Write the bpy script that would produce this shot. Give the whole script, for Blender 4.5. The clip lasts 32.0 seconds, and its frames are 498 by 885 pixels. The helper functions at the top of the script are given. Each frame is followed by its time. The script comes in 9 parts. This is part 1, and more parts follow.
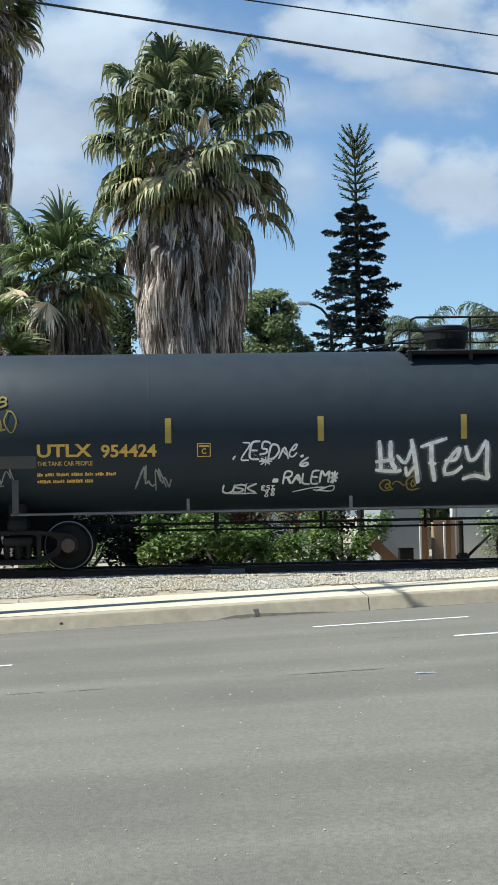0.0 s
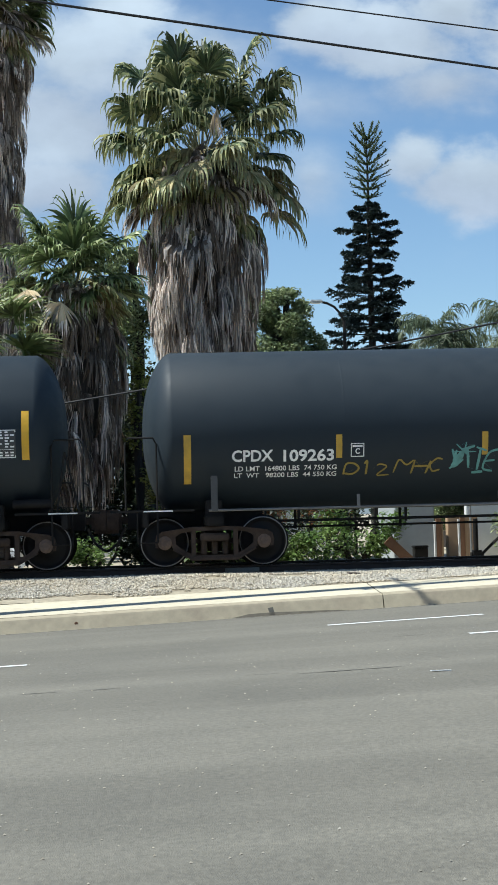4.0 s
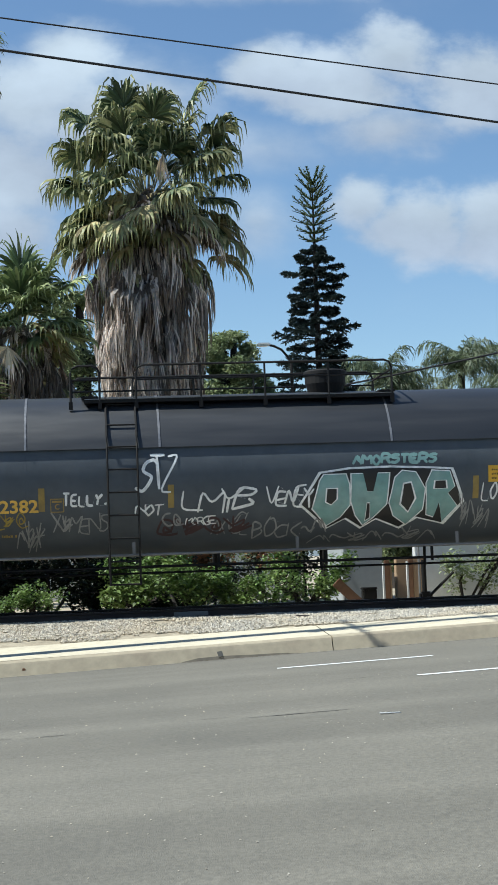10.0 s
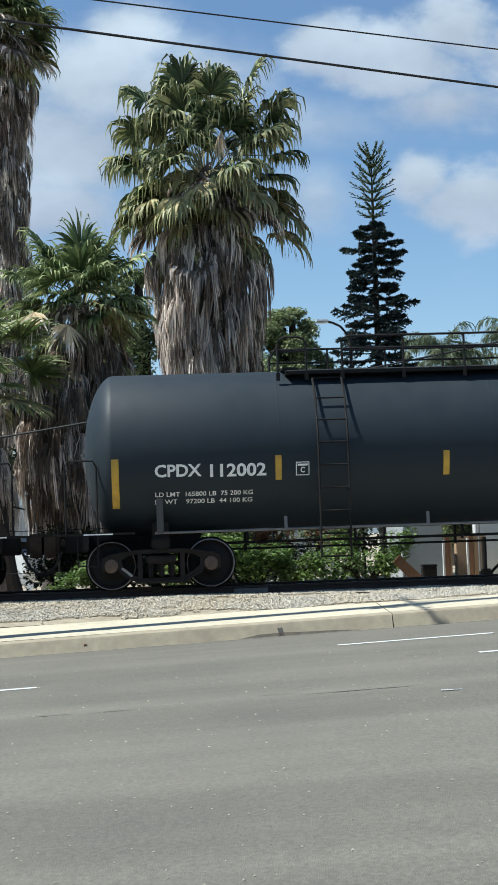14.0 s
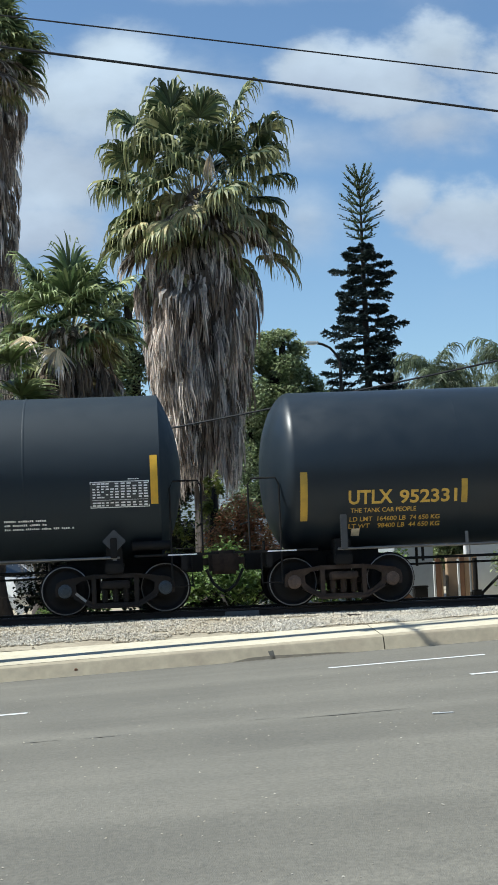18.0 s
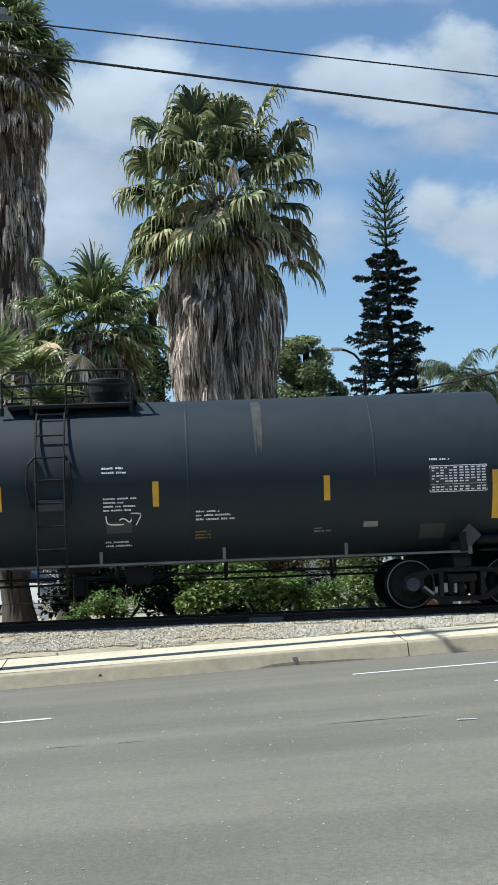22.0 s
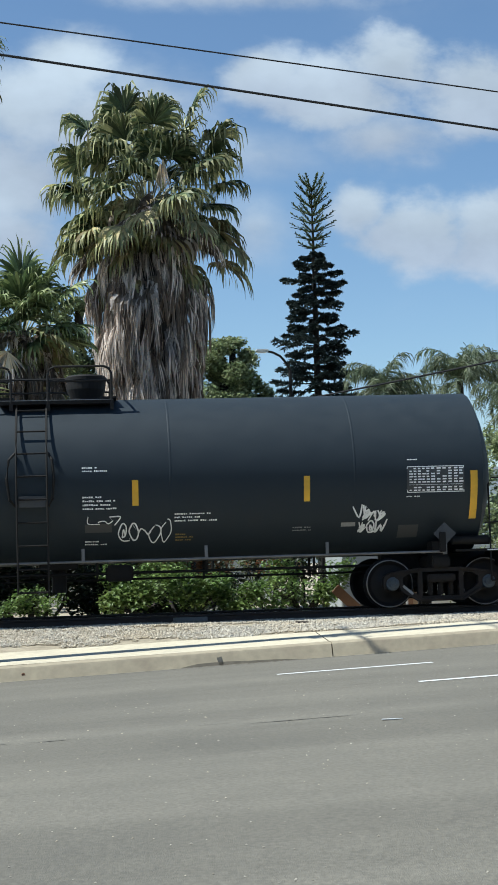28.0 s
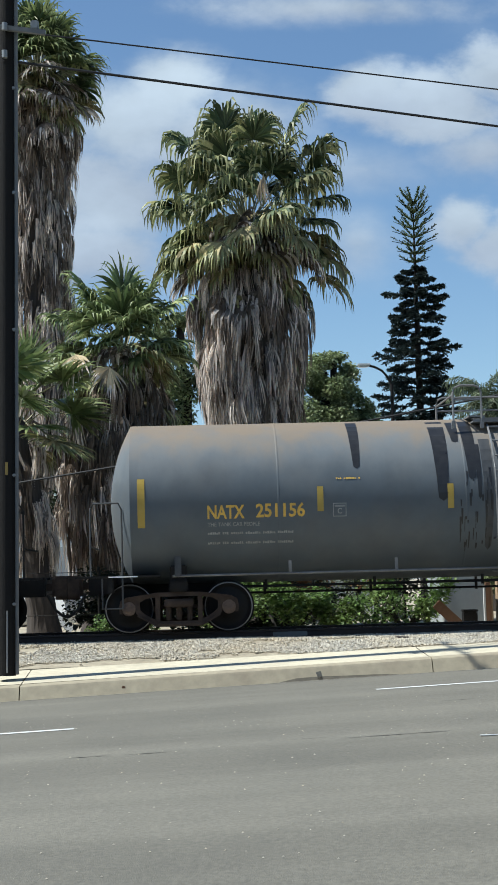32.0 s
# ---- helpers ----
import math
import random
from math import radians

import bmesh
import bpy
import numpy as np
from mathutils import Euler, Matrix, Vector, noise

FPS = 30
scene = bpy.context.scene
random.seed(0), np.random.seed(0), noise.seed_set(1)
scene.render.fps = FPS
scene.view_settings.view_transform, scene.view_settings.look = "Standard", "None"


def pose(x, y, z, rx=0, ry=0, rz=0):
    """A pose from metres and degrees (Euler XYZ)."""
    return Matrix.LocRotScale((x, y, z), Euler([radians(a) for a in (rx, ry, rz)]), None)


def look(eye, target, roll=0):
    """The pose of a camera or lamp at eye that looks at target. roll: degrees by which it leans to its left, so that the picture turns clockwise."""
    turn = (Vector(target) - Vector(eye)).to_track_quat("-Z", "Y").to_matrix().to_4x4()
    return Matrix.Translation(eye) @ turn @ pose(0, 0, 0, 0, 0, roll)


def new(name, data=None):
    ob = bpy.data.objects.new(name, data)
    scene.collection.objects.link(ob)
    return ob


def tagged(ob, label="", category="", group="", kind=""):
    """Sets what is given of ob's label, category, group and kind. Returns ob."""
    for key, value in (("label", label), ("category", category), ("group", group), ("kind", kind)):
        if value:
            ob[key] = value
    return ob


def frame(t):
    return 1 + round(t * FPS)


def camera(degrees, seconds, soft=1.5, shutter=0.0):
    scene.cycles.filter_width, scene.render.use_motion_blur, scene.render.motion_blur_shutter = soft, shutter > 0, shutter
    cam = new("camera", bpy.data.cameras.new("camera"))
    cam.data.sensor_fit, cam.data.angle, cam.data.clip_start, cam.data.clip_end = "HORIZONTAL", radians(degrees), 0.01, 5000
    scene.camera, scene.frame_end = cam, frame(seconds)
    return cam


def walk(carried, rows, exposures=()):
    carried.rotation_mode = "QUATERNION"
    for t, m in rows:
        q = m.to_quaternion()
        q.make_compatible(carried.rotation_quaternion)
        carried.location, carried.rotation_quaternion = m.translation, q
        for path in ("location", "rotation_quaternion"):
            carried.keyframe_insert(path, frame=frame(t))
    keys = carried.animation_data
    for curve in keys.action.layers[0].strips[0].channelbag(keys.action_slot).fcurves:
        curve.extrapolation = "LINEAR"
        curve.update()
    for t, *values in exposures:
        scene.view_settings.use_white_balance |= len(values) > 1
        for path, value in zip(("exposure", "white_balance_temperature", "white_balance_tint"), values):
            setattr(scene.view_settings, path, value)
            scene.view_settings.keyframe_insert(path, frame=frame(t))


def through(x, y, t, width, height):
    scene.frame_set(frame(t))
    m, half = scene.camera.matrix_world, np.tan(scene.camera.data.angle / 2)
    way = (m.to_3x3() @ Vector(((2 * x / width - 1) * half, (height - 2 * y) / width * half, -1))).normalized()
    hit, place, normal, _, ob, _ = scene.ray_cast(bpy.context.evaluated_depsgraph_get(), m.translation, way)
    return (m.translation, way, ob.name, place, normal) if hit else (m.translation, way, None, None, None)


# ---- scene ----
EYE = 1.5
cam = camera(18.55, 32.0, soft=1.6)
# seconds, yaw to the right, pitch, lean, sideways, up
VIEW = [
    (0.0, 4.500, 2.720, 1.100, -0.000, -0.000),
    (0.5, 4.665, 2.815, 0.992, -0.003, -0.003),
    (1.0, 4.915, 2.883, 1.077, 0.004, -0.004),
    (1.5, 5.148, 2.895, 1.090, 0.002, -0.008),
    (2.0, 5.171, 2.852, 1.159, 0.007, -0.012),
    (2.5, 4.912, 2.700, 1.365, 0.019, -0.003),
    (3.0, 4.562, 2.562, 1.342, 0.006, 0.002),
    (3.5, 4.155, 2.520, 1.421, 0.006, -0.000),
    (5.5, 3.830, 3.976, 1.463, 0.008, 0.007),
    (6.0, 3.738, 4.265, 1.443, 0.003, 0.006),
    (6.5, 3.552, 4.425, 1.447, 0.002, 0.002),
    (7.0, 3.421, 4.471, 1.481, -0.010, -0.001),
    (7.5, 3.411, 4.489, 1.528, -0.006, 0.000),
    (8.0, 3.564, 4.514, 1.621, 0.000, -0.005),
    (8.5, 3.843, 4.507, 1.772, 0.015, -0.004),
    (9.0, 4.392, 4.483, 1.876, 0.017, 0.004),
    (9.5, 5.115, 4.395, 1.930, 0.014, 0.006),
    (10.0, 5.954, 4.233, 1.997, 0.022, 0.004),
    (10.5, 6.672, 3.897, 2.056, 0.025, 0.005),
    (11.0, 6.839, 3.542, 2.020, 0.012, -0.002),
    (11.5, 6.529, 3.275, 2.055, 0.020, -0.004),
    (12.0, 5.940, 3.072, 2.069, 0.030, 0.002),
    (12.5, 5.439, 3.030, 2.068, 0.023, 0.006),
    (13.0, 4.844, 3.103, 1.983, 0.016, 0.007),
    (13.5, 4.033, 3.268, 1.765, -0.009, 0.002),
    (15.5, 3.470, 3.953, 2.116, 0.019, 0.007),
    (16.0, 5.061, 4.014, 2.388, 0.028, 0.018),
    (16.5, 6.106, 4.098, 2.498, 0.026, 0.016),
    (17.0, 6.033, 4.174, 2.515, 0.026, 0.016),
    (17.5, 5.121, 4.276, 2.420, 0.016, 0.011),
    (18.0, 4.112, 4.231, 2.314, 0.011, 0.026),
    (18.5, 3.680, 4.132, 2.309, 0.014, 0.022),
    (19.0, 3.941, 4.036, 2.339, 0.009, 0.014),
    (19.5, 4.469, 4.007, 2.471, 0.011, 0.023),
    (20.0, 4.694, 4.139, 2.405, 0.007, 0.026),
    (20.5, 4.418, 4.322, 2.285, 0.008, 0.024),
    (21.0, 3.875, 4.482, 2.215, 0.003, 0.012),
    (21.5, 3.392, 4.512, 2.161, 0.012, 0.018),
    (22.0, 3.217, 4.518, 2.229, 0.010, 0.016),
    (22.5, 3.326, 4.574, 2.300, 0.011, 0.015),
    (23.0, 3.452, 4.606, 2.369, 0.007, 0.010),
    (23.5, 3.290, 4.500, 2.348, -0.002, 0.015),
    (24.0, 2.826, 4.282, 2.201, -0.025, 0.004),
    (24.5, 2.493, 3.912, 2.068, -0.046, 0.006),
    (26.5, 4.552, 3.546, 1.906, -0.058, 0.011),
    (27.0, 5.141, 3.818, 1.777, -0.055, 0.007),
    (27.5, 5.677, 4.122, 1.662, -0.055, 0.008),
    (28.0, 6.094, 4.469, 1.718, -0.044, -0.002),
    (28.5, 6.391, 4.842, 1.781, -0.044, -0.003),
    (29.0, 6.249, 5.197, 1.731, -0.044, -0.004),
    (29.5, 5.528, 5.419, 1.602, -0.026, -0.005),
    (30.0, 4.398, 5.566, 1.403, -0.022, -0.015),
    (30.5, 3.159, 5.587, 1.292, -0.002, -0.019),
    (31.0, 2.251, 5.463, 1.222, 0.010, -0.018),
    (31.5, 1.953, 5.281, 1.231, 0.007, -0.015),
    (32.0, 2.222, 5.150, 1.489, 0.022, -0.023),
]


def view_pose(yaw, pitch, lean, dx, dz):
    y, p, r = radians(yaw), radians(pitch), radians(lean)
    ahead = Vector((math.sin(y) * math.cos(p), math.cos(y) * math.cos(p), math.sin(p)))
    level = Vector((math.cos(y), -math.sin(y), 0))
    above = level.cross(ahead)
    right = level * math.cos(r) - above * math.sin(r)
    above = right.cross(ahead)
    m = Matrix((right, above, -ahead)).transposed().to_4x4()
    m.translation = (dx, 0, EYE + dz)
    return m


walk(cam, [(t, view_pose(*v)) for t, *v in VIEW], [(0.0, 0.68, 6055, 4.0), (5.5, 0.6, 6055, 4.0), (24.0, 0.575, 6055, 4.0), (32.0, 0.52, 6055, 4.0)])
# how far the train has rolled, every half second
ROLLED = [0.00, 2.95, 5.90, 8.85, 11.79, 14.74, 17.70, 20.67, 23.64, 26.61, 29.58, 32.55, 35.52, 38.50, 41.44, 44.32, 47.25, 50.24, 53.28, 56.19, 59.12, 62.05, 64.98, 67.91, 70.84, 73.77, 76.70, 79.64, 82.57, 85.51, 88.45, 91.39, 94.32, 97.26, 100.20, 103.14, 106.08, 109.03, 111.99, 114.96, 117.94, 120.92, 123.91, 126.89, 129.89, 132.90, 135.92, 138.95, 141.99, 145.03, 148.09, 151.15, 154.21, 157.27, 160.35, 163.42, 166.50, 169.59, 172.69, 175.79, 178.90, 182.01, 185.13, 188.24, 191.36]
# ---------------------------------------------------------------- light
SUN_TO = Vector((-0.545, -0.03, 0.838)).normalized()
world = bpy.data.worlds.new("sky")
scene.world = world
world.use_nodes = True


def build_sky():
    nt = world.node_tree
    nt.nodes.clear()
    out = nt.nodes.new("ShaderNodeOutputWorld")
    bg = nt.nodes.new("ShaderNodeBackground")
    sky = nt.nodes.new("ShaderNodeTexSky")
    sky.sky_type, sky.sun_disc = "NISHITA", False
    sky.sun_elevation = math.asin(SUN_TO.z)
    sky.sun_rotation = math.atan2(SUN_TO.x, SUN_TO.y)
    sky.air_density, sky.dust_density, sky.ozone_density = 1.0, 0.05, 3.2
    geo = nt.nodes.new("ShaderNodeTexCoord")
    sep = nt.nodes.new("ShaderNodeSeparateXYZ")
    nt.links.new(geo.outputs["Generated"], sep.inputs[0])

    def m(op, a, b=None, c=None, clamp=False):
        n = nt.nodes.new("ShaderNodeMath")
        n.operation, n.use_clamp = op, clamp
        for i, v in enumerate((a, b, c)):
            if v is None:
                continue
            if isinstance(v, (int, float)):
                n.inputs[i].default_value = v
            else:
                nt.links.new(v, n.inputs[i])
        return n.outputs[0]

    # flat cloud-deck coordinates: bearing and height over the horizon
    ay = m("MAXIMUM", m("ABSOLUTE", sep.outputs[1]), 0.05)
    bx = m("DIVIDE", sep.outputs[0], ay)
    bz = m("DIVIDE", sep.outputs[2], ay)
    com = nt.nodes.new("ShaderNodeCombineXYZ")
    nt.links.new(bx, com.inputs[0])
    nt.links.new(m("MULTIPLY", bz, 1.5), com.inputs[1])
    nt.links.new(sep.outputs[1], com.inputs[2])

    def noise_of(scale, detail, rough):
        n = nt.nodes.new("ShaderNodeTexNoise")
        n.inputs["Scale"].default_value, n.inputs["Detail"].default_value, n.inputs["Roughness"].default_value = scale, detail, rough
        nt.links.new(com.outputs[0], n.inputs["Vector"])
        return n.outputs[0]

    big, fine = noise_of(13.0, 9.0, 0.55), noise_of(38.0, 6.0, 0.6)
    wide = noise_of(2.3, 5.0, 0.5)
    lump = m("ADD", m("MULTIPLY", m("SUBTRACT", big, 0.5), 1.7), m("MULTIPLY", m("SUBTRACT", fine, 0.5), 0.7))
    cover, tone = None, 0.0
    # cloud banks: bearing, height, half width, half height, weight
    for cx, cz, rx, rz, wgt in CLOUDS:
        dx = m("DIVIDE", m("SUBTRACT", bx, cx), rx)
        dz = m("DIVIDE", m("SUBTRACT", bz, cz), rz)
        d = m("SQRT", m("ADD", m("MULTIPLY", dx, dx), m("MULTIPLY", dz, dz)))
        v = m("MULTIPLY", m("SUBTRACT", m("ADD", 1.0, m("MULTIPLY", lump, 0.9)), d), wgt)
        # flat grey bases, bright tops
        tone = m("ADD", tone, m("MULTIPLY", m("MULTIPLY", dz, 0.16), m("MAXIMUM", m("SUBTRACT", 1.4, d), 0.0)))
        cover = v if cover is None else m("MAXIMUM", cover, v)
    # loose cloud all over the rest of the sky
    cover = m("MAXIMUM", cover, m("MULTIPLY", m("SUBTRACT", m("ADD", wide, m("MULTIPLY", lump, 0.12)), 0.56), 1.6))
    ramp = nt.nodes.new("ShaderNodeMapRange")
    ramp.interpolation_type = "SMOOTHERSTEP"
    ramp.inputs["From Min"].default_value, ramp.inputs["From Max"].default_value = -0.16, 0.62
    ramp.inputs["To Max"].default_value = 0.93
    nt.links.new(cover, ramp.inputs[0])
    shade = nt.nodes.new("ShaderNodeMapRange")
    shade.inputs["From Min"].default_value, shade.inputs["From Max"].default_value = 0.32, 0.68
    shade.inputs["To Min"].default_value, shade.inputs["To Max"].default_value = 0.80, 1.02
    nt.links.new(big, shade.inputs[0])
    white = nt.nodes.new("ShaderNodeCombineXYZ")
    for i, k in enumerate(CLOUD_WHITE):
        nt.links.new(m("MULTIPLY", m("ADD", shade.outputs[0], m("MULTIPLY", tone, 1.0 - 0.25 * (i == 2))), k), white.inputs[i])
    mix = nt.nodes.new("ShaderNodeMix")
    mix.data_type = "RGBA"
    nt.links.new(ramp.outputs[0], mix.inputs[0])
    nt.links.new(sky.outputs[0], mix.inputs[6])
    nt.links.new(white.outputs[0], mix.inputs[7])
    nt.links.new(mix.outputs[2], bg.inputs[0])
    bg.inputs[1].default_value = SKY
    nt.links.new(bg.outputs[0], out.inputs[0])


SKY = 0.0833
CLOUD_WHITE = (4.75, 5.3, 6.15)
CLOUDS = [
    (0.123, 0.325, 0.035, 0.026, 0.95), (0.172, 0.311, 0.063, 0.031, 1.05), (0.215, 0.336, 0.039, 0.028, 1.05), (0.274, 0.315, 0.059, 0.043, 1.05),
    (0.186, 0.233, 0.030, 0.023, 0.95), (0.226, 0.219, 0.056, 0.031, 1.05), (0.282, 0.219, 0.056, 0.037, 1.05), (-0.008, 0.335, 0.041, 0.031, 0.68),
    (-0.034, 0.304, 0.074, 0.046, 0.70), (-0.045, 0.257, 0.088, 0.060, 0.72), (-0.06, 0.218, 0.085, 0.040, 0.66), (0.112, 0.222, 0.041, 0.030, 0.38),
    (0.103, 0.385, 0.122, 0.015, 0.60), (0.041, 0.309, 0.059, 0.033, 0.45), (-0.115, 0.311, 0.059, 0.070, 0.80), (0.121, 0.273, 0.056, 0.022, 0.30),
    (0.205, 0.285, 0.060, 0.026, 0.62), (0.005, 0.290, 0.055, 0.050, 0.70)]
build_sky()
sun_data = bpy.data.lights.new("sun", "SUN")
sun_data.energy, sun_data.angle, sun_data.color = 4.8, radians(0.53), (1.0, 0.955, 0.88)
sun = new("sun", sun_data)
sun.matrix_world = look(SUN_TO * 80, (0, 0, 0))
scene.view_settings.exposure = 0.0


# ---------------------------------------------------------------- materials
def material(name, color, rough=0.6, metal=0.0, vary=0.25, scale=6.0, bump=0.0, bump_scale=40.0, second=None, second_scale=0.7, second_amount=0.5,
             per_object=0.0, spec=0.5, coat=0.0, island=0.0, stretch=None):
    mat = bpy.data.materials.new(name)
    mat.use_nodes = True
    nt = mat.node_tree
    bsdf = nt.nodes["Principled BSDF"]
    bsdf.inputs["Roughness"].default_value, bsdf.inputs["Metallic"].default_value = rough, metal
    bsdf.inputs["Specular IOR Level"].default_value = spec
    bsdf.inputs["Coat Weight"].default_value = coat
    bsdf.inputs["Coat Roughness"].default_value = 0.15
    tc = nt.nodes.new("ShaderNodeTexCoord")
    src = tc.outputs["Object"]
    if stretch:
        mp = nt.nodes.new("ShaderNodeMapping")
        mp.inputs["Scale"].default_value = stretch
        nt.links.new(src, mp.inputs[0])
        src = mp.outputs[0]

    def noise_node(sc, detail=6.0, rgh=0.6):
        n = nt.nodes.new("ShaderNodeTexNoise")
        n.inputs["Scale"].default_value, n.inputs["Detail"].default_value, n.inputs["Roughness"].default_value = sc, detail, rgh
        nt.links.new(src, n.inputs["Vector"])
        return n

    def ramp(fac, lo, hi, a, b):
        r = nt.nodes.new("ShaderNodeMapRange")
        r.inputs["From Min"].default_value, r.inputs["From Max"].default_value = lo, hi
        r.inputs["To Min"].default_value, r.inputs["To Max"].default_value = a, b
        nt.links.new(fac, r.inputs[0])
        return r.outputs[0]

    def blend(fac, a, b, mode="MIX"):
        x = nt.nodes.new("ShaderNodeMix")
        x.data_type, x.blend_type = "RGBA", mode
        for i, v in ((0, fac), (6, a), (7, b)):
            if isinstance(v, (int, float)):
                x.inputs[i].default_value = v
            elif isinstance(v, tuple):
                x.inputs[i].default_value = v
            else:
                nt.links.new(v, x.inputs[i])
        return x.outputs[2]

    n1 = noise_node(scale)
    base = (*color, 1)
    fac = ramp(n1.outputs[0], 0.3, 0.7, 1 - vary, 1 + vary)
    col = nt.nodes.new("ShaderNodeVectorMath")
    col.operation = "SCALE"
    if second:
        n2 = noise_node(second_scale, 4.0, 0.65)
        mixed = blend(ramp(n2.outputs[0], 0.42, 0.68, 0.0, second_amount), base, (*second, 1))
        nt.links.new(mixed, col.inputs[0])
    else:
        col.inputs[0].default_value = color
    nt.links.new(fac, col.inputs["Scale"])
    colour = col.outputs[0]
    if per_object or island:
        v2 = nt.nodes.new("ShaderNodeVectorMath")
        v2.operation = "SCALE"
        nt.links.new(colour, v2.inputs[0])
        if per_object:
            info = nt.nodes.new("ShaderNodeObjectInfo").outputs["Random"]
            nt.links.new(ramp(info, 0, 1, 1 - per_object, 1 + per_object), v2.inputs["Scale"])
        else:
            info = nt.nodes.new("ShaderNodeNewGeometry").outputs["Random Per Island"]
            nt.links.new(ramp(info, 0, 1, 1 - island, 1 + island), v2.inputs["Scale"])
        colour = v2.outputs[0]
    nt.links.new(colour, bsdf.inputs["Base Color"])
    rr = ramp(n1.outputs[0], 0.3, 0.7, max(rough - 0.08, 0.02), min(rough + 0.08, 1))
    nt.links.new(rr, bsdf.inputs["Roughness"])
    if bump:
        nb = noise_node(bump_scale, 5.0, 0.6)
        b = nt.nodes.new("ShaderNodeBump")
        b.inputs["Strength"].default_value, b.inputs["Distance"].default_value = min(bump, 1.0), 0.02
        nt.links.new(nb.outputs[0], b.inputs["Height"])
        nt.links.new(b.outputs[0], bsdf.inputs["Normal"])
    return mat


def leaf_material(name, color, second, rough=0.5, through=0.35, island=0.35):
    mat = material(name, color, rough, vary=0.2, scale=0.9, second=second, second_scale=1.7, second_amount=0.7, island=island, spec=0.35)
    nt = mat.node_tree
    bsdf, out = nt.nodes["Principled BSDF"], nt.nodes["Material Output"]
    tr = nt.nodes.new("ShaderNodeBsdfTranslucent")
    source = bsdf.inputs["Base Color"].links[0].from_socket
    nt.links.new(source, tr.inputs[0])
    mx = nt.nodes.new("ShaderNodeMixShader")
    mx.inputs[0].default_value = through
    nt.links.new(bsdf.outputs[0], mx.inputs[1])
    nt.links.new(tr.outputs[0], mx.inputs[2])
    nt.links.new(mx.outputs[0], out.inputs[0])
    return mat


M = {}
M["tank"] = material("black tank paint", (0.0195, 0.028, 0.036), 0.6, vary=0.06, scale=3.0, second=(0.023, 0.0315, 0.0395), second_scale=0.35, second_amount=0.5, spec=0.25)
M["tank_gloss"] = material("glossy black tank paint", (0.0165, 0.0235, 0.031), 0.38, vary=0.06, scale=2.0, second=(0.0195, 0.0265, 0.034), second_scale=0.4, second_amount=0.5, bump=0.008, bump_scale=1.2, spec=0.32)
M["tank_grey"] = material("weathered dark grey tank paint", (0.071, 0.083, 0.097), 0.6, vary=0.15, scale=2.5, second=(0.092, 0.101, 0.111), second_scale=0.6, second_amount=0.7, bump=0.04, bump_scale=3.0, spec=0.3)
M["shield"] = material("dark painted sheet steel", (0.023, 0.0253, 0.0299), 0.42, vary=0.12, scale=1.5, second=(0.0322, 0.03297, 0.03527), second_scale=0.5, second_amount=0.5, stretch=(0.3, 1, 3))
M["tank_rust"] = material("grey paint with rust and a lit top", (0.085, 0.102, 0.117), 0.62, vary=0.14, scale=2.2, second=(0.118, 0.118, 0.115), second_scale=0.7, second_amount=0.6, bump=0.05, bump_scale=5.0)
M["drip"] = material("black tar spill", (0.02, 0.02, 0.02133), 0.35, vary=0.2, scale=8)
M["under"] = material("grimy black steel", (0.009333, 0.009, 0.009), 0.7, vary=0.3, scale=8, second=(0.02333, 0.01867, 0.01467), second_scale=2.0, second_amount=0.5, spec=0.25)
M["pipe"] = material("dusty grey steel pipe", (0.18, 0.18, 0.18), 0.5, vary=0.2, scale=6, second=(0.1, 0.09667, 0.09333), second_scale=1.3, second_amount=0.8)
M["frame_rust"] = material("rusty cast steel", (0.0635, 0.045, 0.03415), 0.8, vary=0.35, scale=7, second=(0.02722, 0.02009, 0.01652), second_scale=2.0, second_amount=0.8, bump=0.2, bump_scale=30, spec=0.25)
M["frame_black"] = material("sooty cast steel", (0.017, 0.015, 0.014), 0.75, vary=0.3, scale=7, second=(0.036, 0.026, 0.0205), second_scale=2.2, second_amount=0.5, bump=0.2, bump_scale=30, spec=0.25)
M["wheel"] = material("dark wheel steel", (0.008, 0.0077, 0.0078), 0.65, vary=0.25, scale=6, second=(0.016, 0.0133, 0.0115), second_scale=3, second_amount=0.6, spec=0.25)
M["rim"] = material("worn wheel rim steel", (0.2347, 0.224, 0.2133), 0.45, metal=0.6, vary=0.2, scale=9)
M["cap_rust"] = material("rusty bearing cap", (0.1173, 0.08, 0.05867), 0.7, vary=0.3, scale=12)
M["cap_blue"] = material("blue painted bearing cap", (0.0384, 0.05334, 0.0672), 0.5, vary=0.3, scale=12)
M["yellow"] = material("yellow reflective sheeting", (0.74, 0.42, 0.03), 0.45, vary=0.1, scale=5, second=(0.5, 0.3, 0.04), second_scale=3.0, second_amount=0.5)
M["yellow_dirty"] = material("dirty yellow sheeting", (0.288, 0.2, 0.048), 0.55, vary=0.2, scale=5, second=(0.16, 0.12, 0.048), second_scale=2.0, second_amount=0.8)
M["yellow_paint"] = material("yellow stencil paint", (0.66, 0.418, 0.077), 0.6, vary=0.2, scale=9)
M["white_paint"] = material("white stencil paint", (0.851, 0.851, 0.828), 0.6, vary=0.12, scale=9)
M["grey_paint"] = material("faded stencil paint", (0.28, 0.28, 0.27), 0.65, vary=0.25, scale=9)
M["spray_white"] = material("white spray paint", (0.759, 0.7705, 0.759), 0.6, vary=0.25, scale=7)
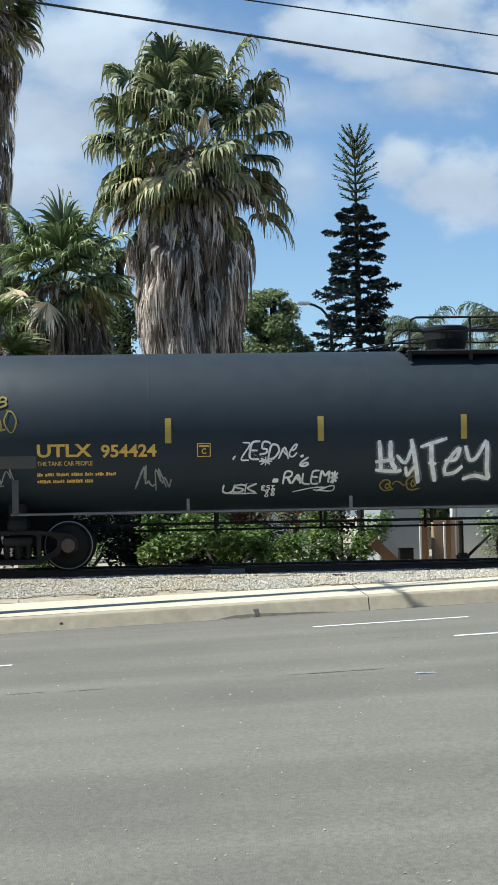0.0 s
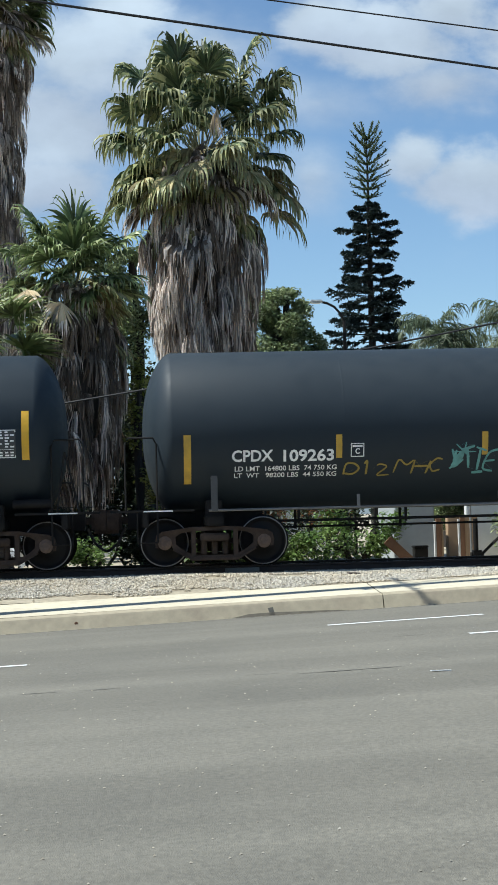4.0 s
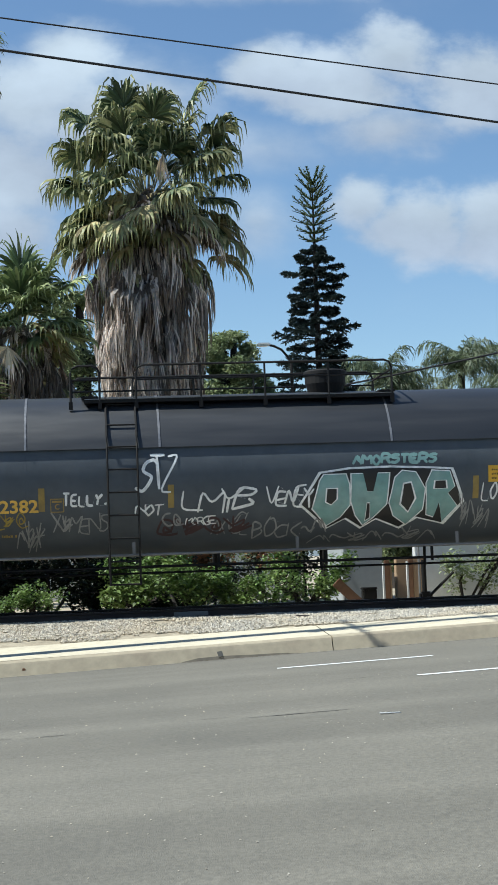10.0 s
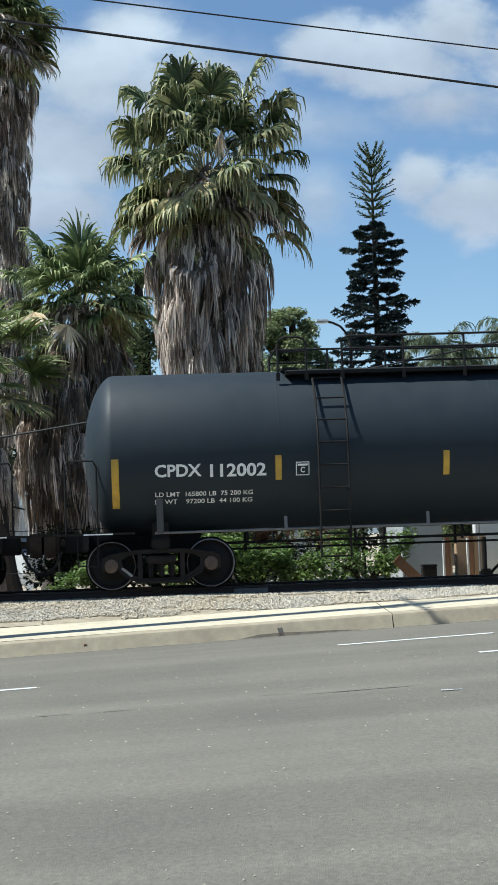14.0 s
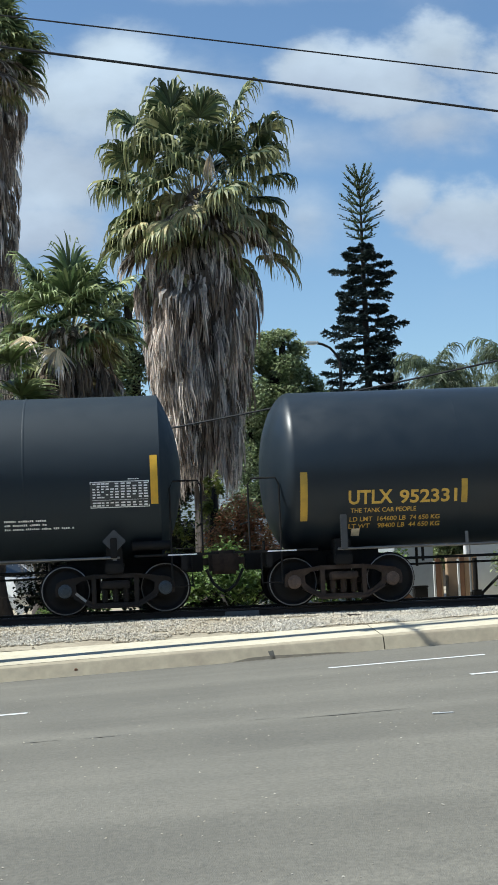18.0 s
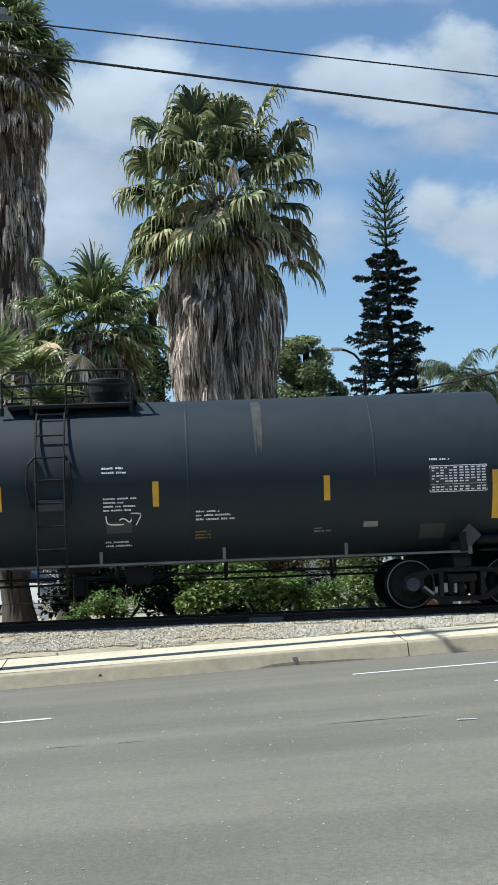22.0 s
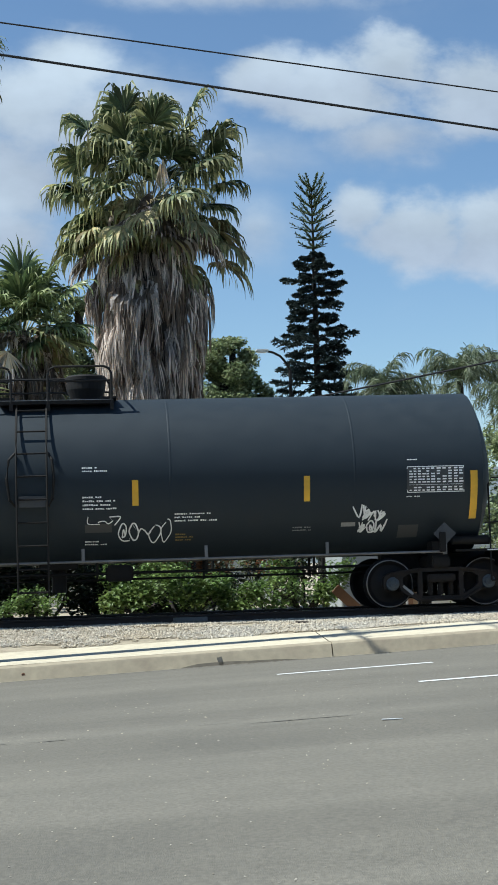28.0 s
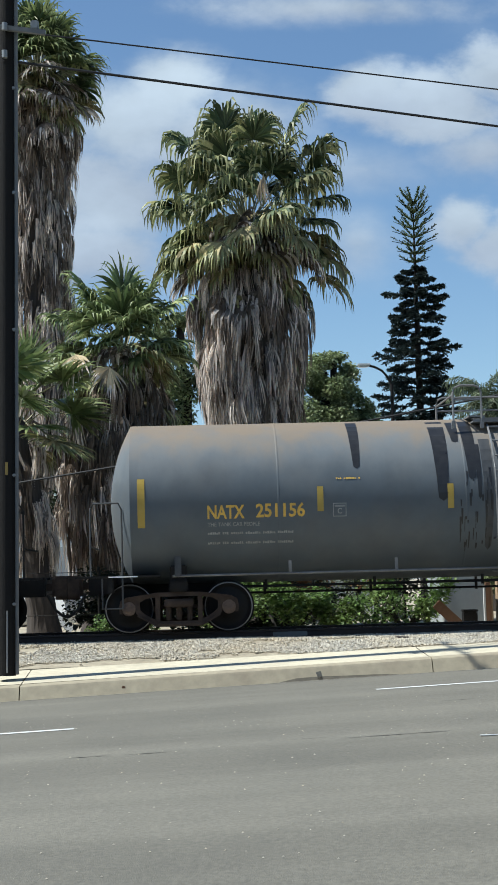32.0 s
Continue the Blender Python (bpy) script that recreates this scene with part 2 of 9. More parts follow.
M["spray_grey"] = material("thin grey spray paint", (0.24, 0.244, 0.244), 0.6, vary=0.3, scale=9)
M["spray_cream"] = material("cream spray paint", (0.656, 0.5925, 0.4655), 0.6, vary=0.25, scale=7)
M["spray_teal"] = material("teal spray paint", (0.12, 0.3, 0.29), 0.6, vary=0.3, scale=7)
M["spray_mint"] = material("mint spray paint", (0.192, 0.344, 0.32), 0.6, vary=0.2, scale=3, second=(0.288, 0.4, 0.384), second_scale=2.0, second_amount=0.6)
M["spray_green"] = material("dark green spray paint", (0.0612, 0.1856, 0.1428), 0.6, vary=0.3, scale=7)
M["spray_gold"] = material("gold spray paint", (0.28, 0.208, 0.04), 0.6, vary=0.3, scale=7)
M["spray_lilac"] = material("lilac spray paint", (0.5, 0.455, 0.58), 0.6, vary=0.3, scale=7)
M["spray_lime"] = material("lime spray paint", (0.208, 0.24, 0.072), 0.6, vary=0.3, scale=7)
M["spray_black"] = material("black spray paint", (0.012, 0.012, 0.013), 0.5, vary=0.2, scale=7)
M["placard_red"] = material("red hazard placard", (0.36, 0.056, 0.04), 0.5, vary=0.15, scale=6)
M["placard_dark"] = material("blank grey placard", (0.055, 0.057, 0.06), 0.45, vary=0.2, scale=6)
M["asphalt"] = material("worn grey asphalt", (0.157, 0.146, 0.118), 0.9, vary=0.24, scale=34, bump=0.4, bump_scale=120, second=(0.130, 0.122, 0.100), second_scale=0.35, second_amount=0.85, stretch=(0.9, 0.6, 1))
M["asphalt_dark"] = material("dark tar streak", (0.075, 0.072, 0.062), 0.85, vary=0.25, scale=20)
M["gutter"] = material("pale concrete gutter edge", (0.28, 0.26, 0.22), 0.85, vary=0.15, scale=12)
M["line"] = material("white road paint", (0.576, 0.576, 0.56), 0.7, vary=0.12, scale=25)
M["concrete"] = material("pale concrete", (0.54, 0.485, 0.36), 0.85, vary=0.12, scale=9, bump=0.15, bump_scale=90, second=(0.43, 0.385, 0.29), second_scale=0.9, second_amount=0.8)
M["kerb"] = material("stained concrete kerb", (0.32, 0.278, 0.197), 0.88, vary=0.14, scale=7, bump=0.2, bump_scale=80, second=(0.2534, 0.2121, 0.152), second_scale=1.1, second_amount=0.7)
M["kerb_dark"] = material("damp dark concrete", (0.12, 0.105, 0.08), 0.9, vary=0.25, scale=9)
M["dirt"] = material("dry dirt", (0.36, 0.315, 0.235), 0.95, vary=0.22, scale=9, bump=0.6, bump_scale=40, second=(0.28, 0.238, 0.17), second_scale=0.9, second_amount=0.8)
M["stone"] = material("ballast stone", (0.41, 0.378, 0.315), 0.9, vary=0.15, scale=20, second=(0.45, 0.375, 0.26), second_scale=0.5, second_amount=0.75, island=0.32)
M["rail"] = material("rusty rail steel", (0.03333, 0.02267, 0.01733), 0.75, vary=0.3, scale=9, second=(0.02, 0.016, 0.01333), second_scale=2, second_amount=0.7)
M["rail_top"] = material("polished rail head", (0.4, 0.39, 0.38), 0.3, metal=0.9, vary=0.1, scale=9)
M["tie"] = material("creosoted timber", (0.04667, 0.03667, 0.03), 0.9, vary=0.3, scale=9, stretch=(4, 1, 4))
M["wood"] = material("brown timber board", (0.2, 0.1067, 0.06), 0.8, vary=0.2, scale=12, stretch=(6, 1, 1))
M["pole"] = material("dark creosoted pole", (0.013, 0.0115, 0.0105), 0.85, vary=0.3, scale=10, bump=0.4, bump_scale=40, stretch=(5, 5, 0.5), spec=0.25)
M["conduit"] = material("grey conduit", (0.1333, 0.1333, 0.13), 0.5, vary=0.15, scale=6)
M["wire"] = material("black cable sheath", (0.012, 0.012, 0.013), 0.6, vary=0.1, scale=5)
M["palm_green"] = leaf_material("green fan palm leaf", (0.048, 0.075, 0.034), (0.125, 0.15, 0.062), 0.48, 0.18, 0.45)
M["palm_tip"] = leaf_material("pale drooping palm leaf tip", (0.19, 0.205, 0.088), (0.47, 0.45, 0.235), 0.5, 0.25, 0.5)
M["palm_tip_young"] = leaf_material("green drooping palm leaf tip", (0.17, 0.215, 0.085), (0.42, 0.44, 0.20), 0.5, 0.22, 0.5)
M["palm_young"] = leaf_material("young green palm leaf", (0.08, 0.118, 0.046), (0.19, 0.225, 0.09), 0.45, 0.2, 0.45)
M["palm_yellow"] = leaf_material("yellowing palm leaf", (0.36, 0.31, 0.15), (0.22, 0.165, 0.09), 0.65, 0.2, 0.5)
M["palm_dead"] = leaf_material("dry grey palm frond", (0.70, 0.62, 0.555), (0.40, 0.335, 0.29), 0.85, 0.45, 0.75)
M["palm_brown"] = leaf_material("brown dead palm frond", (0.235, 0.18, 0.14), (0.12, 0.094, 0.076), 0.9, 0.35, 0.5)
# thatch colour that carries the shade between the skirt's fronds
M["palm_thatch"] = material("dry thatch darkened for gaps", (0.06, 0.049, 0.042), 0.95, vary=0.4, scale=7, stretch=(3, 3, 0.4))
M["palm_stalk"] = material("pale leaf stalk", (0.2, 0.1933, 0.1), 0.6, vary=0.3, scale=6)
M["bark"] = material("rough palm bark", (0.05, 0.041, 0.034), 0.95, vary=0.35, scale=9, bump=0.8, bump_scale=18)
M["pine"] = leaf_material("dark pine needles", (0.032, 0.050, 0.049), (0.057, 0.078, 0.07), 0.65, 0.08, 0.45)
M["pine_top"] = leaf_material("fresh pine needles", (0.062, 0.092, 0.046), (0.13, 0.15, 0.065), 0.6, 0.2, 0.4)
M["tree"] = leaf_material("broad green leaf", (0.20, 0.25, 0.12), (0.33, 0.36, 0.20), 0.5, 0.36, 0.5)
M["shrub"] = leaf_material("bright shrub leaf", (0.11, 0.185, 0.05), (0.215, 0.27, 0.085), 0.5, 0.3, 0.5)
M["ivy"] = leaf_material("yellow green ivy leaf", (0.16, 0.192, 0.04), (0.224, 0.216, 0.056), 0.45, 0.3, 0.45)
M["orange"] = leaf_material("orange flowering leaf", (0.45, 0.235, 0.115), (0.35, 0.135, 0.072), 0.6, 0.3, 0.5)
M["queen"] = leaf_material("grey green feather leaf", (0.115, 0.148, 0.085), (0.25, 0.275, 0.165), 0.5, 0.3, 0.4)
M["plaster_white"] = material("white plaster", (0.576, 0.584, 0.576), 0.8, vary=0.08, scale=3)
M["plaster_grey"] = material("blue grey painted wall", (0.33, 0.36, 0.37), 0.7, vary=0.08, scale=3, second=(0.26, 0.28, 0.29), second_scale=1.0, second_amount=0.5)
M["plaster_tan"] = material("tan plaster", (0.3467, 0.24, 0.1467), 0.85, vary=0.1, scale=4)
M["car_white"] = material("white car paint", (0.6, 0.608, 0.616), 0.25, vary=0.05, scale=2, coat=0.5)
M["glass_dark"] = material("dark window glass", (0.03, 0.035, 0.04), 0.08, vary=0.1, scale=2)
M["rubber"] = material("black rubber", (0.02, 0.02, 0.02), 0.8, vary=0.2, scale=9)
M["mirror_shell"] = material("grey car paint", (0.03667, 0.04217, 0.0495), 0.35, vary=0.05, scale=2, coat=0.4)
M["galv"] = material("galvanised steel", (0.2333, 0.24, 0.24), 0.5, metal=0.4, vary=0.12, scale=9)
M["lamp_glass"] = material("pale lamp lens", (0.56, 0.56, 0.544), 0.3, vary=0.05, scale=4)
M["hill"] = material("hazy far hill", (0.1333, 0.16, 0.1733), 0.95, vary=0.15, scale=0.02)
M["sign_red"] = material("faded red sign", (0.22, 0.04, 0.03333), 0.6, vary=0.15, scale=5)
# near-black leaves: the shade under the palms is put into their colour
M["thicket"] = leaf_material("hedge leaf with shade in its colour", (0.01333, 0.02133, 0.009333), (0.02333, 0.03333, 0.01333), 0.55, 0.12, 0.5)
M["dry"] = leaf_material("dry brown green leaf", (0.1733, 0.1647, 0.06067), (0.26, 0.1733, 0.078), 0.65, 0.25, 0.5)
M["worn"] = material("chalky worn paint", (0.04133, 0.04267, 0.04), 0.6, vary=0.35, scale=5, stretch=(1, 1, 0.3))
M["yellow_mid"] = material("weathered yellow sheeting", (0.55, 0.34, 0.04), 0.5, vary=0.15, scale=5, second=(0.36, 0.24, 0.05), second_scale=3.0, second_amount=0.7)
M["yellow_dirty2"] = material("dull yellow sheeting", (0.45, 0.31, 0.05), 0.55, vary=0.2, scale=5, second=(0.3, 0.22, 0.06), second_scale=2.5, second_amount=0.7)
M["spray_dim"] = material("thin cream overspray", (0.1, 0.09333, 0.07667), 0.6, vary=0.3, scale=9)
M["data_ground"] = material("dark table ground", (0.05, 0.052, 0.05333), 0.6, vary=0.1, scale=9)
M["sign_print"] = material("dark sign print", (0.12, 0.08, 0.02), 0.6, vary=0.1, scale=9)
M["plate_white"] = material("white hazard number panel", (0.728, 0.728, 0.7176), 0.5, vary=0.05, scale=5)
M["pine_bark"] = material("dark pine bark", (0.02333, 0.02, 0.01733), 0.95, vary=0.3, scale=9)
M["wall_cool"] = material("grey painted wall", (0.1067, 0.12, 0.1333), 0.8, vary=0.15, scale=2)
M["smear"] = material("thin tar film", (0.0495, 0.0522, 0.0558), 0.5, vary=0.25, scale=6)
M["strap"] = material("pale galvanised strap", (0.2133, 0.2133, 0.22), 0.4, metal=0.5, vary=0.15, scale=9)
M["web"] = material("dull grey bracket steel", (0.05667, 0.058, 0.06), 0.6, vary=0.2, scale=8)
M["spray_red"] = material("dark red spray paint", (0.055, 0.03, 0.032), 0.7, vary=0.4, scale=5)
M["palm_bright"] = leaf_material("bright yellow green palm leaf", (0.085, 0.125, 0.042), (0.19, 0.225, 0.085), 0.45, 0.25, 0.5)
M["palm_cream"] = leaf_material("bleached cream dead leaf", (0.62, 0.5, 0.32), (0.45, 0.33, 0.2), 0.8, 0.2, 0.4)


def misty(mat, cover):
    """A thin mist of paint: fine specks with bare ground between them."""
    nt = mat.node_tree
    tc = nt.nodes.new("ShaderNodeTexCoord")
    n = nt.nodes.new("ShaderNodeTexNoise")
    n.inputs["Scale"].default_value, n.inputs["Detail"].default_value = 55.0, 3.0
    nt.links.new(tc.outputs["Object"], n.inputs["Vector"])
    r = nt.nodes.new("ShaderNodeMapRange")
    r.inputs["From Min"].default_value, r.inputs["From Max"].default_value = 0.35, 0.65
    r.inputs["To Min"].default_value, r.inputs["To Max"].default_value = 0.0, cover
    nt.links.new(n.outputs[0], r.inputs[0])
    nt.links.new(r.outputs[0], nt.nodes["Principled BSDF"].inputs["Alpha"])


M["mist_white"] = material("mist of white spray paint", (0.6, 0.61, 0.6), 0.7, vary=0.2, scale=9)
M["mist_cream"] = material("mist of cream spray paint", (0.55, 0.5, 0.4), 0.7, vary=0.2, scale=9)
misty(M["mist_white"], 0.34)
misty(M["mist_cream"], 0.34)


def rust_and_lit_top(mat, z0, z1, rust, pale):
    """Rust that has run down from the crown of a shell in uneven stains, and pale blotches below it that put the light
    on the upper half into the colour.
    """
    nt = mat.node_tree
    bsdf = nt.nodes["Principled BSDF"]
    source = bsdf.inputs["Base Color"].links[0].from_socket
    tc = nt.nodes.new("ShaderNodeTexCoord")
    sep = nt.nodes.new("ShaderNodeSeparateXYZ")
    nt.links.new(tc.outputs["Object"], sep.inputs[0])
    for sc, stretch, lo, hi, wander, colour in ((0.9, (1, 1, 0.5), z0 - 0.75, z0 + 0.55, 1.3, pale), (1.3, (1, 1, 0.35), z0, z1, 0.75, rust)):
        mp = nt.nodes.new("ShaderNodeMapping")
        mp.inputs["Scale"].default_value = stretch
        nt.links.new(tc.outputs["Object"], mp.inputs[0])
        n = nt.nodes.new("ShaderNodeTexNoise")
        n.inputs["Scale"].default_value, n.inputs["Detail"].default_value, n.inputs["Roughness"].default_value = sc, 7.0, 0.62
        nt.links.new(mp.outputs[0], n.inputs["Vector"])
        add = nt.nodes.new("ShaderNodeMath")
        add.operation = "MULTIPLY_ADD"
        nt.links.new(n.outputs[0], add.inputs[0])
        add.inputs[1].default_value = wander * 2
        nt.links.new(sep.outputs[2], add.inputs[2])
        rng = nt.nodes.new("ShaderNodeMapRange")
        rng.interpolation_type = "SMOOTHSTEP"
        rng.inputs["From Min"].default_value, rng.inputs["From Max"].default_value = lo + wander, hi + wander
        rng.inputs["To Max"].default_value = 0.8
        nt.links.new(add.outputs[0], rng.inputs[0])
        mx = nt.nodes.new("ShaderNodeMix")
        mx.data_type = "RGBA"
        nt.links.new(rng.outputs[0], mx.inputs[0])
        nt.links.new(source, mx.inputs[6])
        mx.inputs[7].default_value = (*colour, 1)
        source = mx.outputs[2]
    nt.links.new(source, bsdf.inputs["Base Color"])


# the second, paler tone puts light on the upper shell into the paint
rust_and_lit_top(M["tank_rust"], 3.0, 3.75, (0.225, 0.165, 0.105), (0.15, 0.165, 0.175))


def wheel_bands(mat):
    """Long faint darker lanes that traffic has worn along the road."""
    nt = mat.node_tree
    bsdf = nt.nodes["Principled BSDF"]
    source = bsdf.inputs["Base Color"].links[0].from_socket
    tc = nt.nodes.new("ShaderNodeTexCoord")
    mp = nt.nodes.new("ShaderNodeMapping")
    mp.inputs["Scale"].default_value = (0.035, 0.62, 1)
    mp.inputs["Rotation"].default_value = (0, 0, 0.03)
    nt.links.new(tc.outputs["Object"], mp.inputs[0])
    n = nt.nodes.new("ShaderNodeTexNoise")
    n.inputs["Scale"].default_value, n.inputs["Detail"].default_value, n.inputs["Roughness"].default_value = 1.0, 3.0, 0.6
    nt.links.new(mp.outputs[0], n.inputs["Vector"])
    r = nt.nodes.new("ShaderNodeMapRange")
    r.inputs["From Min"].default_value, r.inputs["From Max"].default_value = 0.36, 0.62
    r.inputs["To Min"].default_value, r.inputs["To Max"].default_value = 0.84, 1.07
    nt.links.new(n.outputs[0], r.inputs[0])
    v = nt.nodes.new("ShaderNodeVectorMath")
    v.operation = "SCALE"
    nt.links.new(source, v.inputs[0])
    nt.links.new(r.outputs[0], v.inputs["Scale"])
    nt.links.new(v.outputs[0], bsdf.inputs["Base Color"])


wheel_bands(M["asphalt"])
FAR_LINE, NEAR_LINE = 20.6, 17.9
STREAKS = [(1.4, 2.6, 14.9, 0.035), (-1.25, -0.8, 14.85, 0.03), (-0.68, -0.2, 14.78, 0.03), (0.9, 1.35, 15.1, 0.018), (2.9, 3.4, 18.2, 0.02)]


# ---------------------------------------------------------------- mesh helpers
def part(name, bm, mat, parent=None, label="", smooth=False):
    me = bpy.data.meshes.new(name)
    bm.to_mesh(me)
    bm.free()
    me.materials.append(M[mat])
    if smooth:
        me.shade_smooth()
    ob = new(name, me)
    if parent:
        ob.parent = parent
    if label:
        ob["label"] = label
    return ob


def raw(name, verts, faces, mat, parent=None, label="", smooth=False):
    me = bpy.data.meshes.new(name)
    me.from_pydata(verts, [], faces)
    me.materials.append(M[mat])
    if smooth:
        me.shade_smooth()
    ob = new(name, me)
    if parent:
        ob.parent = parent
    if label:
        ob["label"] = label
    return ob


def thing(name, label, category, group="", kind="", at=None):
    ob = new(name)
    ob.empty_display_size = 0.2
    if at:
        ob.location = at
    return tagged(ob, label, category, group, kind)


def box(bm, c, s, turn=None, bevel=0.0):
    r = bmesh.ops.create_cube(bm, size=1.0)
    vs = r["verts"]
    bmesh.ops.scale(bm, vec=s, verts=vs)
    if bevel:
        es = list({e for v in vs for e in v.link_edges})
        got = bmesh.ops.bevel(bm, geom=es, offset=bevel, segments=2, affect="EDGES")
        vs = list({v for f in got["faces"] for v in f.verts} | {v for v in vs if v.is_valid})
    if turn is not None:
        bmesh.ops.rotate(bm, cent=(0, 0, 0), matrix=turn, verts=vs)
    bmesh.ops.translate(bm, vec=c, verts=vs)
    return bm


def rod(bm, a, b, r, n=8, r2=None):
    a, b = Vector(a), Vector(b)
    d = b - a
    got = bmesh.ops.create_cone(bm, cap_ends=True, segments=n, radius1=r, radius2=r if r2 is None else r2, depth=d.length)
    bmesh.ops.transform(bm, matrix=Matrix.Translation((a + b) / 2) @ d.to_track_quat("Z", "Y").to_matrix().to_4x4(), verts=got["verts"])
    return bm


def bar(bm, a, b, w, h):
    """A square bar from a to b; w across y, h across the rest."""
    a, b = Vector(a), Vector(b)
    d = b - a
    x = d.normalized()
    y = Vector((0, 1, 0)) if abs(x.y) < 0.9 else Vector((1, 0, 0))
    z = x.cross(y).normalized()
    y = z.cross(x)
    m = Matrix((x * d.length, y * w, z * h)).transposed().to_4x4()
    m.translation = (a + b) / 2
    bmesh.ops.create_cube(bm, size=1.0, matrix=m)
    return bm


def lathe(bm, profile, n=32, axis="x", caps=True):
    """profile: (along, radius) rows turned round the axis."""
    rings = []
    for a, r in profile:
        ring = []
        for i in range(n):
            c, s = math.cos(2 * math.pi * i / n), math.sin(2 * math.pi * i / n)
            p = {"x": (a, r * c, r * s), "y": (r * c, a, r * s), "z": (r * c, r * s, a)}[axis]
            ring.append(bm.verts.new(p))
        rings.append(ring)
    for p, q in zip(rings, rings[1:]):
        for i in range(n):
            j = (i + 1) % n
            bm.faces.new((p[i], p[j], q[j], q[i]))
    if caps:
        bm.faces.new(rings[0][::-1])
        bm.faces.new(rings[-1])
    bmesh.ops.recalc_face_normals(bm, faces=bm.faces[:])
    return bm


def pipe(bm, pts, r, n=6):
    pts = [Vector(p) for p in pts]
    rings = []
    for i, p in enumerate(pts):
        d = (pts[min(i + 1, len(pts) - 1)] - pts[max(i - 1, 0)]).normalized()
        a = d.cross(Vector((0, 0, 1)) if abs(d.z) < 0.95 else Vector((1, 0, 0))).normalized()
        b = d.cross(a)
        rings.append([bm.verts.new(p + a * r * math.cos(2 * math.pi * k / n) + b * r * math.sin(2 * math.pi * k / n)) for k in range(n)])
    for p, q in zip(rings, rings[1:]):
        for k in range(n):
            bm.faces.new((p[k], p[(k + 1) % n], q[(k + 1) % n], q[k]))
    bm.faces.new(rings[0][::-1])
    bm.faces.new(rings[-1])
    bmesh.ops.recalc_face_normals(bm, faces=bm.faces[:])
    return bm


def B():
    return bmesh.new()


# ---------------------------------------------------------------- ground, road, kerb, ballast
GRADE, ROAD = 0.04, -0.13
KERB_Y, BACK_Y, TRACK_Y, RAIL_Z = 23.2, 24.95, 28.45, 0.58


def road_z(x):
    return ROAD + GRADE * max(-30, min(30, x))


def grid_sheet(name, xs, ys, zf, mat, label, category):
    verts = [(x, y, zf(x, y)) for y in ys for x in xs]
    n = len(xs)
    faces = [(j * n + i, j * n + i + 1, (j + 1) * n + i + 1, (j + 1) * n + i) for j in range(len(ys) - 1) for i in range(n - 1)]
    return tagged(raw(name, verts, faces, mat), label, category, kind="structure")


def ground_z(x, y):
    if y < KERB_Y + 0.3:
        return road_z(x) - 0.35
    if y < BACK_Y:
        return road_z(x) - 0.1
    if y < 26.9:
        return 0.215 + 0.027 * max(-30, min(30, x)) - 0.06 + (y - BACK_Y) / 1.95 * (0.35 - 0.215 - 0.02 * max(-12, min(12, x)))
    if y < 34:
        return 0.33
    return 0.25


XS = [-3000, -300, -60, -30, -20, -12, -8, -6, -4, -2, 0, 2, 4, 6, 8, 10, 12, 16, 20, 30, 60, 300, 3000]
grid_sheet("ground", XS, [-400, -60, 22.9, 23.5, 24.2, BACK_Y - 0.05, 25.4, 26.2, 26.9, 28, 30, 32, 34, 40, 60, 120, 600, 3500],
           lambda x, y: ground_z(x, y) - (0.04 if 22 < y < 26.9 else 0), "dirt", "dry bare earth beside and behind the tracks", "ground")
grid_sheet("road", XS[1:-1], [-30, -10, 0, 4, 8, 10, 12, 14, 16, 18, 20, 22, KERB_Y - 0.06], lambda x, y: road_z(x), "asphalt",
           "worn grey asphalt road with faint tyre streaks", "road")
grid_sheet("gutter", XS[2:-2], [KERB_Y - 0.075, KERB_Y + 0.02], lambda x, y: road_z(x) + 0.004, "gutter", "thin pale concrete lip along the kerb foot", "gutter")


def dash(x0, x1, y, name="lane_line"):
    vs, fs = [], []
    n = 6
    for i in range(n + 1):
        x = x0 + (x1 - x0) * i / n
        vs += [(x, y - 0.075, road_z(x) + 0.005), (x, y + 0.075, road_z(x) + 0.005)]
    fs = [(2 * i, 2 * i + 2, 2 * i + 3, 2 * i + 1) for i in range(n)]
    tagged(raw(name, vs, fs, "line"), "short white painted lane dash on the asphalt", "road marking", "lane dashes", "structure")


for k in range(-4, 5):
    dash(2.44 + 7.32 * k, 4.58 + 7.32 * k, FAR_LINE)
    dash(3.80 + 7.32 * k, 5.93 + 7.32 * k, NEAR_LINE)

# tar streaks and small marks on the road
rs = random.Random(5)


def streak(x0, x1, y, w, mat="asphalt_dark"):
    vs, fs = [], []
    n = 14
    for i in range(n + 1):
        f = i / n
        x = x0 + (x1 - x0) * f
        ww = w * (0.15 + math.sin(math.pi * f)) * rs.uniform(0.5, 1.2)
        yy = y + rs.uniform(-1, 1) * w * 0.3
        vs += [(x, yy - ww / 2, road_z(x) + 0.004), (x, yy + ww / 2, road_z(x) + 0.004)]
    fs = [(2 * i, 2 * i + 2, 2 * i + 3, 2 * i + 1) for i in range(n)]
    return tagged(raw("tar_streak", vs, fs, mat), "thin dark tar streak across the asphalt", "road stain", "road stains", "structure")


for x0, x1, y, w in STREAKS:
    streak(x0, x1, y, w)


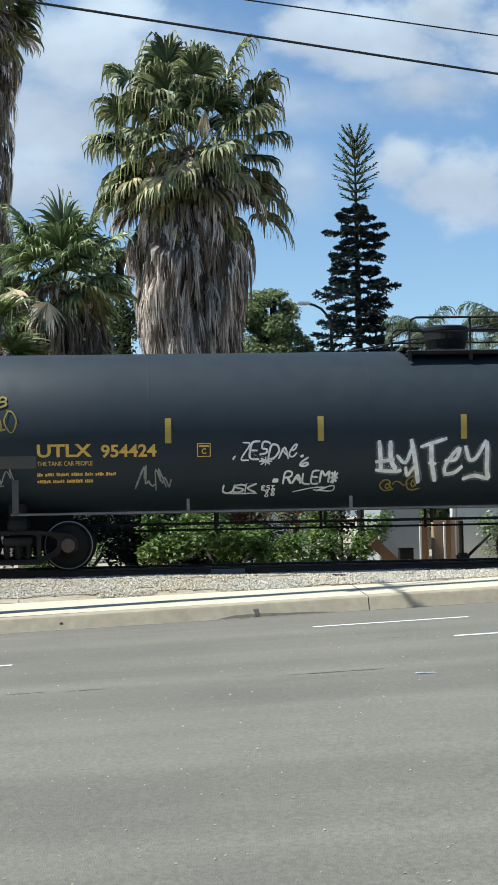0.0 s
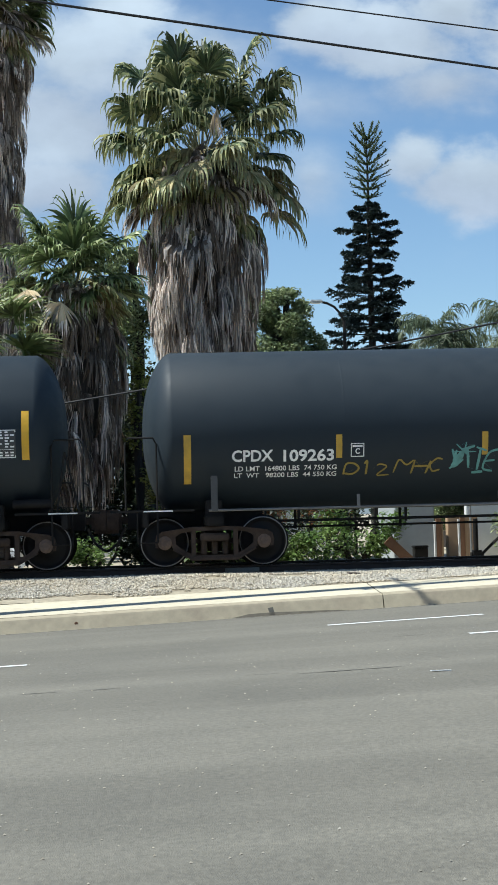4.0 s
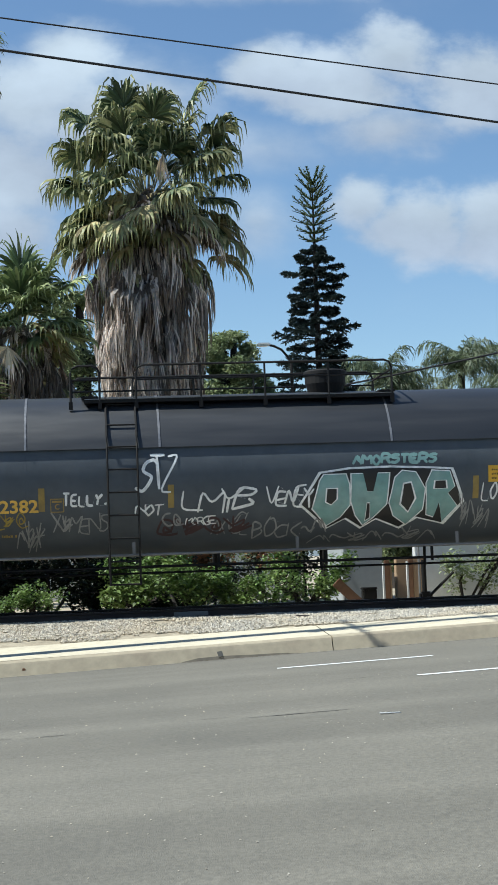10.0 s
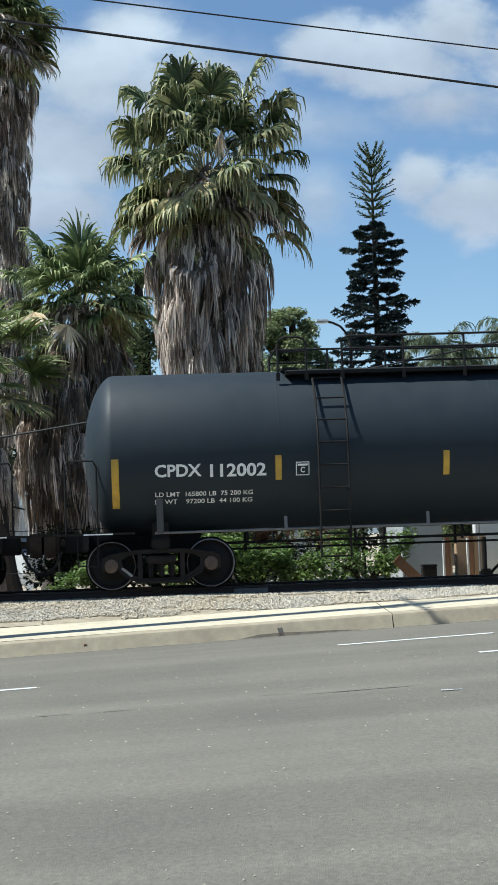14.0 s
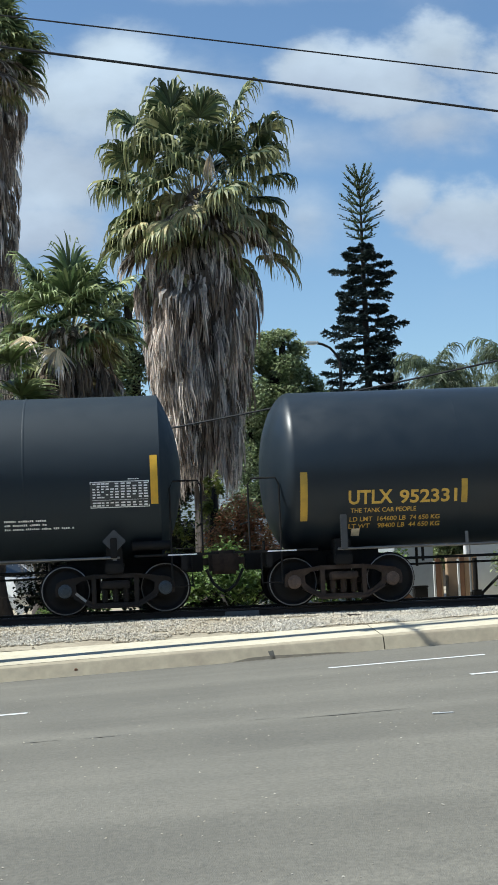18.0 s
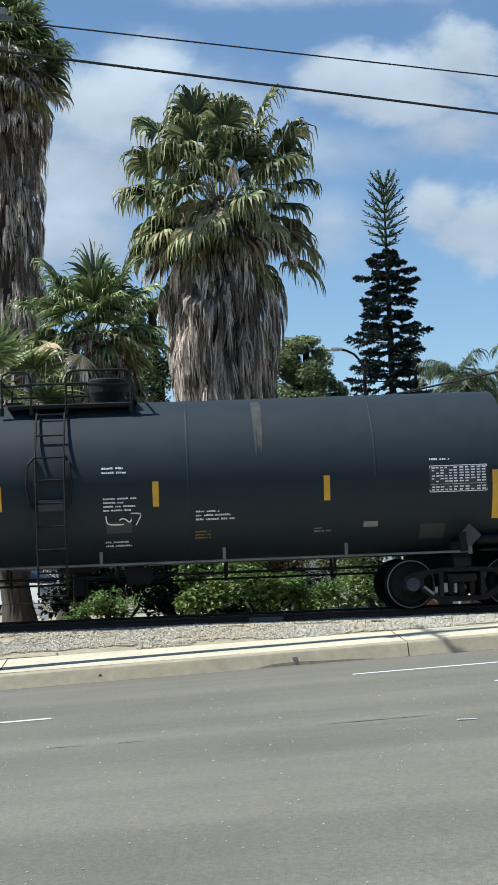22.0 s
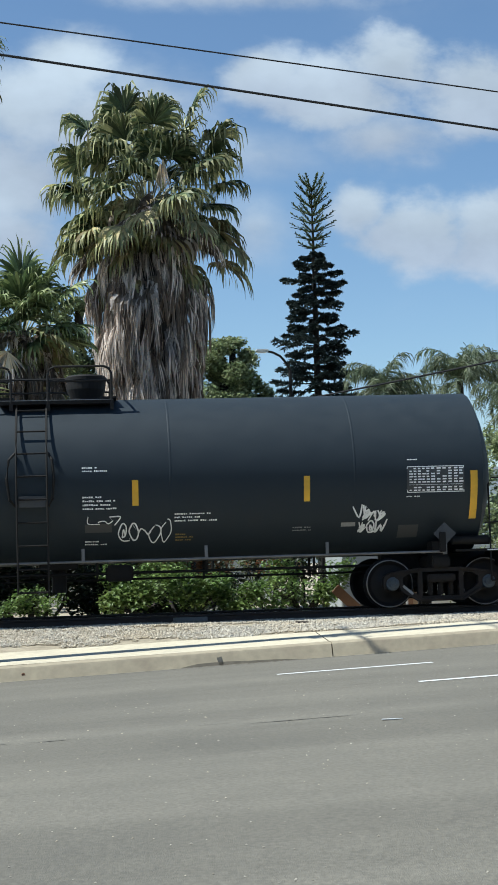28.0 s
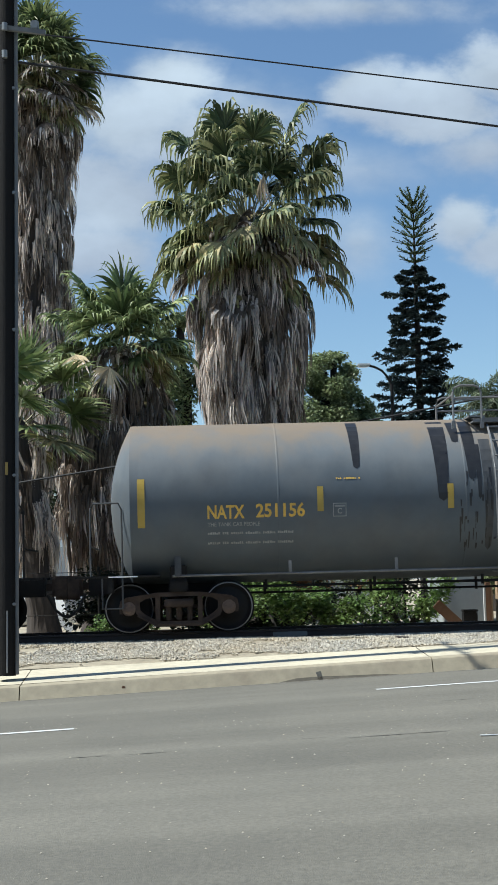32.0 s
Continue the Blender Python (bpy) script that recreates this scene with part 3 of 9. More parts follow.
def kerb():
    """Kerb stones with joints, and the sidewalk slabs behind them."""
    pav = tagged(new("pavement"), "pale concrete sidewalk with a stained kerb", "sidewalk", kind="structure")
    edges = [-58, -46, -34, -22, -13.6, -8.2, -2.62, 3.62, 9.1, 14.6, 20, 32, 44, 58]
    for a, b in zip(edges, edges[1:]):
        g = 0.008
        n = max(2, int((b - a) / 1.0))
        prof = [(KERB_Y - 0.05, -0.12, 0), (KERB_Y - 0.04, 0.0, 0), (KERB_Y + 0.05, 0.17, 0), (KERB_Y + 0.065, 0.195, 0), (KERB_Y + 0.095, 0.211, 0), (KERB_Y + 0.30, 0.222, 0), (KERB_Y + 0.30, -0.12, 0)]
        vs, fs = [], []
        for i in range(n + 1):
            x = a + g + (b - a - 2 * g) * i / n
            for y, z, _ in prof:
                vs.append((x, y, road_z(x) + z))
        m = len(prof)
        for i in range(n):
            for k in range(m):
                q = (k + 1) % m
                fs.append((i * m + k, i * m + q, (i + 1) * m + q, (i + 1) * m + k))
        fs += [tuple(range(m))[::-1], tuple(n * m + k for k in range(m))]
        raw("kerb_stone", vs, fs, "kerb", pav)
        # sidewalk slab, with a scored joint near its middle
        vs, fs = [], []
        rows = [(KERB_Y + 0.305, 0.224), (KERB_Y + 0.80, 0.262), (KERB_Y + 0.812, 0.262), (BACK_Y, 0.335), (BACK_Y + 0.01, 0.2)]
        for i in range(n + 1):
            x = a + g + (b - a - 2 * g) * i / n
            for y, z in rows:
                vs.append((x, y, ROAD + z + (GRADE - 0.0085 * (y - KERB_Y) / 1.7) * max(-30, min(30, x))))
        m = len(rows)
        for i in range(n):
            for k in range(m - 1):
                fs.append((i * m + k, i * m + k + 1, (i + 1) * m + k + 1, (i + 1) * m + k))
        raw("sidewalk_slab", vs, fs, "concrete", pav)
    return pav


def kerb_marks(pav):
    """A rusty plug, a broken notch, a dark stain at the foot and a crack."""
    def face(x, up):
        f = up / 0.17
        return (x, KERB_Y - 0.04 + 0.09 * f - 0.004, road_z(x) + up)
    bm = B()
    x, y, z = face(-1.06, 0.09)
    lathe(bm, [(-0.003, 0.010), (-0.005, 0.022), (0.004, 0.028)], 10, "y")
    bmesh.ops.translate(bm, vec=(x, y, z), verts=bm.verts[:])
    part("kerb_plug", bm, "wood", pav)
    raw("kerb_notch", [face(1.84, 0.12), face(1.92, 0.13), face(1.95, 0.0), face(1.88, 0.005)], [(0, 1, 2, 3)], "asphalt_dark", pav)
    up = [(1.3, 0.01), (1.55, 0.05), (1.95, 0.055), (2.3, 0.04), (2.75, 0.03), (3.1, 0.008)]
    raw("kerb_stain", [p for x, u in up for p in (face(x, 0.002), face(x, u))], [(2 * k, 2 * k + 2, 2 * k + 3, 2 * k + 1) for k in range(len(up) - 1)], "kerb_dark", pav)


kerb_marks(kerb())


def rails():
    tr = tagged(new("railway_track"), "rusty rails on dark timber ties in grey ballast", "railway track", kind="structure")
    prof = [(-0.07, 0.0), (0.07, 0.0), (0.07, 0.012), (0.012, 0.03), (0.010, 0.115), (0.036, 0.125), (0.036, 0.152), (0.028, 0.16), (-0.028, 0.16), (-0.036, 0.152), (-0.036, 0.125), (-0.010, 0.115), (-0.012, 0.03), (-0.07, 0.012)]
    for side in (-1, 1):
        for a, b in ((-320, -11.9), (-11.9, 11.9), (11.9, 330)):
            vs = [(x, TRACK_Y + side * 0.753 + y, RAIL_Z - 0.16 + z) for x in (a + 0.003, b - 0.003) for y, z in prof]
            m = len(prof)
            fs = [(k, (k + 1) % m, m + (k + 1) % m, m + k) for k in range(m)] + [tuple(range(m))[::-1], tuple(range(m, 2 * m))]
            r = raw("rail", vs, fs, "rail", tr)
            raw("rail_head", [(x, TRACK_Y + side * 0.753 + y, RAIL_Z + 0.001) for x in (a, b) for y in (-0.026, 0.026)], [(0, 1, 3, 2)], "rail_top", r)
    bm = B()
    box(bm, (0, 0, 0), (0.23, 2.6, 0.18), bevel=0.012)
    tie = part("tie", bm, "tie", tr)
    tie.location = (-14.9, TRACK_Y, RAIL_Z - 0.26)
    for k in range(1, 60):
        c = tie.copy()
        c.location = (-14.9 + 0.52 * k + rs.uniform(-0.03, 0.03), TRACK_Y + rs.uniform(-0.05, 0.05), RAIL_Z - 0.262 + rs.uniform(-0.01, 0.01))
        c.rotation_euler = (0, 0, rs.uniform(-0.02, 0.02))
        scene.collection.objects.link(c)
    # spikes and a joint bar by the near rail
    bm = B()
    box(bm, (0, 0, 0), (0.62, 0.03, 0.085), bevel=0.008)
    for k in range(4):
        rod(bm, (-0.24 + 0.16 * k, -0.03, 0), (-0.24 + 0.16 * k, 0, 0), 0.018, 6)
    j = part("joint_bar", bm, "conduit", tr)
    j.location = (1.75, TRACK_Y - 0.753 - 0.03, RAIL_Z - 0.09)
    for x in (-1.62, -0.5, 0.62, 2.55, 3.05, 3.55, 4.6):
        bm = B()
        box(bm, (0, 0, 0), (0.035, 0.05, 0.05), bevel=0.006)
        s = part("rail_clip", bm, "galv", tr)
        s.location = (x, TRACK_Y - 0.85, RAIL_Z - 0.145)


rails()


def ballast():
    """Thousands of small angular stones over the shoulder and between the ties."""
    rng = np.random.default_rng(3)
    base = np.array([[1, 0, 0], [-1, 0, 0], [0, 1, 0], [0, -1, 0], [0, 0, 1], [0, 0, -1]], float)
    tri = [(0, 2, 4), (2, 1, 4), (1, 3, 4), (3, 0, 4), (2, 0, 5), (1, 2, 5), (3, 1, 5), (0, 3, 5)]
    verts, faces = [], []

    def scatter(n, x0, x1, y0, y1, zf, lo, hi):
        for _ in range(n):
            x, y = rng.uniform(x0, x1), rng.uniform(y0, y1)
            # dusty bare patches show between the stones
            if y < 27.5 and noise.noise(Vector((x * 0.9, y * 1.3, 5))) + 0.5 * noise.noise(Vector((x * 3, y * 4, 2))) > -0.04 + 0.72 * math.sin(max(0.0, min(1.0, (y - BACK_Y) / 2.5)) * math.pi):
                continue
            s = rng.uniform(lo, hi)
            p = base * (s * rng.uniform(0.6, 1.25, 3)) + rng.normal(0, s * 0.16, (6, 3))
            a = rng.uniform(0, 6.28)
            c, q = math.cos(a), math.sin(a)
            k = len(verts)
            z = zf(x, y) + s * 0.25
            for v in p:
                verts.append((x + c * v[0] - q * v[1], y + q * v[0] + c * v[1], z + v[2] * 0.8))
            faces.extend([(k + i, k + j, k + l) for i, j, l in tri])

    def shoulder(x, y):
        f = min(max((y - BACK_Y) / 1.9, 0), 1)
        lo = 0.205 + 0.027 * x
        return lo + (0.43 - lo) * f ** 0.8 + 0.02 * noise.noise(Vector((x * 0.7, y * 0.9, 0)))

    scatter(46000, -6.5, 13.0, BACK_Y + 0.06, 27.75, shoulder, 0.010, 0.029)
    scatter(2500, -6.5, 13.0, BACK_Y - 0.02, 25.6, shoulder, 0.012, 0.026)
    scatter(6000, -6.5, 13.0, 27.75, 30.4, lambda x, y: RAIL_Z - 0.2, 0.025, 0.05)
    tagged(raw("ballast", verts, faces, "stone"), "loose pale grey crushed stone beside the rails", "ballast", kind="stuff")
    xs = [-30 + 0.5 * i for i in range(140)]
    grid_sheet("ballast_bed", xs, [BACK_Y + 0.02, 25.3, 25.7, 26.2, 26.7, 27.2, 27.7, 30.3, 31.0], lambda x, y: (shoulder(x, y) if y < 27.6 else (RAIL_Z - 0.215 if y < 30.9 else 0.3)) - 0.015, "dirt",
               "dusty crushed stone bed under the track", "ballast bed")


ballast()
from mathutils import geometry


# ---------------------------------------------------------------- lettering and spray strokes on a round tank
def on_tank(x, z, R, lift):
    """A point of the tank's near side at height z over the tank's axis."""
    z = max(-0.995 * R, min(0.995 * R, z))
    y = -math.sqrt(R * R - z * z)
    return (x, y * (R + lift) / R, z * (R + lift) / R)


def patch(x0, x1, z0, z1, R, zc, lift=0.006, nx=1, nz=6):
    vs, fs = [], []
    for j in range(nz + 1):
        for i in range(nx + 1):
            x, y, z = on_tank(x0 + (x1 - x0) * i / nx, z0 + (z1 - z0) * j / nz, R, lift)
            vs.append((x, y, z + zc))
    n = nx + 1
    for j in range(nz):
        for i in range(nx):
            fs.append((j * n + i, j * n + i + 1, (j + 1) * n + i + 1, (j + 1) * n + i))
    return vs, fs


TEXTS = {}


def text_shape(body, fat=0.012):
    """Flat outline of a line of text, scaled to width 1 and its height over width."""
    if (body, fat) not in TEXTS:
        cu = bpy.data.curves.new("lettering", "FONT")
        cu.body, cu.size, cu.resolution_u, cu.offset = body, 1.0, 3, fat
        ob = bpy.data.objects.new("lettering", cu)
        me = bpy.data.meshes.new_from_object(ob)
        vs = np.array([v.co[:2] for v in me.vertices])
        fs = [tuple(p.vertices) for p in me.polygons]
        bpy.data.objects.remove(ob)
        bpy.data.meshes.remove(me)
        lo, hi = vs.min(0), vs.max(0)
        TEXTS[body, fat] = ((vs - lo) / (hi - lo), fs)
    return TEXTS[body, fat]


def lettering(name, body, x0, x1, z0, z1, R, zc, mat, parent, label="", bold=1):
    vs, fs = text_shape(body, 0.026 if z1 - z0 > 0.15 else 0.024 if z1 - z0 > 0.09 else 0.01)
    gap = 0.42 * (z1 - z0) / (x1 - x0)
    spans = sorted((min(vs[i][0] for i in f), max(vs[i][0] for i in f), k) for k, f in enumerate(fs))
    words, reach = [], -9.0
    for lo, hi, k in spans:
        if lo - reach > gap:
            words.append([])
        words[-1].append(k)
        reach = max(reach, hi)
    for ks in words:
        used = sorted({i for k in ks for i in fs[k]})
        at = {i: n for n, i in enumerate(used)}
        out = []
        for i in used:
            x, y, z = on_tank(x0 + (x1 - x0) * vs[i][0], z0 + (z1 - z0) * vs[i][1], R, 0.009)
            out.append((x, y, z + zc))
        raw(name, out, [tuple(at[i] for i in fs[k]) for k in ks], mat, parent, label)


# stroke letters: each stroke a run of points on a 0 to 8 square
STROKES = {
    "A": "00 48 80/26 62", "B": "00 08 67 54 04/54 72 00", "C": "77 38 04 30 71", "D": "00 08 58 84 50 00", "E": "78 08 00 80/04 64", "F": "00 08 88/04 64",
    "G": "87 38 04 30 80 83 53", "H": "00 08/80 88/04 84", "I": "40 48/18 78/10 70", "J": "88 81 50 11", "K": "00 08/88 04 80", "L": "08 00 80", "M": "00 08 43 88 80",
    "N": "00 08 80 88", "O": "38 04 30 50 84 58 38", "P": "00 08 68 86 64 04", "Q": "38 04 30 50 84 58 38/52 90", "R": "00 08 68 86 64 04/44 80", "S": "87 58 17 15 74 72 40 01",
    "T": "08 88/48 40", "U": "08 02 30 50 82 88", "V": "08 40 88", "W": "08 20 46 60 88", "X": "00 88/08 80", "Y": "08 44 88/44 40", "Z": "08 88 00 80", "*": "40 48/04 84/11 77/17 71",
    ".": "30 41 51", "-": "14 74", "2": "06 38 76 00 80", "4": "60 68 03 83", "7": "08 88 30", "1": "26 48 40", "0": "38 04 30 50 84 58 38", "8": "44 17 48 77 44 11 40 71 44", "6": "78 24 11 40 72 54 22", " ": "",
    "o": "25 03 20 52 55 25", "(": "58 34 50", "/": "00 88", "=": "13 73/15 75", "~": "03 25 44 62 84", "@": "62 45 33 42 62 66 38 14 21 50 81", "#": "08 42 86 20/24 77 51 11 65/38 30 84", "^": "00 38 62 48 81",
    # letters with a swing of their own
    "h": "18 23 22/58 54 72/04 64/02 72 92", "u": "05 33 56/58 63 70/33 31 63", "t": "07 99/48 44 60/34 64", "i": "37 20", "e": "14 54 67 46 13 21 51 73", "y": "17 24 44 88/88 82 90/00 41 90",
    "s": "86 67 27 14 64 62 02", "v": "18 30 88", "r": "10 18 67 55 14 70 90", "f": "07 88/47 30/14 64/02 33", "l": "48 20 60", "q": "29 79 94 70 20 04 29/12 88", "x": "00 34 88/08 80", "c": "01 18 45 68 87 93 60 32 01 54", "a": "00 45 75 40 88 80 42", "d": "20 28 64 20",
}


def scrawl(name, body, x0, x1, z0, z1, w, R, zc, mat, parent, label="", seed=1, slant=0.0, wild=0.11, lift=0.007, fit=0.0):
    """Hand-sprayed strokes: ribbons with rounded ends laid on the tank."""
    rr = random.Random(seed)
    vs, fs = [], []
    n = len(body)
    cw = (x1 - x0) / max(n, 1)
    level, last = 0, None
    for k, ch in enumerate(body):
        grow, lean, tall, drop = rr.uniform(0.8, 1.05) if w > 0.05 else rr.uniform(1.0, 1.35), rr.uniform(-0.2, 0.3), rr.uniform(0.8, 1.12), rr.uniform(-0.06, 0.12)
        if fit:
            grow, lean = fit, lean * 0.3
        for stroke in filter(None, STROKES.get(ch, "").split("/")):
            pts = [(int(q[0]) / 8, int(q[1]) / 8) for q in stroke.split()]
            pts = [(a + rr.uniform(-wild, wild), b + rr.uniform(-wild, wild)) for a, b in pts]
            # round the corners a little
            fine = [pts[0]]
            for p, q in zip(pts, pts[1:]):
                fine += [(p[0] + (q[0] - p[0]) * f, p[1] + (q[1] - p[1]) * f) for f in (0.25, 0.5, 0.75)]
                fine.append(q)
            for _ in range(2 if len(fine) > 3 else 0):
                fine = [fine[0]] + [((fine[i - 1][0] + 2 * fine[i][0] + fine[i + 1][0]) / 4, (fine[i - 1][1] + 2 * fine[i][1] + fine[i + 1][1]) / 4) for i in range(1, len(fine) - 1)] + [fine[-1]]
            level += 1
            P = []
            for a, b in fine:
                P.append((x0 + cw * (k + 0.5 + (a - 0.5) * grow) + (slant + lean) * (b - 0.5) * (z1 - z0), z0 + (z1 - z0) * (drop + b * tall)))
            ww = w * rr.uniform(0.9, 1.4) / 2
            base = len(vs)
            m = len(P)
            for i, (px, pz) in enumerate(P):
                qx, qz = P[min(i + 1, m - 1)][0] - P[max(i - 1, 0)][0], P[min(i + 1, m - 1)][1] - P[max(i - 1, 0)][1]
                ln = math.hypot(qx, qz) or 1
                taper = 0.7 if i in (0, m - 1) else 1
                for sgn in (-1, 1):
                    x, y, z = on_tank(px - sgn * qz / ln * ww * taper, pz + sgn * qx / ln * ww * taper, R, lift + 0.0004 * (level % 12))
                    vs.append((x, y, z + zc))
            fs += [(base + 2 * i, base + 2 * i + 1, base + 2 * i + 3, base + 2 * i + 2) for i in range(m - 1)]
            if last is not None:
                # the hair line that the can draws from stroke to stroke
                a = vs[last]
                vs.append((a[0] + 0.003, a[1], a[2] + 0.003))
                fs.append((last, len(vs) - 1, base))
            last = base + 2 * m - 1
    return raw(name, vs, fs, mat, parent, label)


def small_print(name, x0, x1, z0, z1, lines, R, zc, mat, parent, seed=1, label=""):
    """Unreadable print: short bars in rows."""
    rr = random.Random(seed)
    vs, fs = [], []
    h = (z1 - z0) / lines
    for k in range(lines):
        x = x0
        end = x1 - (x1 - x0) * rr.choice((0, 0, 0.15, 0.4))
        left = rr.randint(3, 7)
        tie = first if k else None
        first = len(vs)
        while x < end - 0.02:
            e = min(end, x + rr.uniform(0.02, 0.036))
            v, f = patch(x, e, z1 - h * (k + rr.choice((0.74, 0.7, 0.7))), z1 - h * (k + rr.choice((0.24, 0.28, 0.36))), R, zc, 0.006, 1, 1)
            n = len(vs)
            vs += v
            fs += [tuple(i + n for i in q) for q in f]
            if tie is not None:
                # a hair line ties each bar to the one before it, and each row to the row above
                vs.append((vs[tie][0], vs[tie][1], vs[tie][2] - 0.0015))
                fs.append((tie, len(vs) - 1, n))
            tie = n + 1
            left -= 1
            x = e + (0.009 if left else 0.045)
            left = left or rr.randint(3, 8)
    return raw(name, vs, fs, mat, parent, label)


def data_panel(x0, x1, z0, z1, R, zc, parent, mat="white_paint"):
    """A framed table of stencilled figures."""
    fr = raw("data_panel", *patch(x0, x1, z0, z1, R, zc, 0.005, 4, 4), "data_ground", parent, "framed table of small white figures")
    vs, fs = [], []

    def add(a, b, c, d):
        v, f = patch(a, b, c, d, R, zc, 0.008, 2, 1)
        fs.extend(tuple(i + len(vs) for i in q) for q in f)
        vs.extend(v)

    t = 0.014
    add(x0, x1, z0, z0 + t), add(x0, x1, z1 - t, z1), add(x0, x0 + t, z0 + t, z1 - t), add(x1 - t, x1, z0 + t, z1 - t)
    n = 9
    h = (z1 - z0) / (n + 0.7)
    w = x1 - x0
    rs_ = random.Random(int(abs(x0) * 100))
    for k in range(n):
        z = z1 - h * (k + 0.85)
        if k == 6:
            add(x0 + 0.03, x1 - 0.03, z - h * 0.06, z + h * 0.06)
            continue
        for a in np.arange(0.04, 0.34, 0.075):
            if rs_.random() < 0.85:
                add(x0 + w * a, x0 + w * (a + rs_.uniform(0.04, 0.066)), z - h * 0.26, z + h * 0.24)
        for c in (0.42, 0.52, 0.62, 0.72, 0.82, 0.91):
            if rs_.random() < 0.9:
                add(x0 + w * c, x0 + w * (c + rs_.uniform(0.05, 0.075)), z - h * 0.27, z + h * 0.27)
    raw("table_print", vs, fs, mat, fr)
    return fr


# ---------------------------------------------------------------- trucks and wheels
WHEEL_R = 0.44


def make_wheelset():
    """One axle with its two wheels, turning about y; the origin lies on the axle."""
    data = {}
    for cap in ("cap_rust", "cap_blue"):
        pieces = []
        for side in (-1, 1):
            bm = B()
            y = side * 0.80
            prof = [(0.10, 0.13), (0.10, 0.17), (0.055, 0.2), (0.03, 0.33), (0.035, 0.375), (0.062, 0.385), (0.064, 0.415), (0.07, 0.435), (-0.05, 0.44), (-0.06, 0.468), (-0.085, 0.466), (-0.085, 0.38), (-0.04, 0.36), (-0.03, 0.22), (-0.09, 0.17), (-0.09, 0.1)]
            lathe(bm, [(y + side * a, r) for a, r in prof], 40, "y")
            me = bpy.data.meshes.new("wheel")
            bm.to_mesh(me)
            bm.free()
            me.materials.append(M["wheel"])
            me.materials.append(M["rim"])
            for p in me.polygons:
                c = p.center
                if math.hypot(c.x, c.z) > 0.418 and side * (c.y - y) > 0.04:
                    p.material_index = 1
            me.shade_smooth()
            pieces.append(("wheel", me))
        bm = B()
        rod(bm, (0, -1.0, 0), (0, 1.0, 0), 0.085, 14)
        me = bpy.data.meshes.new("axle")
        bm.to_mesh(me)
        bm.free()
        me.materials.append(M["wheel"])
        pieces.append(("axle", me))
        for side in (-1, 1):
            bm = B()
            lathe(bm, [(side * a, r) for a, r in ((1.0, 0.125), (1.12, 0.13), (1.16, 0.118), (1.17, 0.075), (1.185, 0.07), (1.19, 0.03))], 18, "y")
            for k in range(3):
                a = 2.094 * k
                rod(bm, (0.055 * math.cos(a), side * 1.165, 0.055 * math.sin(a)), (0.055 * math.cos(a), side * 1.20, 0.055 * math.sin(a)), 0.018, 6)
            me = bpy.data.meshes.new("bearing_cap")
            bm.to_mesh(me)
            bm.free()
            me.materials.append(M[cap])
            pieces.append(("bearing_cap", me))
        data[cap] = pieces
    return data


WHEELSET = make_wheelset()


def join_wheelset(cap):
    """All of one wheelset in one mesh with several materials, for the level below the truck."""
    bm = bmesh.new()
    mats = ["wheel", "rim", cap]
    for name, me in WHEELSET[cap]:
        n0 = len(bm.faces)
        bm.from_mesh(me)
        bm.faces.ensure_lookup_table()
        for f in bm.faces[n0:]:
            if name == "bearing_cap":
                f.material_index = 2
            elif name == "axle":
                f.material_index = 0
    out = bpy.data.meshes.new("wheelset")
    bm.to_mesh(out)
    bm.free()
    for m in mats:
        out.materials.append(M[m])
    return out


WHEELSET_MESH = {cap: join_wheelset(cap) for cap in WHEELSET}


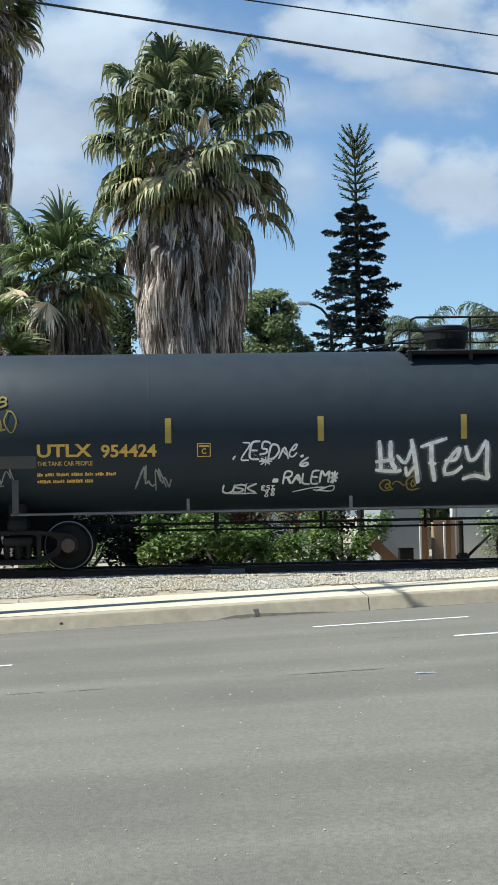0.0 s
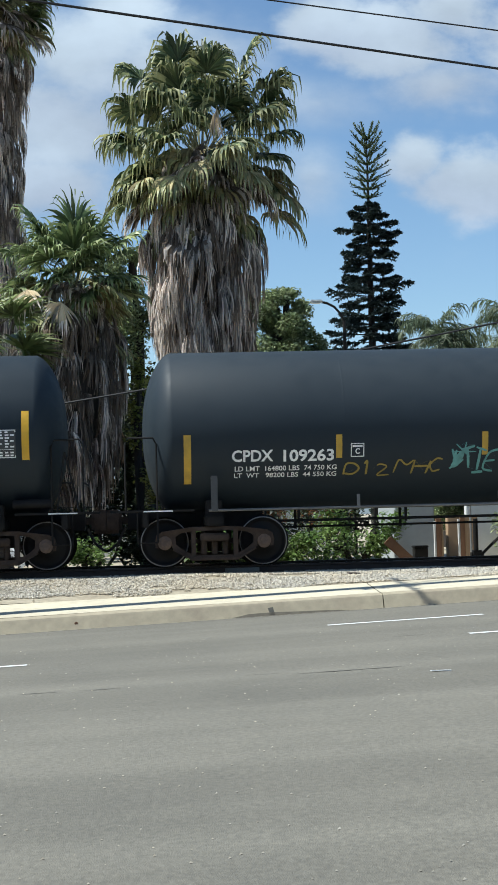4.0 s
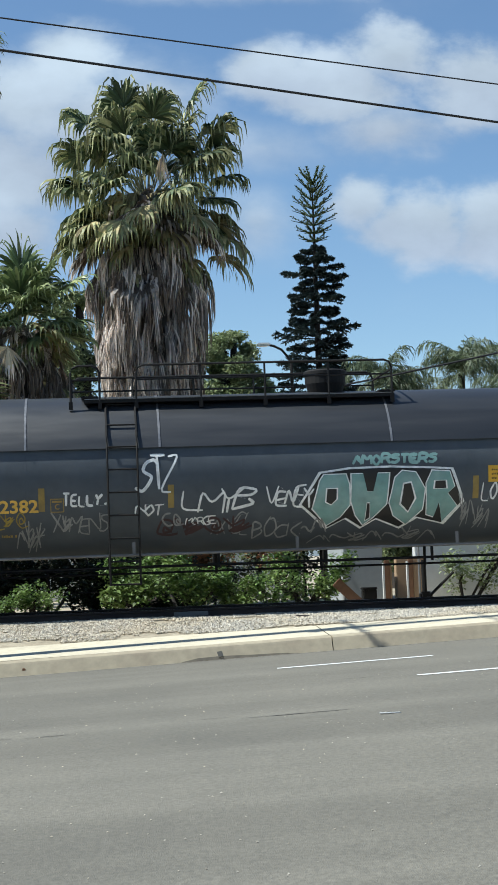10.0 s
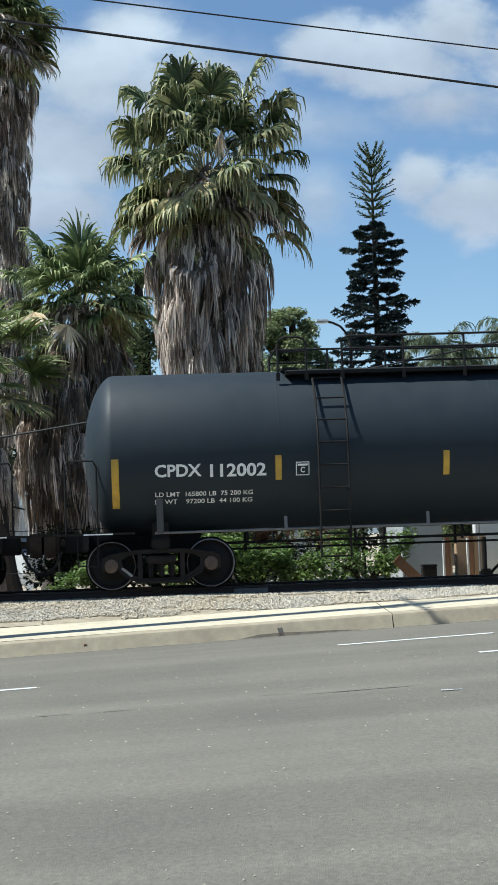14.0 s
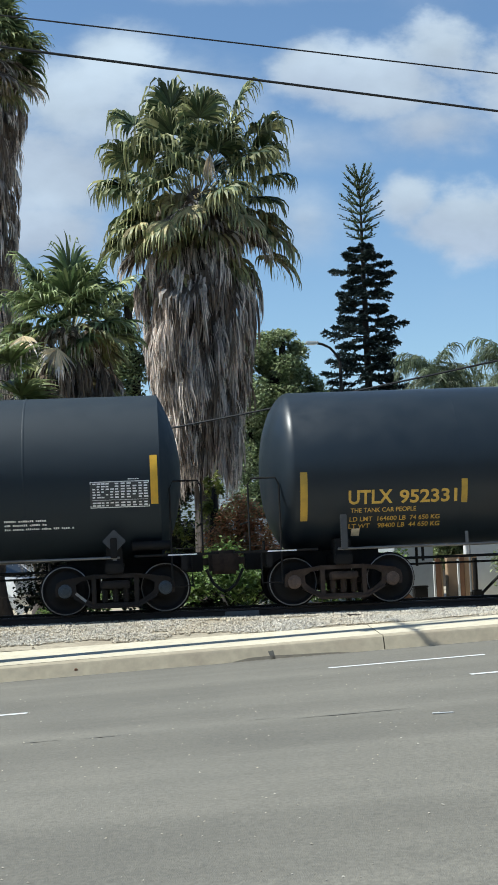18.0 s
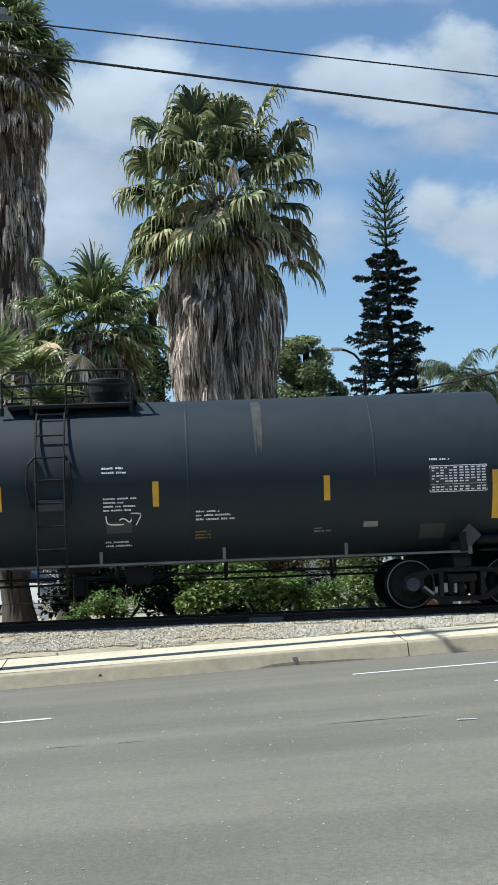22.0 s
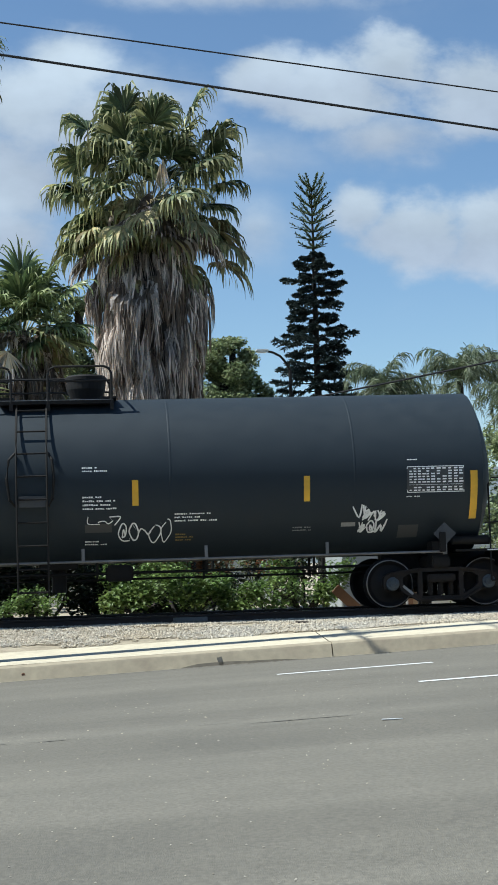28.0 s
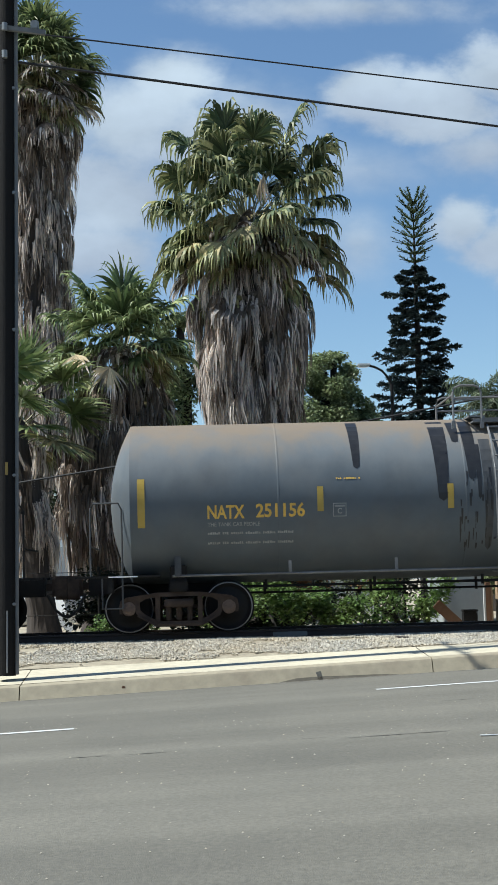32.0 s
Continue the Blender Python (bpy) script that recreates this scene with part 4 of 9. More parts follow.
def side_frame_mesh(mat):
    """Cast side frame of a three-piece truck, near side, centred between its axles at axle height."""
    bm = B()
    y, d = -1.07, 0.16
    half = [(0.0, 0.275), (0.36, 0.275), (0.56, 0.235), (0.74, 0.20), (0.95, 0.185), (1.04, 0.14), (1.065, 0.03), (1.055, -0.09), (1.005, -0.095), (1.0, 0.05), (0.975, 0.085), (0.80, 0.085), (0.775, 0.05), (0.765, -0.09), (0.715, -0.13), (0.60, -0.185), (0.47, -0.275), (0.40, -0.33), (0.0, -0.33)]
    outline = half + [(-a, b) for a, b in half[-2:0:-1]]
    hole = [(0.42, 0.19), (0.60, 0.165), (0.70, 0.10), (0.69, -0.03), (0.60, -0.11), (0.42, -0.21)]
    rings = [outline, hole, [(-a, b) for a, b in hole], [(-0.335, 0.195), (0.335, 0.195), (0.335, -0.235), (-0.335, -0.235)]]
    flat = [(a, 0, b) for r in rings for a, b in r]
    tris = geometry.tessellate_polygon([[Vector((a, b, 0)) for a, b in r] for r in rings])
    nf = len(flat)
    vv = [bm.verts.new((a, y + s * d / 2, b)) for s in (-1, 1) for a, _, b in flat]
    for t in tris:
        bm.faces.new([vv[i] for i in t])
        bm.faces.new([vv[i + nf] for i in reversed(t)])
    i0 = 0
    for r in rings:
        m = len(r)
        for k in range(m):
            i, j = i0 + k, i0 + (k + 1) % m
            bm.faces.new((vv[i], vv[j], vv[j + nf], vv[i + nf]))
        i0 += m
    bmesh.ops.recalc_face_normals(bm, faces=bm.faces[:])
    rim_edges = [e for e in bm.edges if len(e.link_faces) == 2 and abs(e.verts[0].co.y - e.verts[1].co.y) < 1e-6 and e.calc_face_angle(0) > 1.0]
    bmesh.ops.bevel(bm, geom=rim_edges, offset=0.014, segments=2, affect="EDGES", clamp_overlap=True)
    # raised flanges along the top chord and the spring seat, bearing adapters
    for s in (-1, 1):
        bar(bm, (s * 0.36, y - 0.02, 0.262), (s * 0.95, y - 0.02, 0.18), d + 0.05, 0.03)
        bar(bm, (s * 0.40, y - 0.02, -0.315), (s * 0.74, y - 0.02, -0.125), d + 0.05, 0.03)
        box(bm, (s * 0.889, y, 0.085), (0.2, d + 0.02, 0.07), bevel=0.015)
    box(bm, (0, y, -0.30), (0.86, d + 0.08, 0.06), bevel=0.015)
    me = bpy.data.meshes.new("side_frame")
    bm.to_mesh(me)
    bm.free()
    me.materials.append(M[mat])
    bm = B()
    for k in (-0.19, 0, 0.19):
        for j in range(9):
            z = -0.21 + j * 0.027
            rod(bm, (k, y, z), (k, y, z + 0.017), 0.062 if j % 2 else 0.056, 10)
        rod(bm, (k, y, -0.22), (k, y, 0.03), 0.045, 8)
    sp = bpy.data.meshes.new("coil_spring")
    bm.to_mesh(sp)
    bm.free()
    sp.materials.append(M[mat])
    bm = B()
    box(bm, (0, y - 0.05, 0.085), (0.52, 0.2, 0.14), bevel=0.02)
    box(bm, (0, y - 0.155, 0.085), (0.44, 0.03, 0.075), bevel=0.008)
    bo = bpy.data.meshes.new("bolster_end")
    bm.to_mesh(bo)
    bm.free()
    bo.materials.append(M[mat])
    return me, sp, bo


SIDE = {k: side_frame_mesh(k) for k in ("frame_rust", "frame_black")}


bm = B()
bar(bm, (-0.70, -1.156, -0.045), (-0.52, -1.156, -0.195), 0.006, 0.045)
FRAME_PRINT = bpy.data.meshes.new("frame_print")
bm.to_mesh(FRAME_PRINT)
bm.free()
FRAME_PRINT.materials.append(M["grey_paint"])


def truck_bolster(mat):
    bm = B()
    box(bm, (0, 0, 0.09), (0.4, 2.0, 0.2), bevel=0.03)
    for q in (-1, 1):
        box(bm, (q * 0.30, 0, 0.0), (0.3, 0.12, 0.08))
        box(bm, (q * 0.42, 0, -0.02), (0.07, 1.7, 0.09))
    me = bpy.data.meshes.new("truck")
    bm.to_mesh(me)
    bm.free()
    me.materials.append(M[mat])
    return me


TRUCK_BOLSTER = {k: truck_bolster(k) for k in SIDE}


def obj(name, me, parent, loc=(0, 0, 0), rot=(0, 0, 0), label=""):
    ob = new(name, me)
    ob.parent = parent
    ob.location, ob.rotation_euler = loc, rot
    if label:
        ob["label"] = label
    return ob


# ---------------------------------------------------------------- tank cars
WHEELS = []  # (car's place along the train, wheelset)
CARS = []
INFO = {}


def tank_car(spec):
    """One tank car; its origin lies on the rails under its middle. Near side is -y."""
    u0, half, truck = spec["at"], spec["half"], spec["truck"]
    R, top = spec.get("R", 1.49 if truck > 7.5 else 1.52), spec.get("top", 3.95 if truck > 7.5 else 3.995)
    zc = top - R
    paint = spec["paint"]
    sf = spec.get("frame", "frame_black")
    cap = spec.get("cap", "cap_rust")
    car = thing("tank_car", spec["label"], "tank car", "tank cars of the train", at=(u0, TRACK_Y, RAIL_Z))
    CARS.append((u0, car))
    rr = random.Random(int(abs(u0) * 10))
    # shell
    prof = []
    dish = 0.54
    if truck < 7.5:
        # shallow dished head that meets the barrel at a crease
        dish = 0.40
        ball = (R * R + dish * dish) / (2 * dish)
        for k in range(13):
            r = R * math.cos(math.pi / 2 * k / 12)
            prof.append((-half + ball - math.sqrt(ball * ball - r * r), max(r, 0.02)))
    else:
        for k in range(15):
            u = math.sin(math.pi / 2 * k / 14)
            prof.append((-half + dish * (1 - u), max(R * (1 - u ** 1.6) ** (1 / 2.2), 0.02)))
    left = [(x, r) for x, r in reversed(prof)]
    body_x = half - dish
    rows = left + [(-body_x + 2 * body_x * f, R) for f in (0.14, 0.28, 0.42, 0.58, 0.72, 0.86)] + [(-x, r) for x, r in reversed(left)]
    bm = B()
    lathe(bm, rows, 72, "x", caps=True)
    if truck < 7.5:
        for e in bm.edges:
            if all(abs(abs(v.co.x) - body_x) < 1e-4 for v in e.verts):
                e.smooth = False
    bmesh.ops.translate(bm, vec=(0, 0, zc), verts=bm.verts[:])
    shell = part("tank_shell", bm, paint, car, spec.get("shell_label", ""), smooth=True)
    # weld seams round the shell
    for x in spec.get("seams", (-0.62, -0.2, 0.25, 0.66)):
        bm = B()
        xx, bead = x * half, 0.0034 if truck < 7.5 else 0.0013
        lathe(bm, [(xx - 0.022, R + 0.0002), (xx - 0.012, R + bead), (xx + 0.012, R + bead), (xx + 0.022, R + 0.0002)], 64, "x", caps=False)
        bmesh.ops.translate(bm, vec=(0, 0, zc), verts=bm.verts[:])
        part("weld_seam", bm, spec.get("seam_mat", paint), shell, smooth=True)
    if spec.get("shield"):
        zs = spec["shield"]
        a0 = math.asin(zs / R)
        vs, fs = [], []
        n = 30
        xs = [-half + 0.36, -half + 0.44, -half + 0.54, 0, half - 0.54, half - 0.44, half - 0.36]
        rad = [R * 0.955, R + 0.02, R + 0.05, R + 0.05, R + 0.05, R + 0.02, R * 0.955]
        for x, r in zip(xs, rad):
            for k in range(n + 1):
                a = a0 + (math.pi - 2 * a0) * k / n
                vs.append((x, -r * math.cos(a), zc + r * math.sin(a)))
        m = n + 1
        fs = [(i * m + k, i * m + k + 1, (i + 1) * m + k + 1, (i + 1) * m + k) for i in range(len(xs) - 1) for k in range(n)]
        sh = raw("sun_shield", vs, fs, "shield", car, "darker overlapping steel shield over the upper half", smooth=False)
        for p in sh.data.polygons:
            p.use_smooth = True
        for x in (-0.62, -0.36, 0.10, 0.55):
            bm = B()
            vs, fs = [], []
            for k in range(n + 1):
                a = a0 + (math.pi - 2 * a0) * k / n
                for dx in (-0.02, 0.02):
                    vs.append((x * half + dx, -(R + 0.06) * math.cos(a), zc + (R + 0.06) * math.sin(a)))
            bm.free()
            raw("strap", vs, [(2 * k, 2 * k + 1, 2 * k + 3, 2 * k + 2) for k in range(n)], "strap", sh, "thin pale metal strap")
    # draft sills, bolsters, couplers, end platforms
    reach = spec["reach"]
    for s in (-1, 1):
        xt = s * truck
        bm = B()
        box(bm, (s * (reach - 1.65), 0, 0.86), (2.5, 0.36, 0.36), bevel=0.02)
        box(bm, (s * (half - 0.02), 0, 0.86), (0.12, 2.5, 0.28), bevel=0.02)
        part("draft_sill", bm, "under", car)
        bm = B()
        box(bm, (s * (reach - 0.30), 0, 0.86), (0.34, 0.12, 0.13), bevel=0.02)
        box(bm, (s * (reach - 0.12), -0.04, 0.84), (0.34, 0.3, 0.44), bevel=0.06)
        part("coupler", bm, "frame_rust", car)
        bm = B()
        pts = [(s * (reach - 0.35), -0.35, 0.72), (s * (reach - 0.22), -0.33, 0.45), (s * (reach - 0.08), -0.3, 0.33), (s * (reach - 0.0), -0.2, 0.30)]
        pipe(bm, pts, 0.028, 6)
        part("air_hose", bm, "rubber", car)
        bm = B()
        box(bm, (xt, 0, 0.82), (0.34, 2.5, 0.2), bevel=0.03)
        for side in (-1, 1):
            box(bm, (xt, side * 0.95, 1.02), (0.30, 0.4, 0.34), bevel=0.02)
        part("body_bolster", bm, "under", car)
        bm = B()
        tall = 0.62 if truck > 7.5 else 0.36
        box(bm, (xt, -1.40 if truck < 7.5 else -1.47, 0.99 + tall / 2), (0.12, 0.05, tall), bevel=0.012)
        part("bolster_web", bm, "web" if s < 0 else "under", car)
        # end platform plate and its handrails
        for side in (-1, 1):
            bm = B()
            box(bm, (s * (half - 0.15), side * 0.98, 1.01), (1.5, 0.55, 0.04), bevel=0.008)
            ep = part("end_platform", bm, "under", car)
            if side < 0:
                bm = B()
                box(bm, (s * (half - 0.15) + 0.1, -1.2585, 1.008), (0.52, 0.004, 0.022))
                part("edge_print", bm, "white_paint", ep)
        bm = B()
        x1, x2 = s * (half - 0.24), s * (half + 0.32)
        pipe(bm, [(x1, -1.22, 0.45), (x1, -1.22, 2.2), (x1 + s * 0.06, -1.22, 2.32), (x2 - s * 0.06, -1.22, 2.32), (x2, -1.22, 2.22), (x2, -1.22, 1.02)], 0.017, 8)
        pipe(bm, [(x2, -1.22, 1.55), (x2, 1.22, 1.55)], 0.017, 6)
        pipe(bm, [(x1, -1.22, 0.45), (x1 + s * 0.36, -1.22, 0.45), (x1 + s * 0.36, -1.22, 1.0)], 0.017, 6)
        part("end_handrail", bm, "under" if paint != "tank_rust" else "web", car)
        if truck > 7.5 and s > 0:
            bm = B()
            rod(bm, (half - 0.15, -1.24, 1.03), (half, -1.24, 2.1), 0.018, 8)
            rod(bm, (half + 0.25, -1.24, 1.03), (half, -1.24, 2.1), 0.018, 8)
            rod(bm, (half - 0.08, -1.24, 1.55), (half + 0.125, -1.24, 1.55), 0.014, 6)
            part("end_brace", bm, "under", car)
        if spec.get("cans", True) and s > 0:
            bm = B()
            lathe(bm, [(half - 0.95, 0.03), (half - 0.93, 0.085), (half - 0.25, 0.085), (half - 0.23, 0.03)], 16, "x")
            bmesh.ops.translate(bm, vec=(0, -1.12, 1.19), verts=bm.verts[:])
            part("air_reservoir", bm, "under", car, smooth=False)
        # the truck
        tk = obj("truck", TRUCK_BOLSTER[sf], car, (xt, 0, WHEEL_R))
        for a in (0, math.pi):
            obj("side_frame", SIDE[sf][0], tk, (0, 0, 0), (0, 0, a))
            if sf == "frame_black" and a == 0:
                obj("frame_print", FRAME_PRINT, car, (xt, 0, WHEEL_R))
            obj("coil_spring", SIDE[sf][1], tk, (0, 0, 0), (0, 0, a))
            obj("bolster_end", SIDE[sf][2], tk, (0, 0, 0), (0, 0, a))
        for q in (-1, 1):
            w = obj("wheelset", WHEELSET_MESH[cap], car, (xt + q * 0.889, 0, WHEEL_R))
            WHEELS.append((xt + q * 0.889, w, rr.uniform(0, 6.28)))
    # side pipe with its tabs, both sides
    for side in (-1, 1):
        bm = B()
        zz = 1.0
        yy = side * 1.30
        rod(bm, (-truck - 0.1, yy, zz), (truck + 0.1, yy, zz), 0.022, 8)
        part("side_pipe", bm, "pipe", car)
    b0, step = spec.get("brackets", (2.02, 2.56) if truck > 7.5 else (2.63, 2.18))
    k0 = math.ceil((-truck + 0.9 - b0) / step)
    for k in range(k0, int((truck - 0.9 - b0) // step) + 1):
        bm = B()
        bar(bm, (b0 + k * step, -1.30, 1.0), (b0 + k * step, -1.30, 1.23), 0.02, 0.055)
        part("pipe_bracket", bm, "pipe", car)
    # brake gear under the shell
    bm = B()
    rod(bm, (-truck + 1.0, -0.35, 0.78), (truck - 1.0, -0.35, 0.78), 0.025, 6)
    part("brake_pipe", bm, "under", car)
    bm = B()
    rod(bm, (-truck + 1.0, 0.3, 0.66), (truck - 1.0, 0.3, 0.66), 0.02, 6)
    part("brake_rod", bm, "under", car)
    for k in range(int(truck)):
        x = -truck + 1.6 + k * 2.0
        for y, z in ((-0.35, 0.72), (0.3, 0.62)):
            bm = B()
            bar(bm, (x, y, z), (x, y, 1.02), 0.03, 0.05)
            part("pipe_hanger", bm, "under", car)
    xv = spec.get("valve", 0.0)
    if spec.get("belly", False):
        bm = B()
        rod(bm, (xv, 0, 0.45), (xv, 0, 1.05), 0.14, 12)
        box(bm, (xv, 0, 0.95), (0.7, 0.6, 0.16), bevel=0.03)
        part("bottom_valve", bm, "under", car)
        bm = B()
        box(bm, (xv + 1.1, -0.3, 0.78), (0.5, 0.35, 0.3), bevel=0.04)
        part("brake_valve", bm, "under", car)
    # top platform, railing, housing, ladder
    p0, p1 = spec["plat"]
    bm = B()
    zt = zc + R
    for side in (-1, 1):
        box(bm, ((p0 + p1) / 2, side * 0.78, zt - 0.13), (p1 - p0, 0.34, 0.035), bevel=0.006)
        box(bm, ((p0 + p1) / 2, side * 0.95, zt - 0.115), (p1 - p0, 0.02, 0.06))
    for x in (p0 + 0.1, p1 - 0.1):
        box(bm, (x, 0, zt - 0.02), (0.3, 1.6, 0.03))
    part("platform", bm, spec.get("plat_mat", "under"), car)
    for side in (-1, 1):
        bm = B()
        box(bm, ((p0 + p1) / 2, side * 0.832, zt - 0.078), (p1 - p0 - 0.01, 0.27, 0.016), bevel=0.004)
        part("tread_plate", bm, "pipe", car, "dusty grey walkway tread")
    rail_r = 0.021
    l0, l1 = spec["ladder"]
    rm = spec.get("plat_mat", "under")
    # near side: two runs of railing with rounded ends and a way in at the ladder
    a0, a1, b0, b1 = p0 + 0.04, l0 - 0.10, l1 + 0.03, p1 - 0.04
    if a1 - a0 < 0.5:
        a0 = a1 - 0.52
    if b1 - b0 < 0.5:
        b1 = b0 + 0.52
    for y, runs in ((-0.95, ((a0, a1), (b0, b1))), (0.95, ((a0, b1),))):
        for r0, r1 in runs:
            bm_r = B()
            c = 0.13
            pts = [(r0, y, zt - 0.15), (r0, y, zt + 0.53 - c), (r0 + 0.04, y, zt + 0.49), (r0 + c, y, zt + 0.53), (r1 - c, y, zt + 0.53), (r1 - 0.04, y, zt + 0.49), (r1, y, zt + 0.53 - c), (r1, y, zt - 0.15)]
            pipe(bm_r, pts, rail_r, 8)
            rl = part("guard_rail", bm_r, rm, car)
            bm = B()
            rod(bm, (r0, y, zt + 0.27), (r1, y, zt + 0.27), rail_r * 0.85, 6)
            part("mid_rail", bm, rm, rl)
            n = int((r1 - r0) / 1.35) + 1
            for k in range(n + 1):
                x = r0 + (r1 - r0) * k / n
                bm = B()
                if 0 < k < n:
                    rod(bm, (x, y, zt - 0.12), (x, y, zt + 0.53), rail_r, 6)
                box(bm, (x, y, zt - 0.19), (0.07, 0.05, 0.14))
                part("rail_post", bm, rm, rl)
    for x in (a0, b1):
        bm = B()
        rod(bm, (x, -0.95, zt + 0.36), (x, 0.95, zt + 0.36), rail_r, 6)
        part("end_rail", bm, rm, car)
    d0, d1 = spec["dome"]
    bm = B()
    rd = (d1 - d0) / 2
    lathe(bm, [(zt - 0.12, rd * 0.8), (zt + 0.03, rd * 0.82), (zt + 0.2, rd * 0.98), (zt + 0.36, rd), (zt + 0.37, rd + 0.02), (zt + 0.43, rd + 0.02), (zt + 0.46, rd - 0.02)], 28, "z")
    bmesh.ops.translate(bm, vec=((d0 + d1) / 2, 0, 0), verts=bm.verts[:])
    dome = part("valve_housing", bm, spec.get("dome_mat", "under"), car)
    bm = B()
    box(bm, ((d0 + d1) / 2, -rd - 0.01, zt + 0.25), (0.1, 0.03, 0.12), bevel=0.01)
    part("hinge", bm, "under", dome)
    if spec.get("manway"):
        x = spec["manway"]
        bm = B()
        lathe(bm, [(zt - 0.06, 0.3), (zt + 0.1, 0.3), (zt + 0.1, 0.36), (zt + 0.16, 0.36), (zt + 0.2, 0.2)], 20, "z")
        bmesh.ops.translate(bm, vec=(x, 0, 0), verts=bm.verts[:])
        part("manway", bm, "under", car)
    l0, l1 = spec["ladder"]
    bm = B()
    lm = spec.get("lad_mat", "under")
    path = []
    for k in range(9):
        a = math.radians(68 - 68 * k / 8)
        path.append((-(R + 0.09) * math.cos(a) , zc + (R + 0.09) * math.sin(a)))
    path += [(-(R + 0.10), zc - 0.5), (-(R + 0.08), 0.98), (-(R + 0.02), 0.47)]
    for x in (l0, l1):
        pipe(bm, [(x, y, z) for y, z in path], 0.021, 6)
    rails_ob = part("ladder", bm, lm, car)
    bm = B()
    for k in range(13):
        z = 0.49 + k * spec.get("rung", 0.405)
        if z < zc:
            y = -(R + 0.1) if z > 0.98 else -(R + 0.02 + 0.06 * (z - 0.47) / 0.5)
        else:
            a = math.asin(min(1, (z - zc) / (R + 0.09)))
            y = -(R + 0.09) * math.cos(a)
            if a > math.radians(66):
                break
        bm2 = B()
        rod(bm2, (l0, y, z), (l1, y, z), 0.016, 6)
        part("rung", bm2, lm, rails_ob)
    bm.free()
    if truck < 7.5 and paint == "tank":
        # bowed guard bars beside the ladder and a small plate behind its rungs
        for x, q in ((l0 - 0.02, -0.15), (l1 + 0.02, 0.1)):
            bm = B()
            run = [(x, -(R - 0.04), zc + 0.46), (x + q * 0.7, -(R + 0.04), zc + 0.34), (x + q, -(R + 0.07), zc), (x + q * 0.7, -(R + 0.05), zc - 0.36), (x, -(R - 0.02), zc - 0.48)]
            pipe(bm, run, 0.024, 8)
            part("guard_bar", bm, lm, rails_ob)
        bm = B()
        box(bm, ((l0 + l1) / 2, -(R + 0.012), zc - 0.40), (l1 - l0 - 0.06, 0.02, 0.2), bevel=0.006)
        part("ladder_plate", bm, "web", rails_ob)
    for z in (zc + 0.05, zc - 0.8, 0.95):
        for x in (l0, l1):
            bm = B()
            y = -math.sqrt(max(R * R - (z - zc) ** 2, 0.9))
            rod(bm, (x, y + 0.02, z), (x, -(R + 0.1), z), 0.015, 6)
            part("ladder_bracket", bm, lm, rails_ob)
    # markings
    for x in spec.get("stripes", ()):
        raw("reflective_stripe", *patch(x - 0.055, x + 0.055, *spec.get("stripe_z", (-0.27, 0.2)), R, zc), spec.get("stripe_mat", "yellow"), car)
    for x, zm in spec.get("long_stripes", ()):
        raw("reflective_stripe", *patch(x - 0.065, x + 0.065, zm - 0.43, zm + 0.43, R, zc, nz=10), spec.get("stripe_mat", "yellow"), car)
    INFO[car.name] = (R, zc, spec.get("shield"), u0)
    return car


def word(c, body, x0, x1, z0, z1, mt, bold):
    R, zc, *_ = INFO[c.name]
    lettering("lettering", body, x0, x1, z0, z1, R, zc, mt, c, bold=1)


def fine_print(c, x0, x1, z0, z1, lines, mt):
    R, zc, *_ = INFO[c.name]
    small_print("small_print", x0, x1, z0, z1, lines, R, zc, mt, c, seed=int(abs(x0) * 90))


def painted(c, x0, x1, z0, z1, mt):
    R, zc, *_ = INFO[c.name]
    raw("painted_patch", *patch(x0, x1, z0, z1, R, zc, 0.004), mt, c)


def panel(c, x0, x1, z0, z1):
    R, zc, *_ = INFO[c.name]
    data_panel(x0, x1, z0, z1, R, zc, c)


def warning(c, x0, x1, z0, z1):
    R, zc, *_ = INFO[c.name]
    sg = raw("warning_sign", *patch(x0, x1, z0, z1, R, zc), "yellow", c, "yellow warning sign with small dark print")
    small_print("sign_print", x0 + 0.06, x1 - 0.06, z0 + 0.03, z1 - 0.04, 3, R + 0.004, zc, "sign_print", sg, seed=int(abs(x0) * 50))


def tag(c, body, x0, x1, z0, z1, w, mt, slant, neat=0.0):
    """Sprayed letters; neat: how wide each stands in its place, when it is drawn with care."""
    R, zc, shield, u0 = INFO[c.name]
    wild = 0.04 if neat else 0.09
    high = 0.062 if shield and z1 > shield - 0.02 else 0
    w = max(w * 1.4, 0.018)
    g = scrawl("graffiti", body, x0, x1, z0, z1, w, R + high, zc, mt, c, "hand-sprayed graffiti strokes", seed=int(abs(x0) * 37 + abs(u0)), slant=slant, lift=0.011, wild=wild, fit=neat)
    if w >= 0.05:
        for k, grow in enumerate((1.5, 2.1)):
            scrawl("overspray", body, x0, x1, z0, z1, w * grow, R + high, zc, "mist_white" if mt != "spray_cream" else "mist_cream", g, seed=int(abs(x0) * 37 + abs(u0)), slant=slant, lift=0.0062 - 0.003 * k, wild=wild, fit=neat)


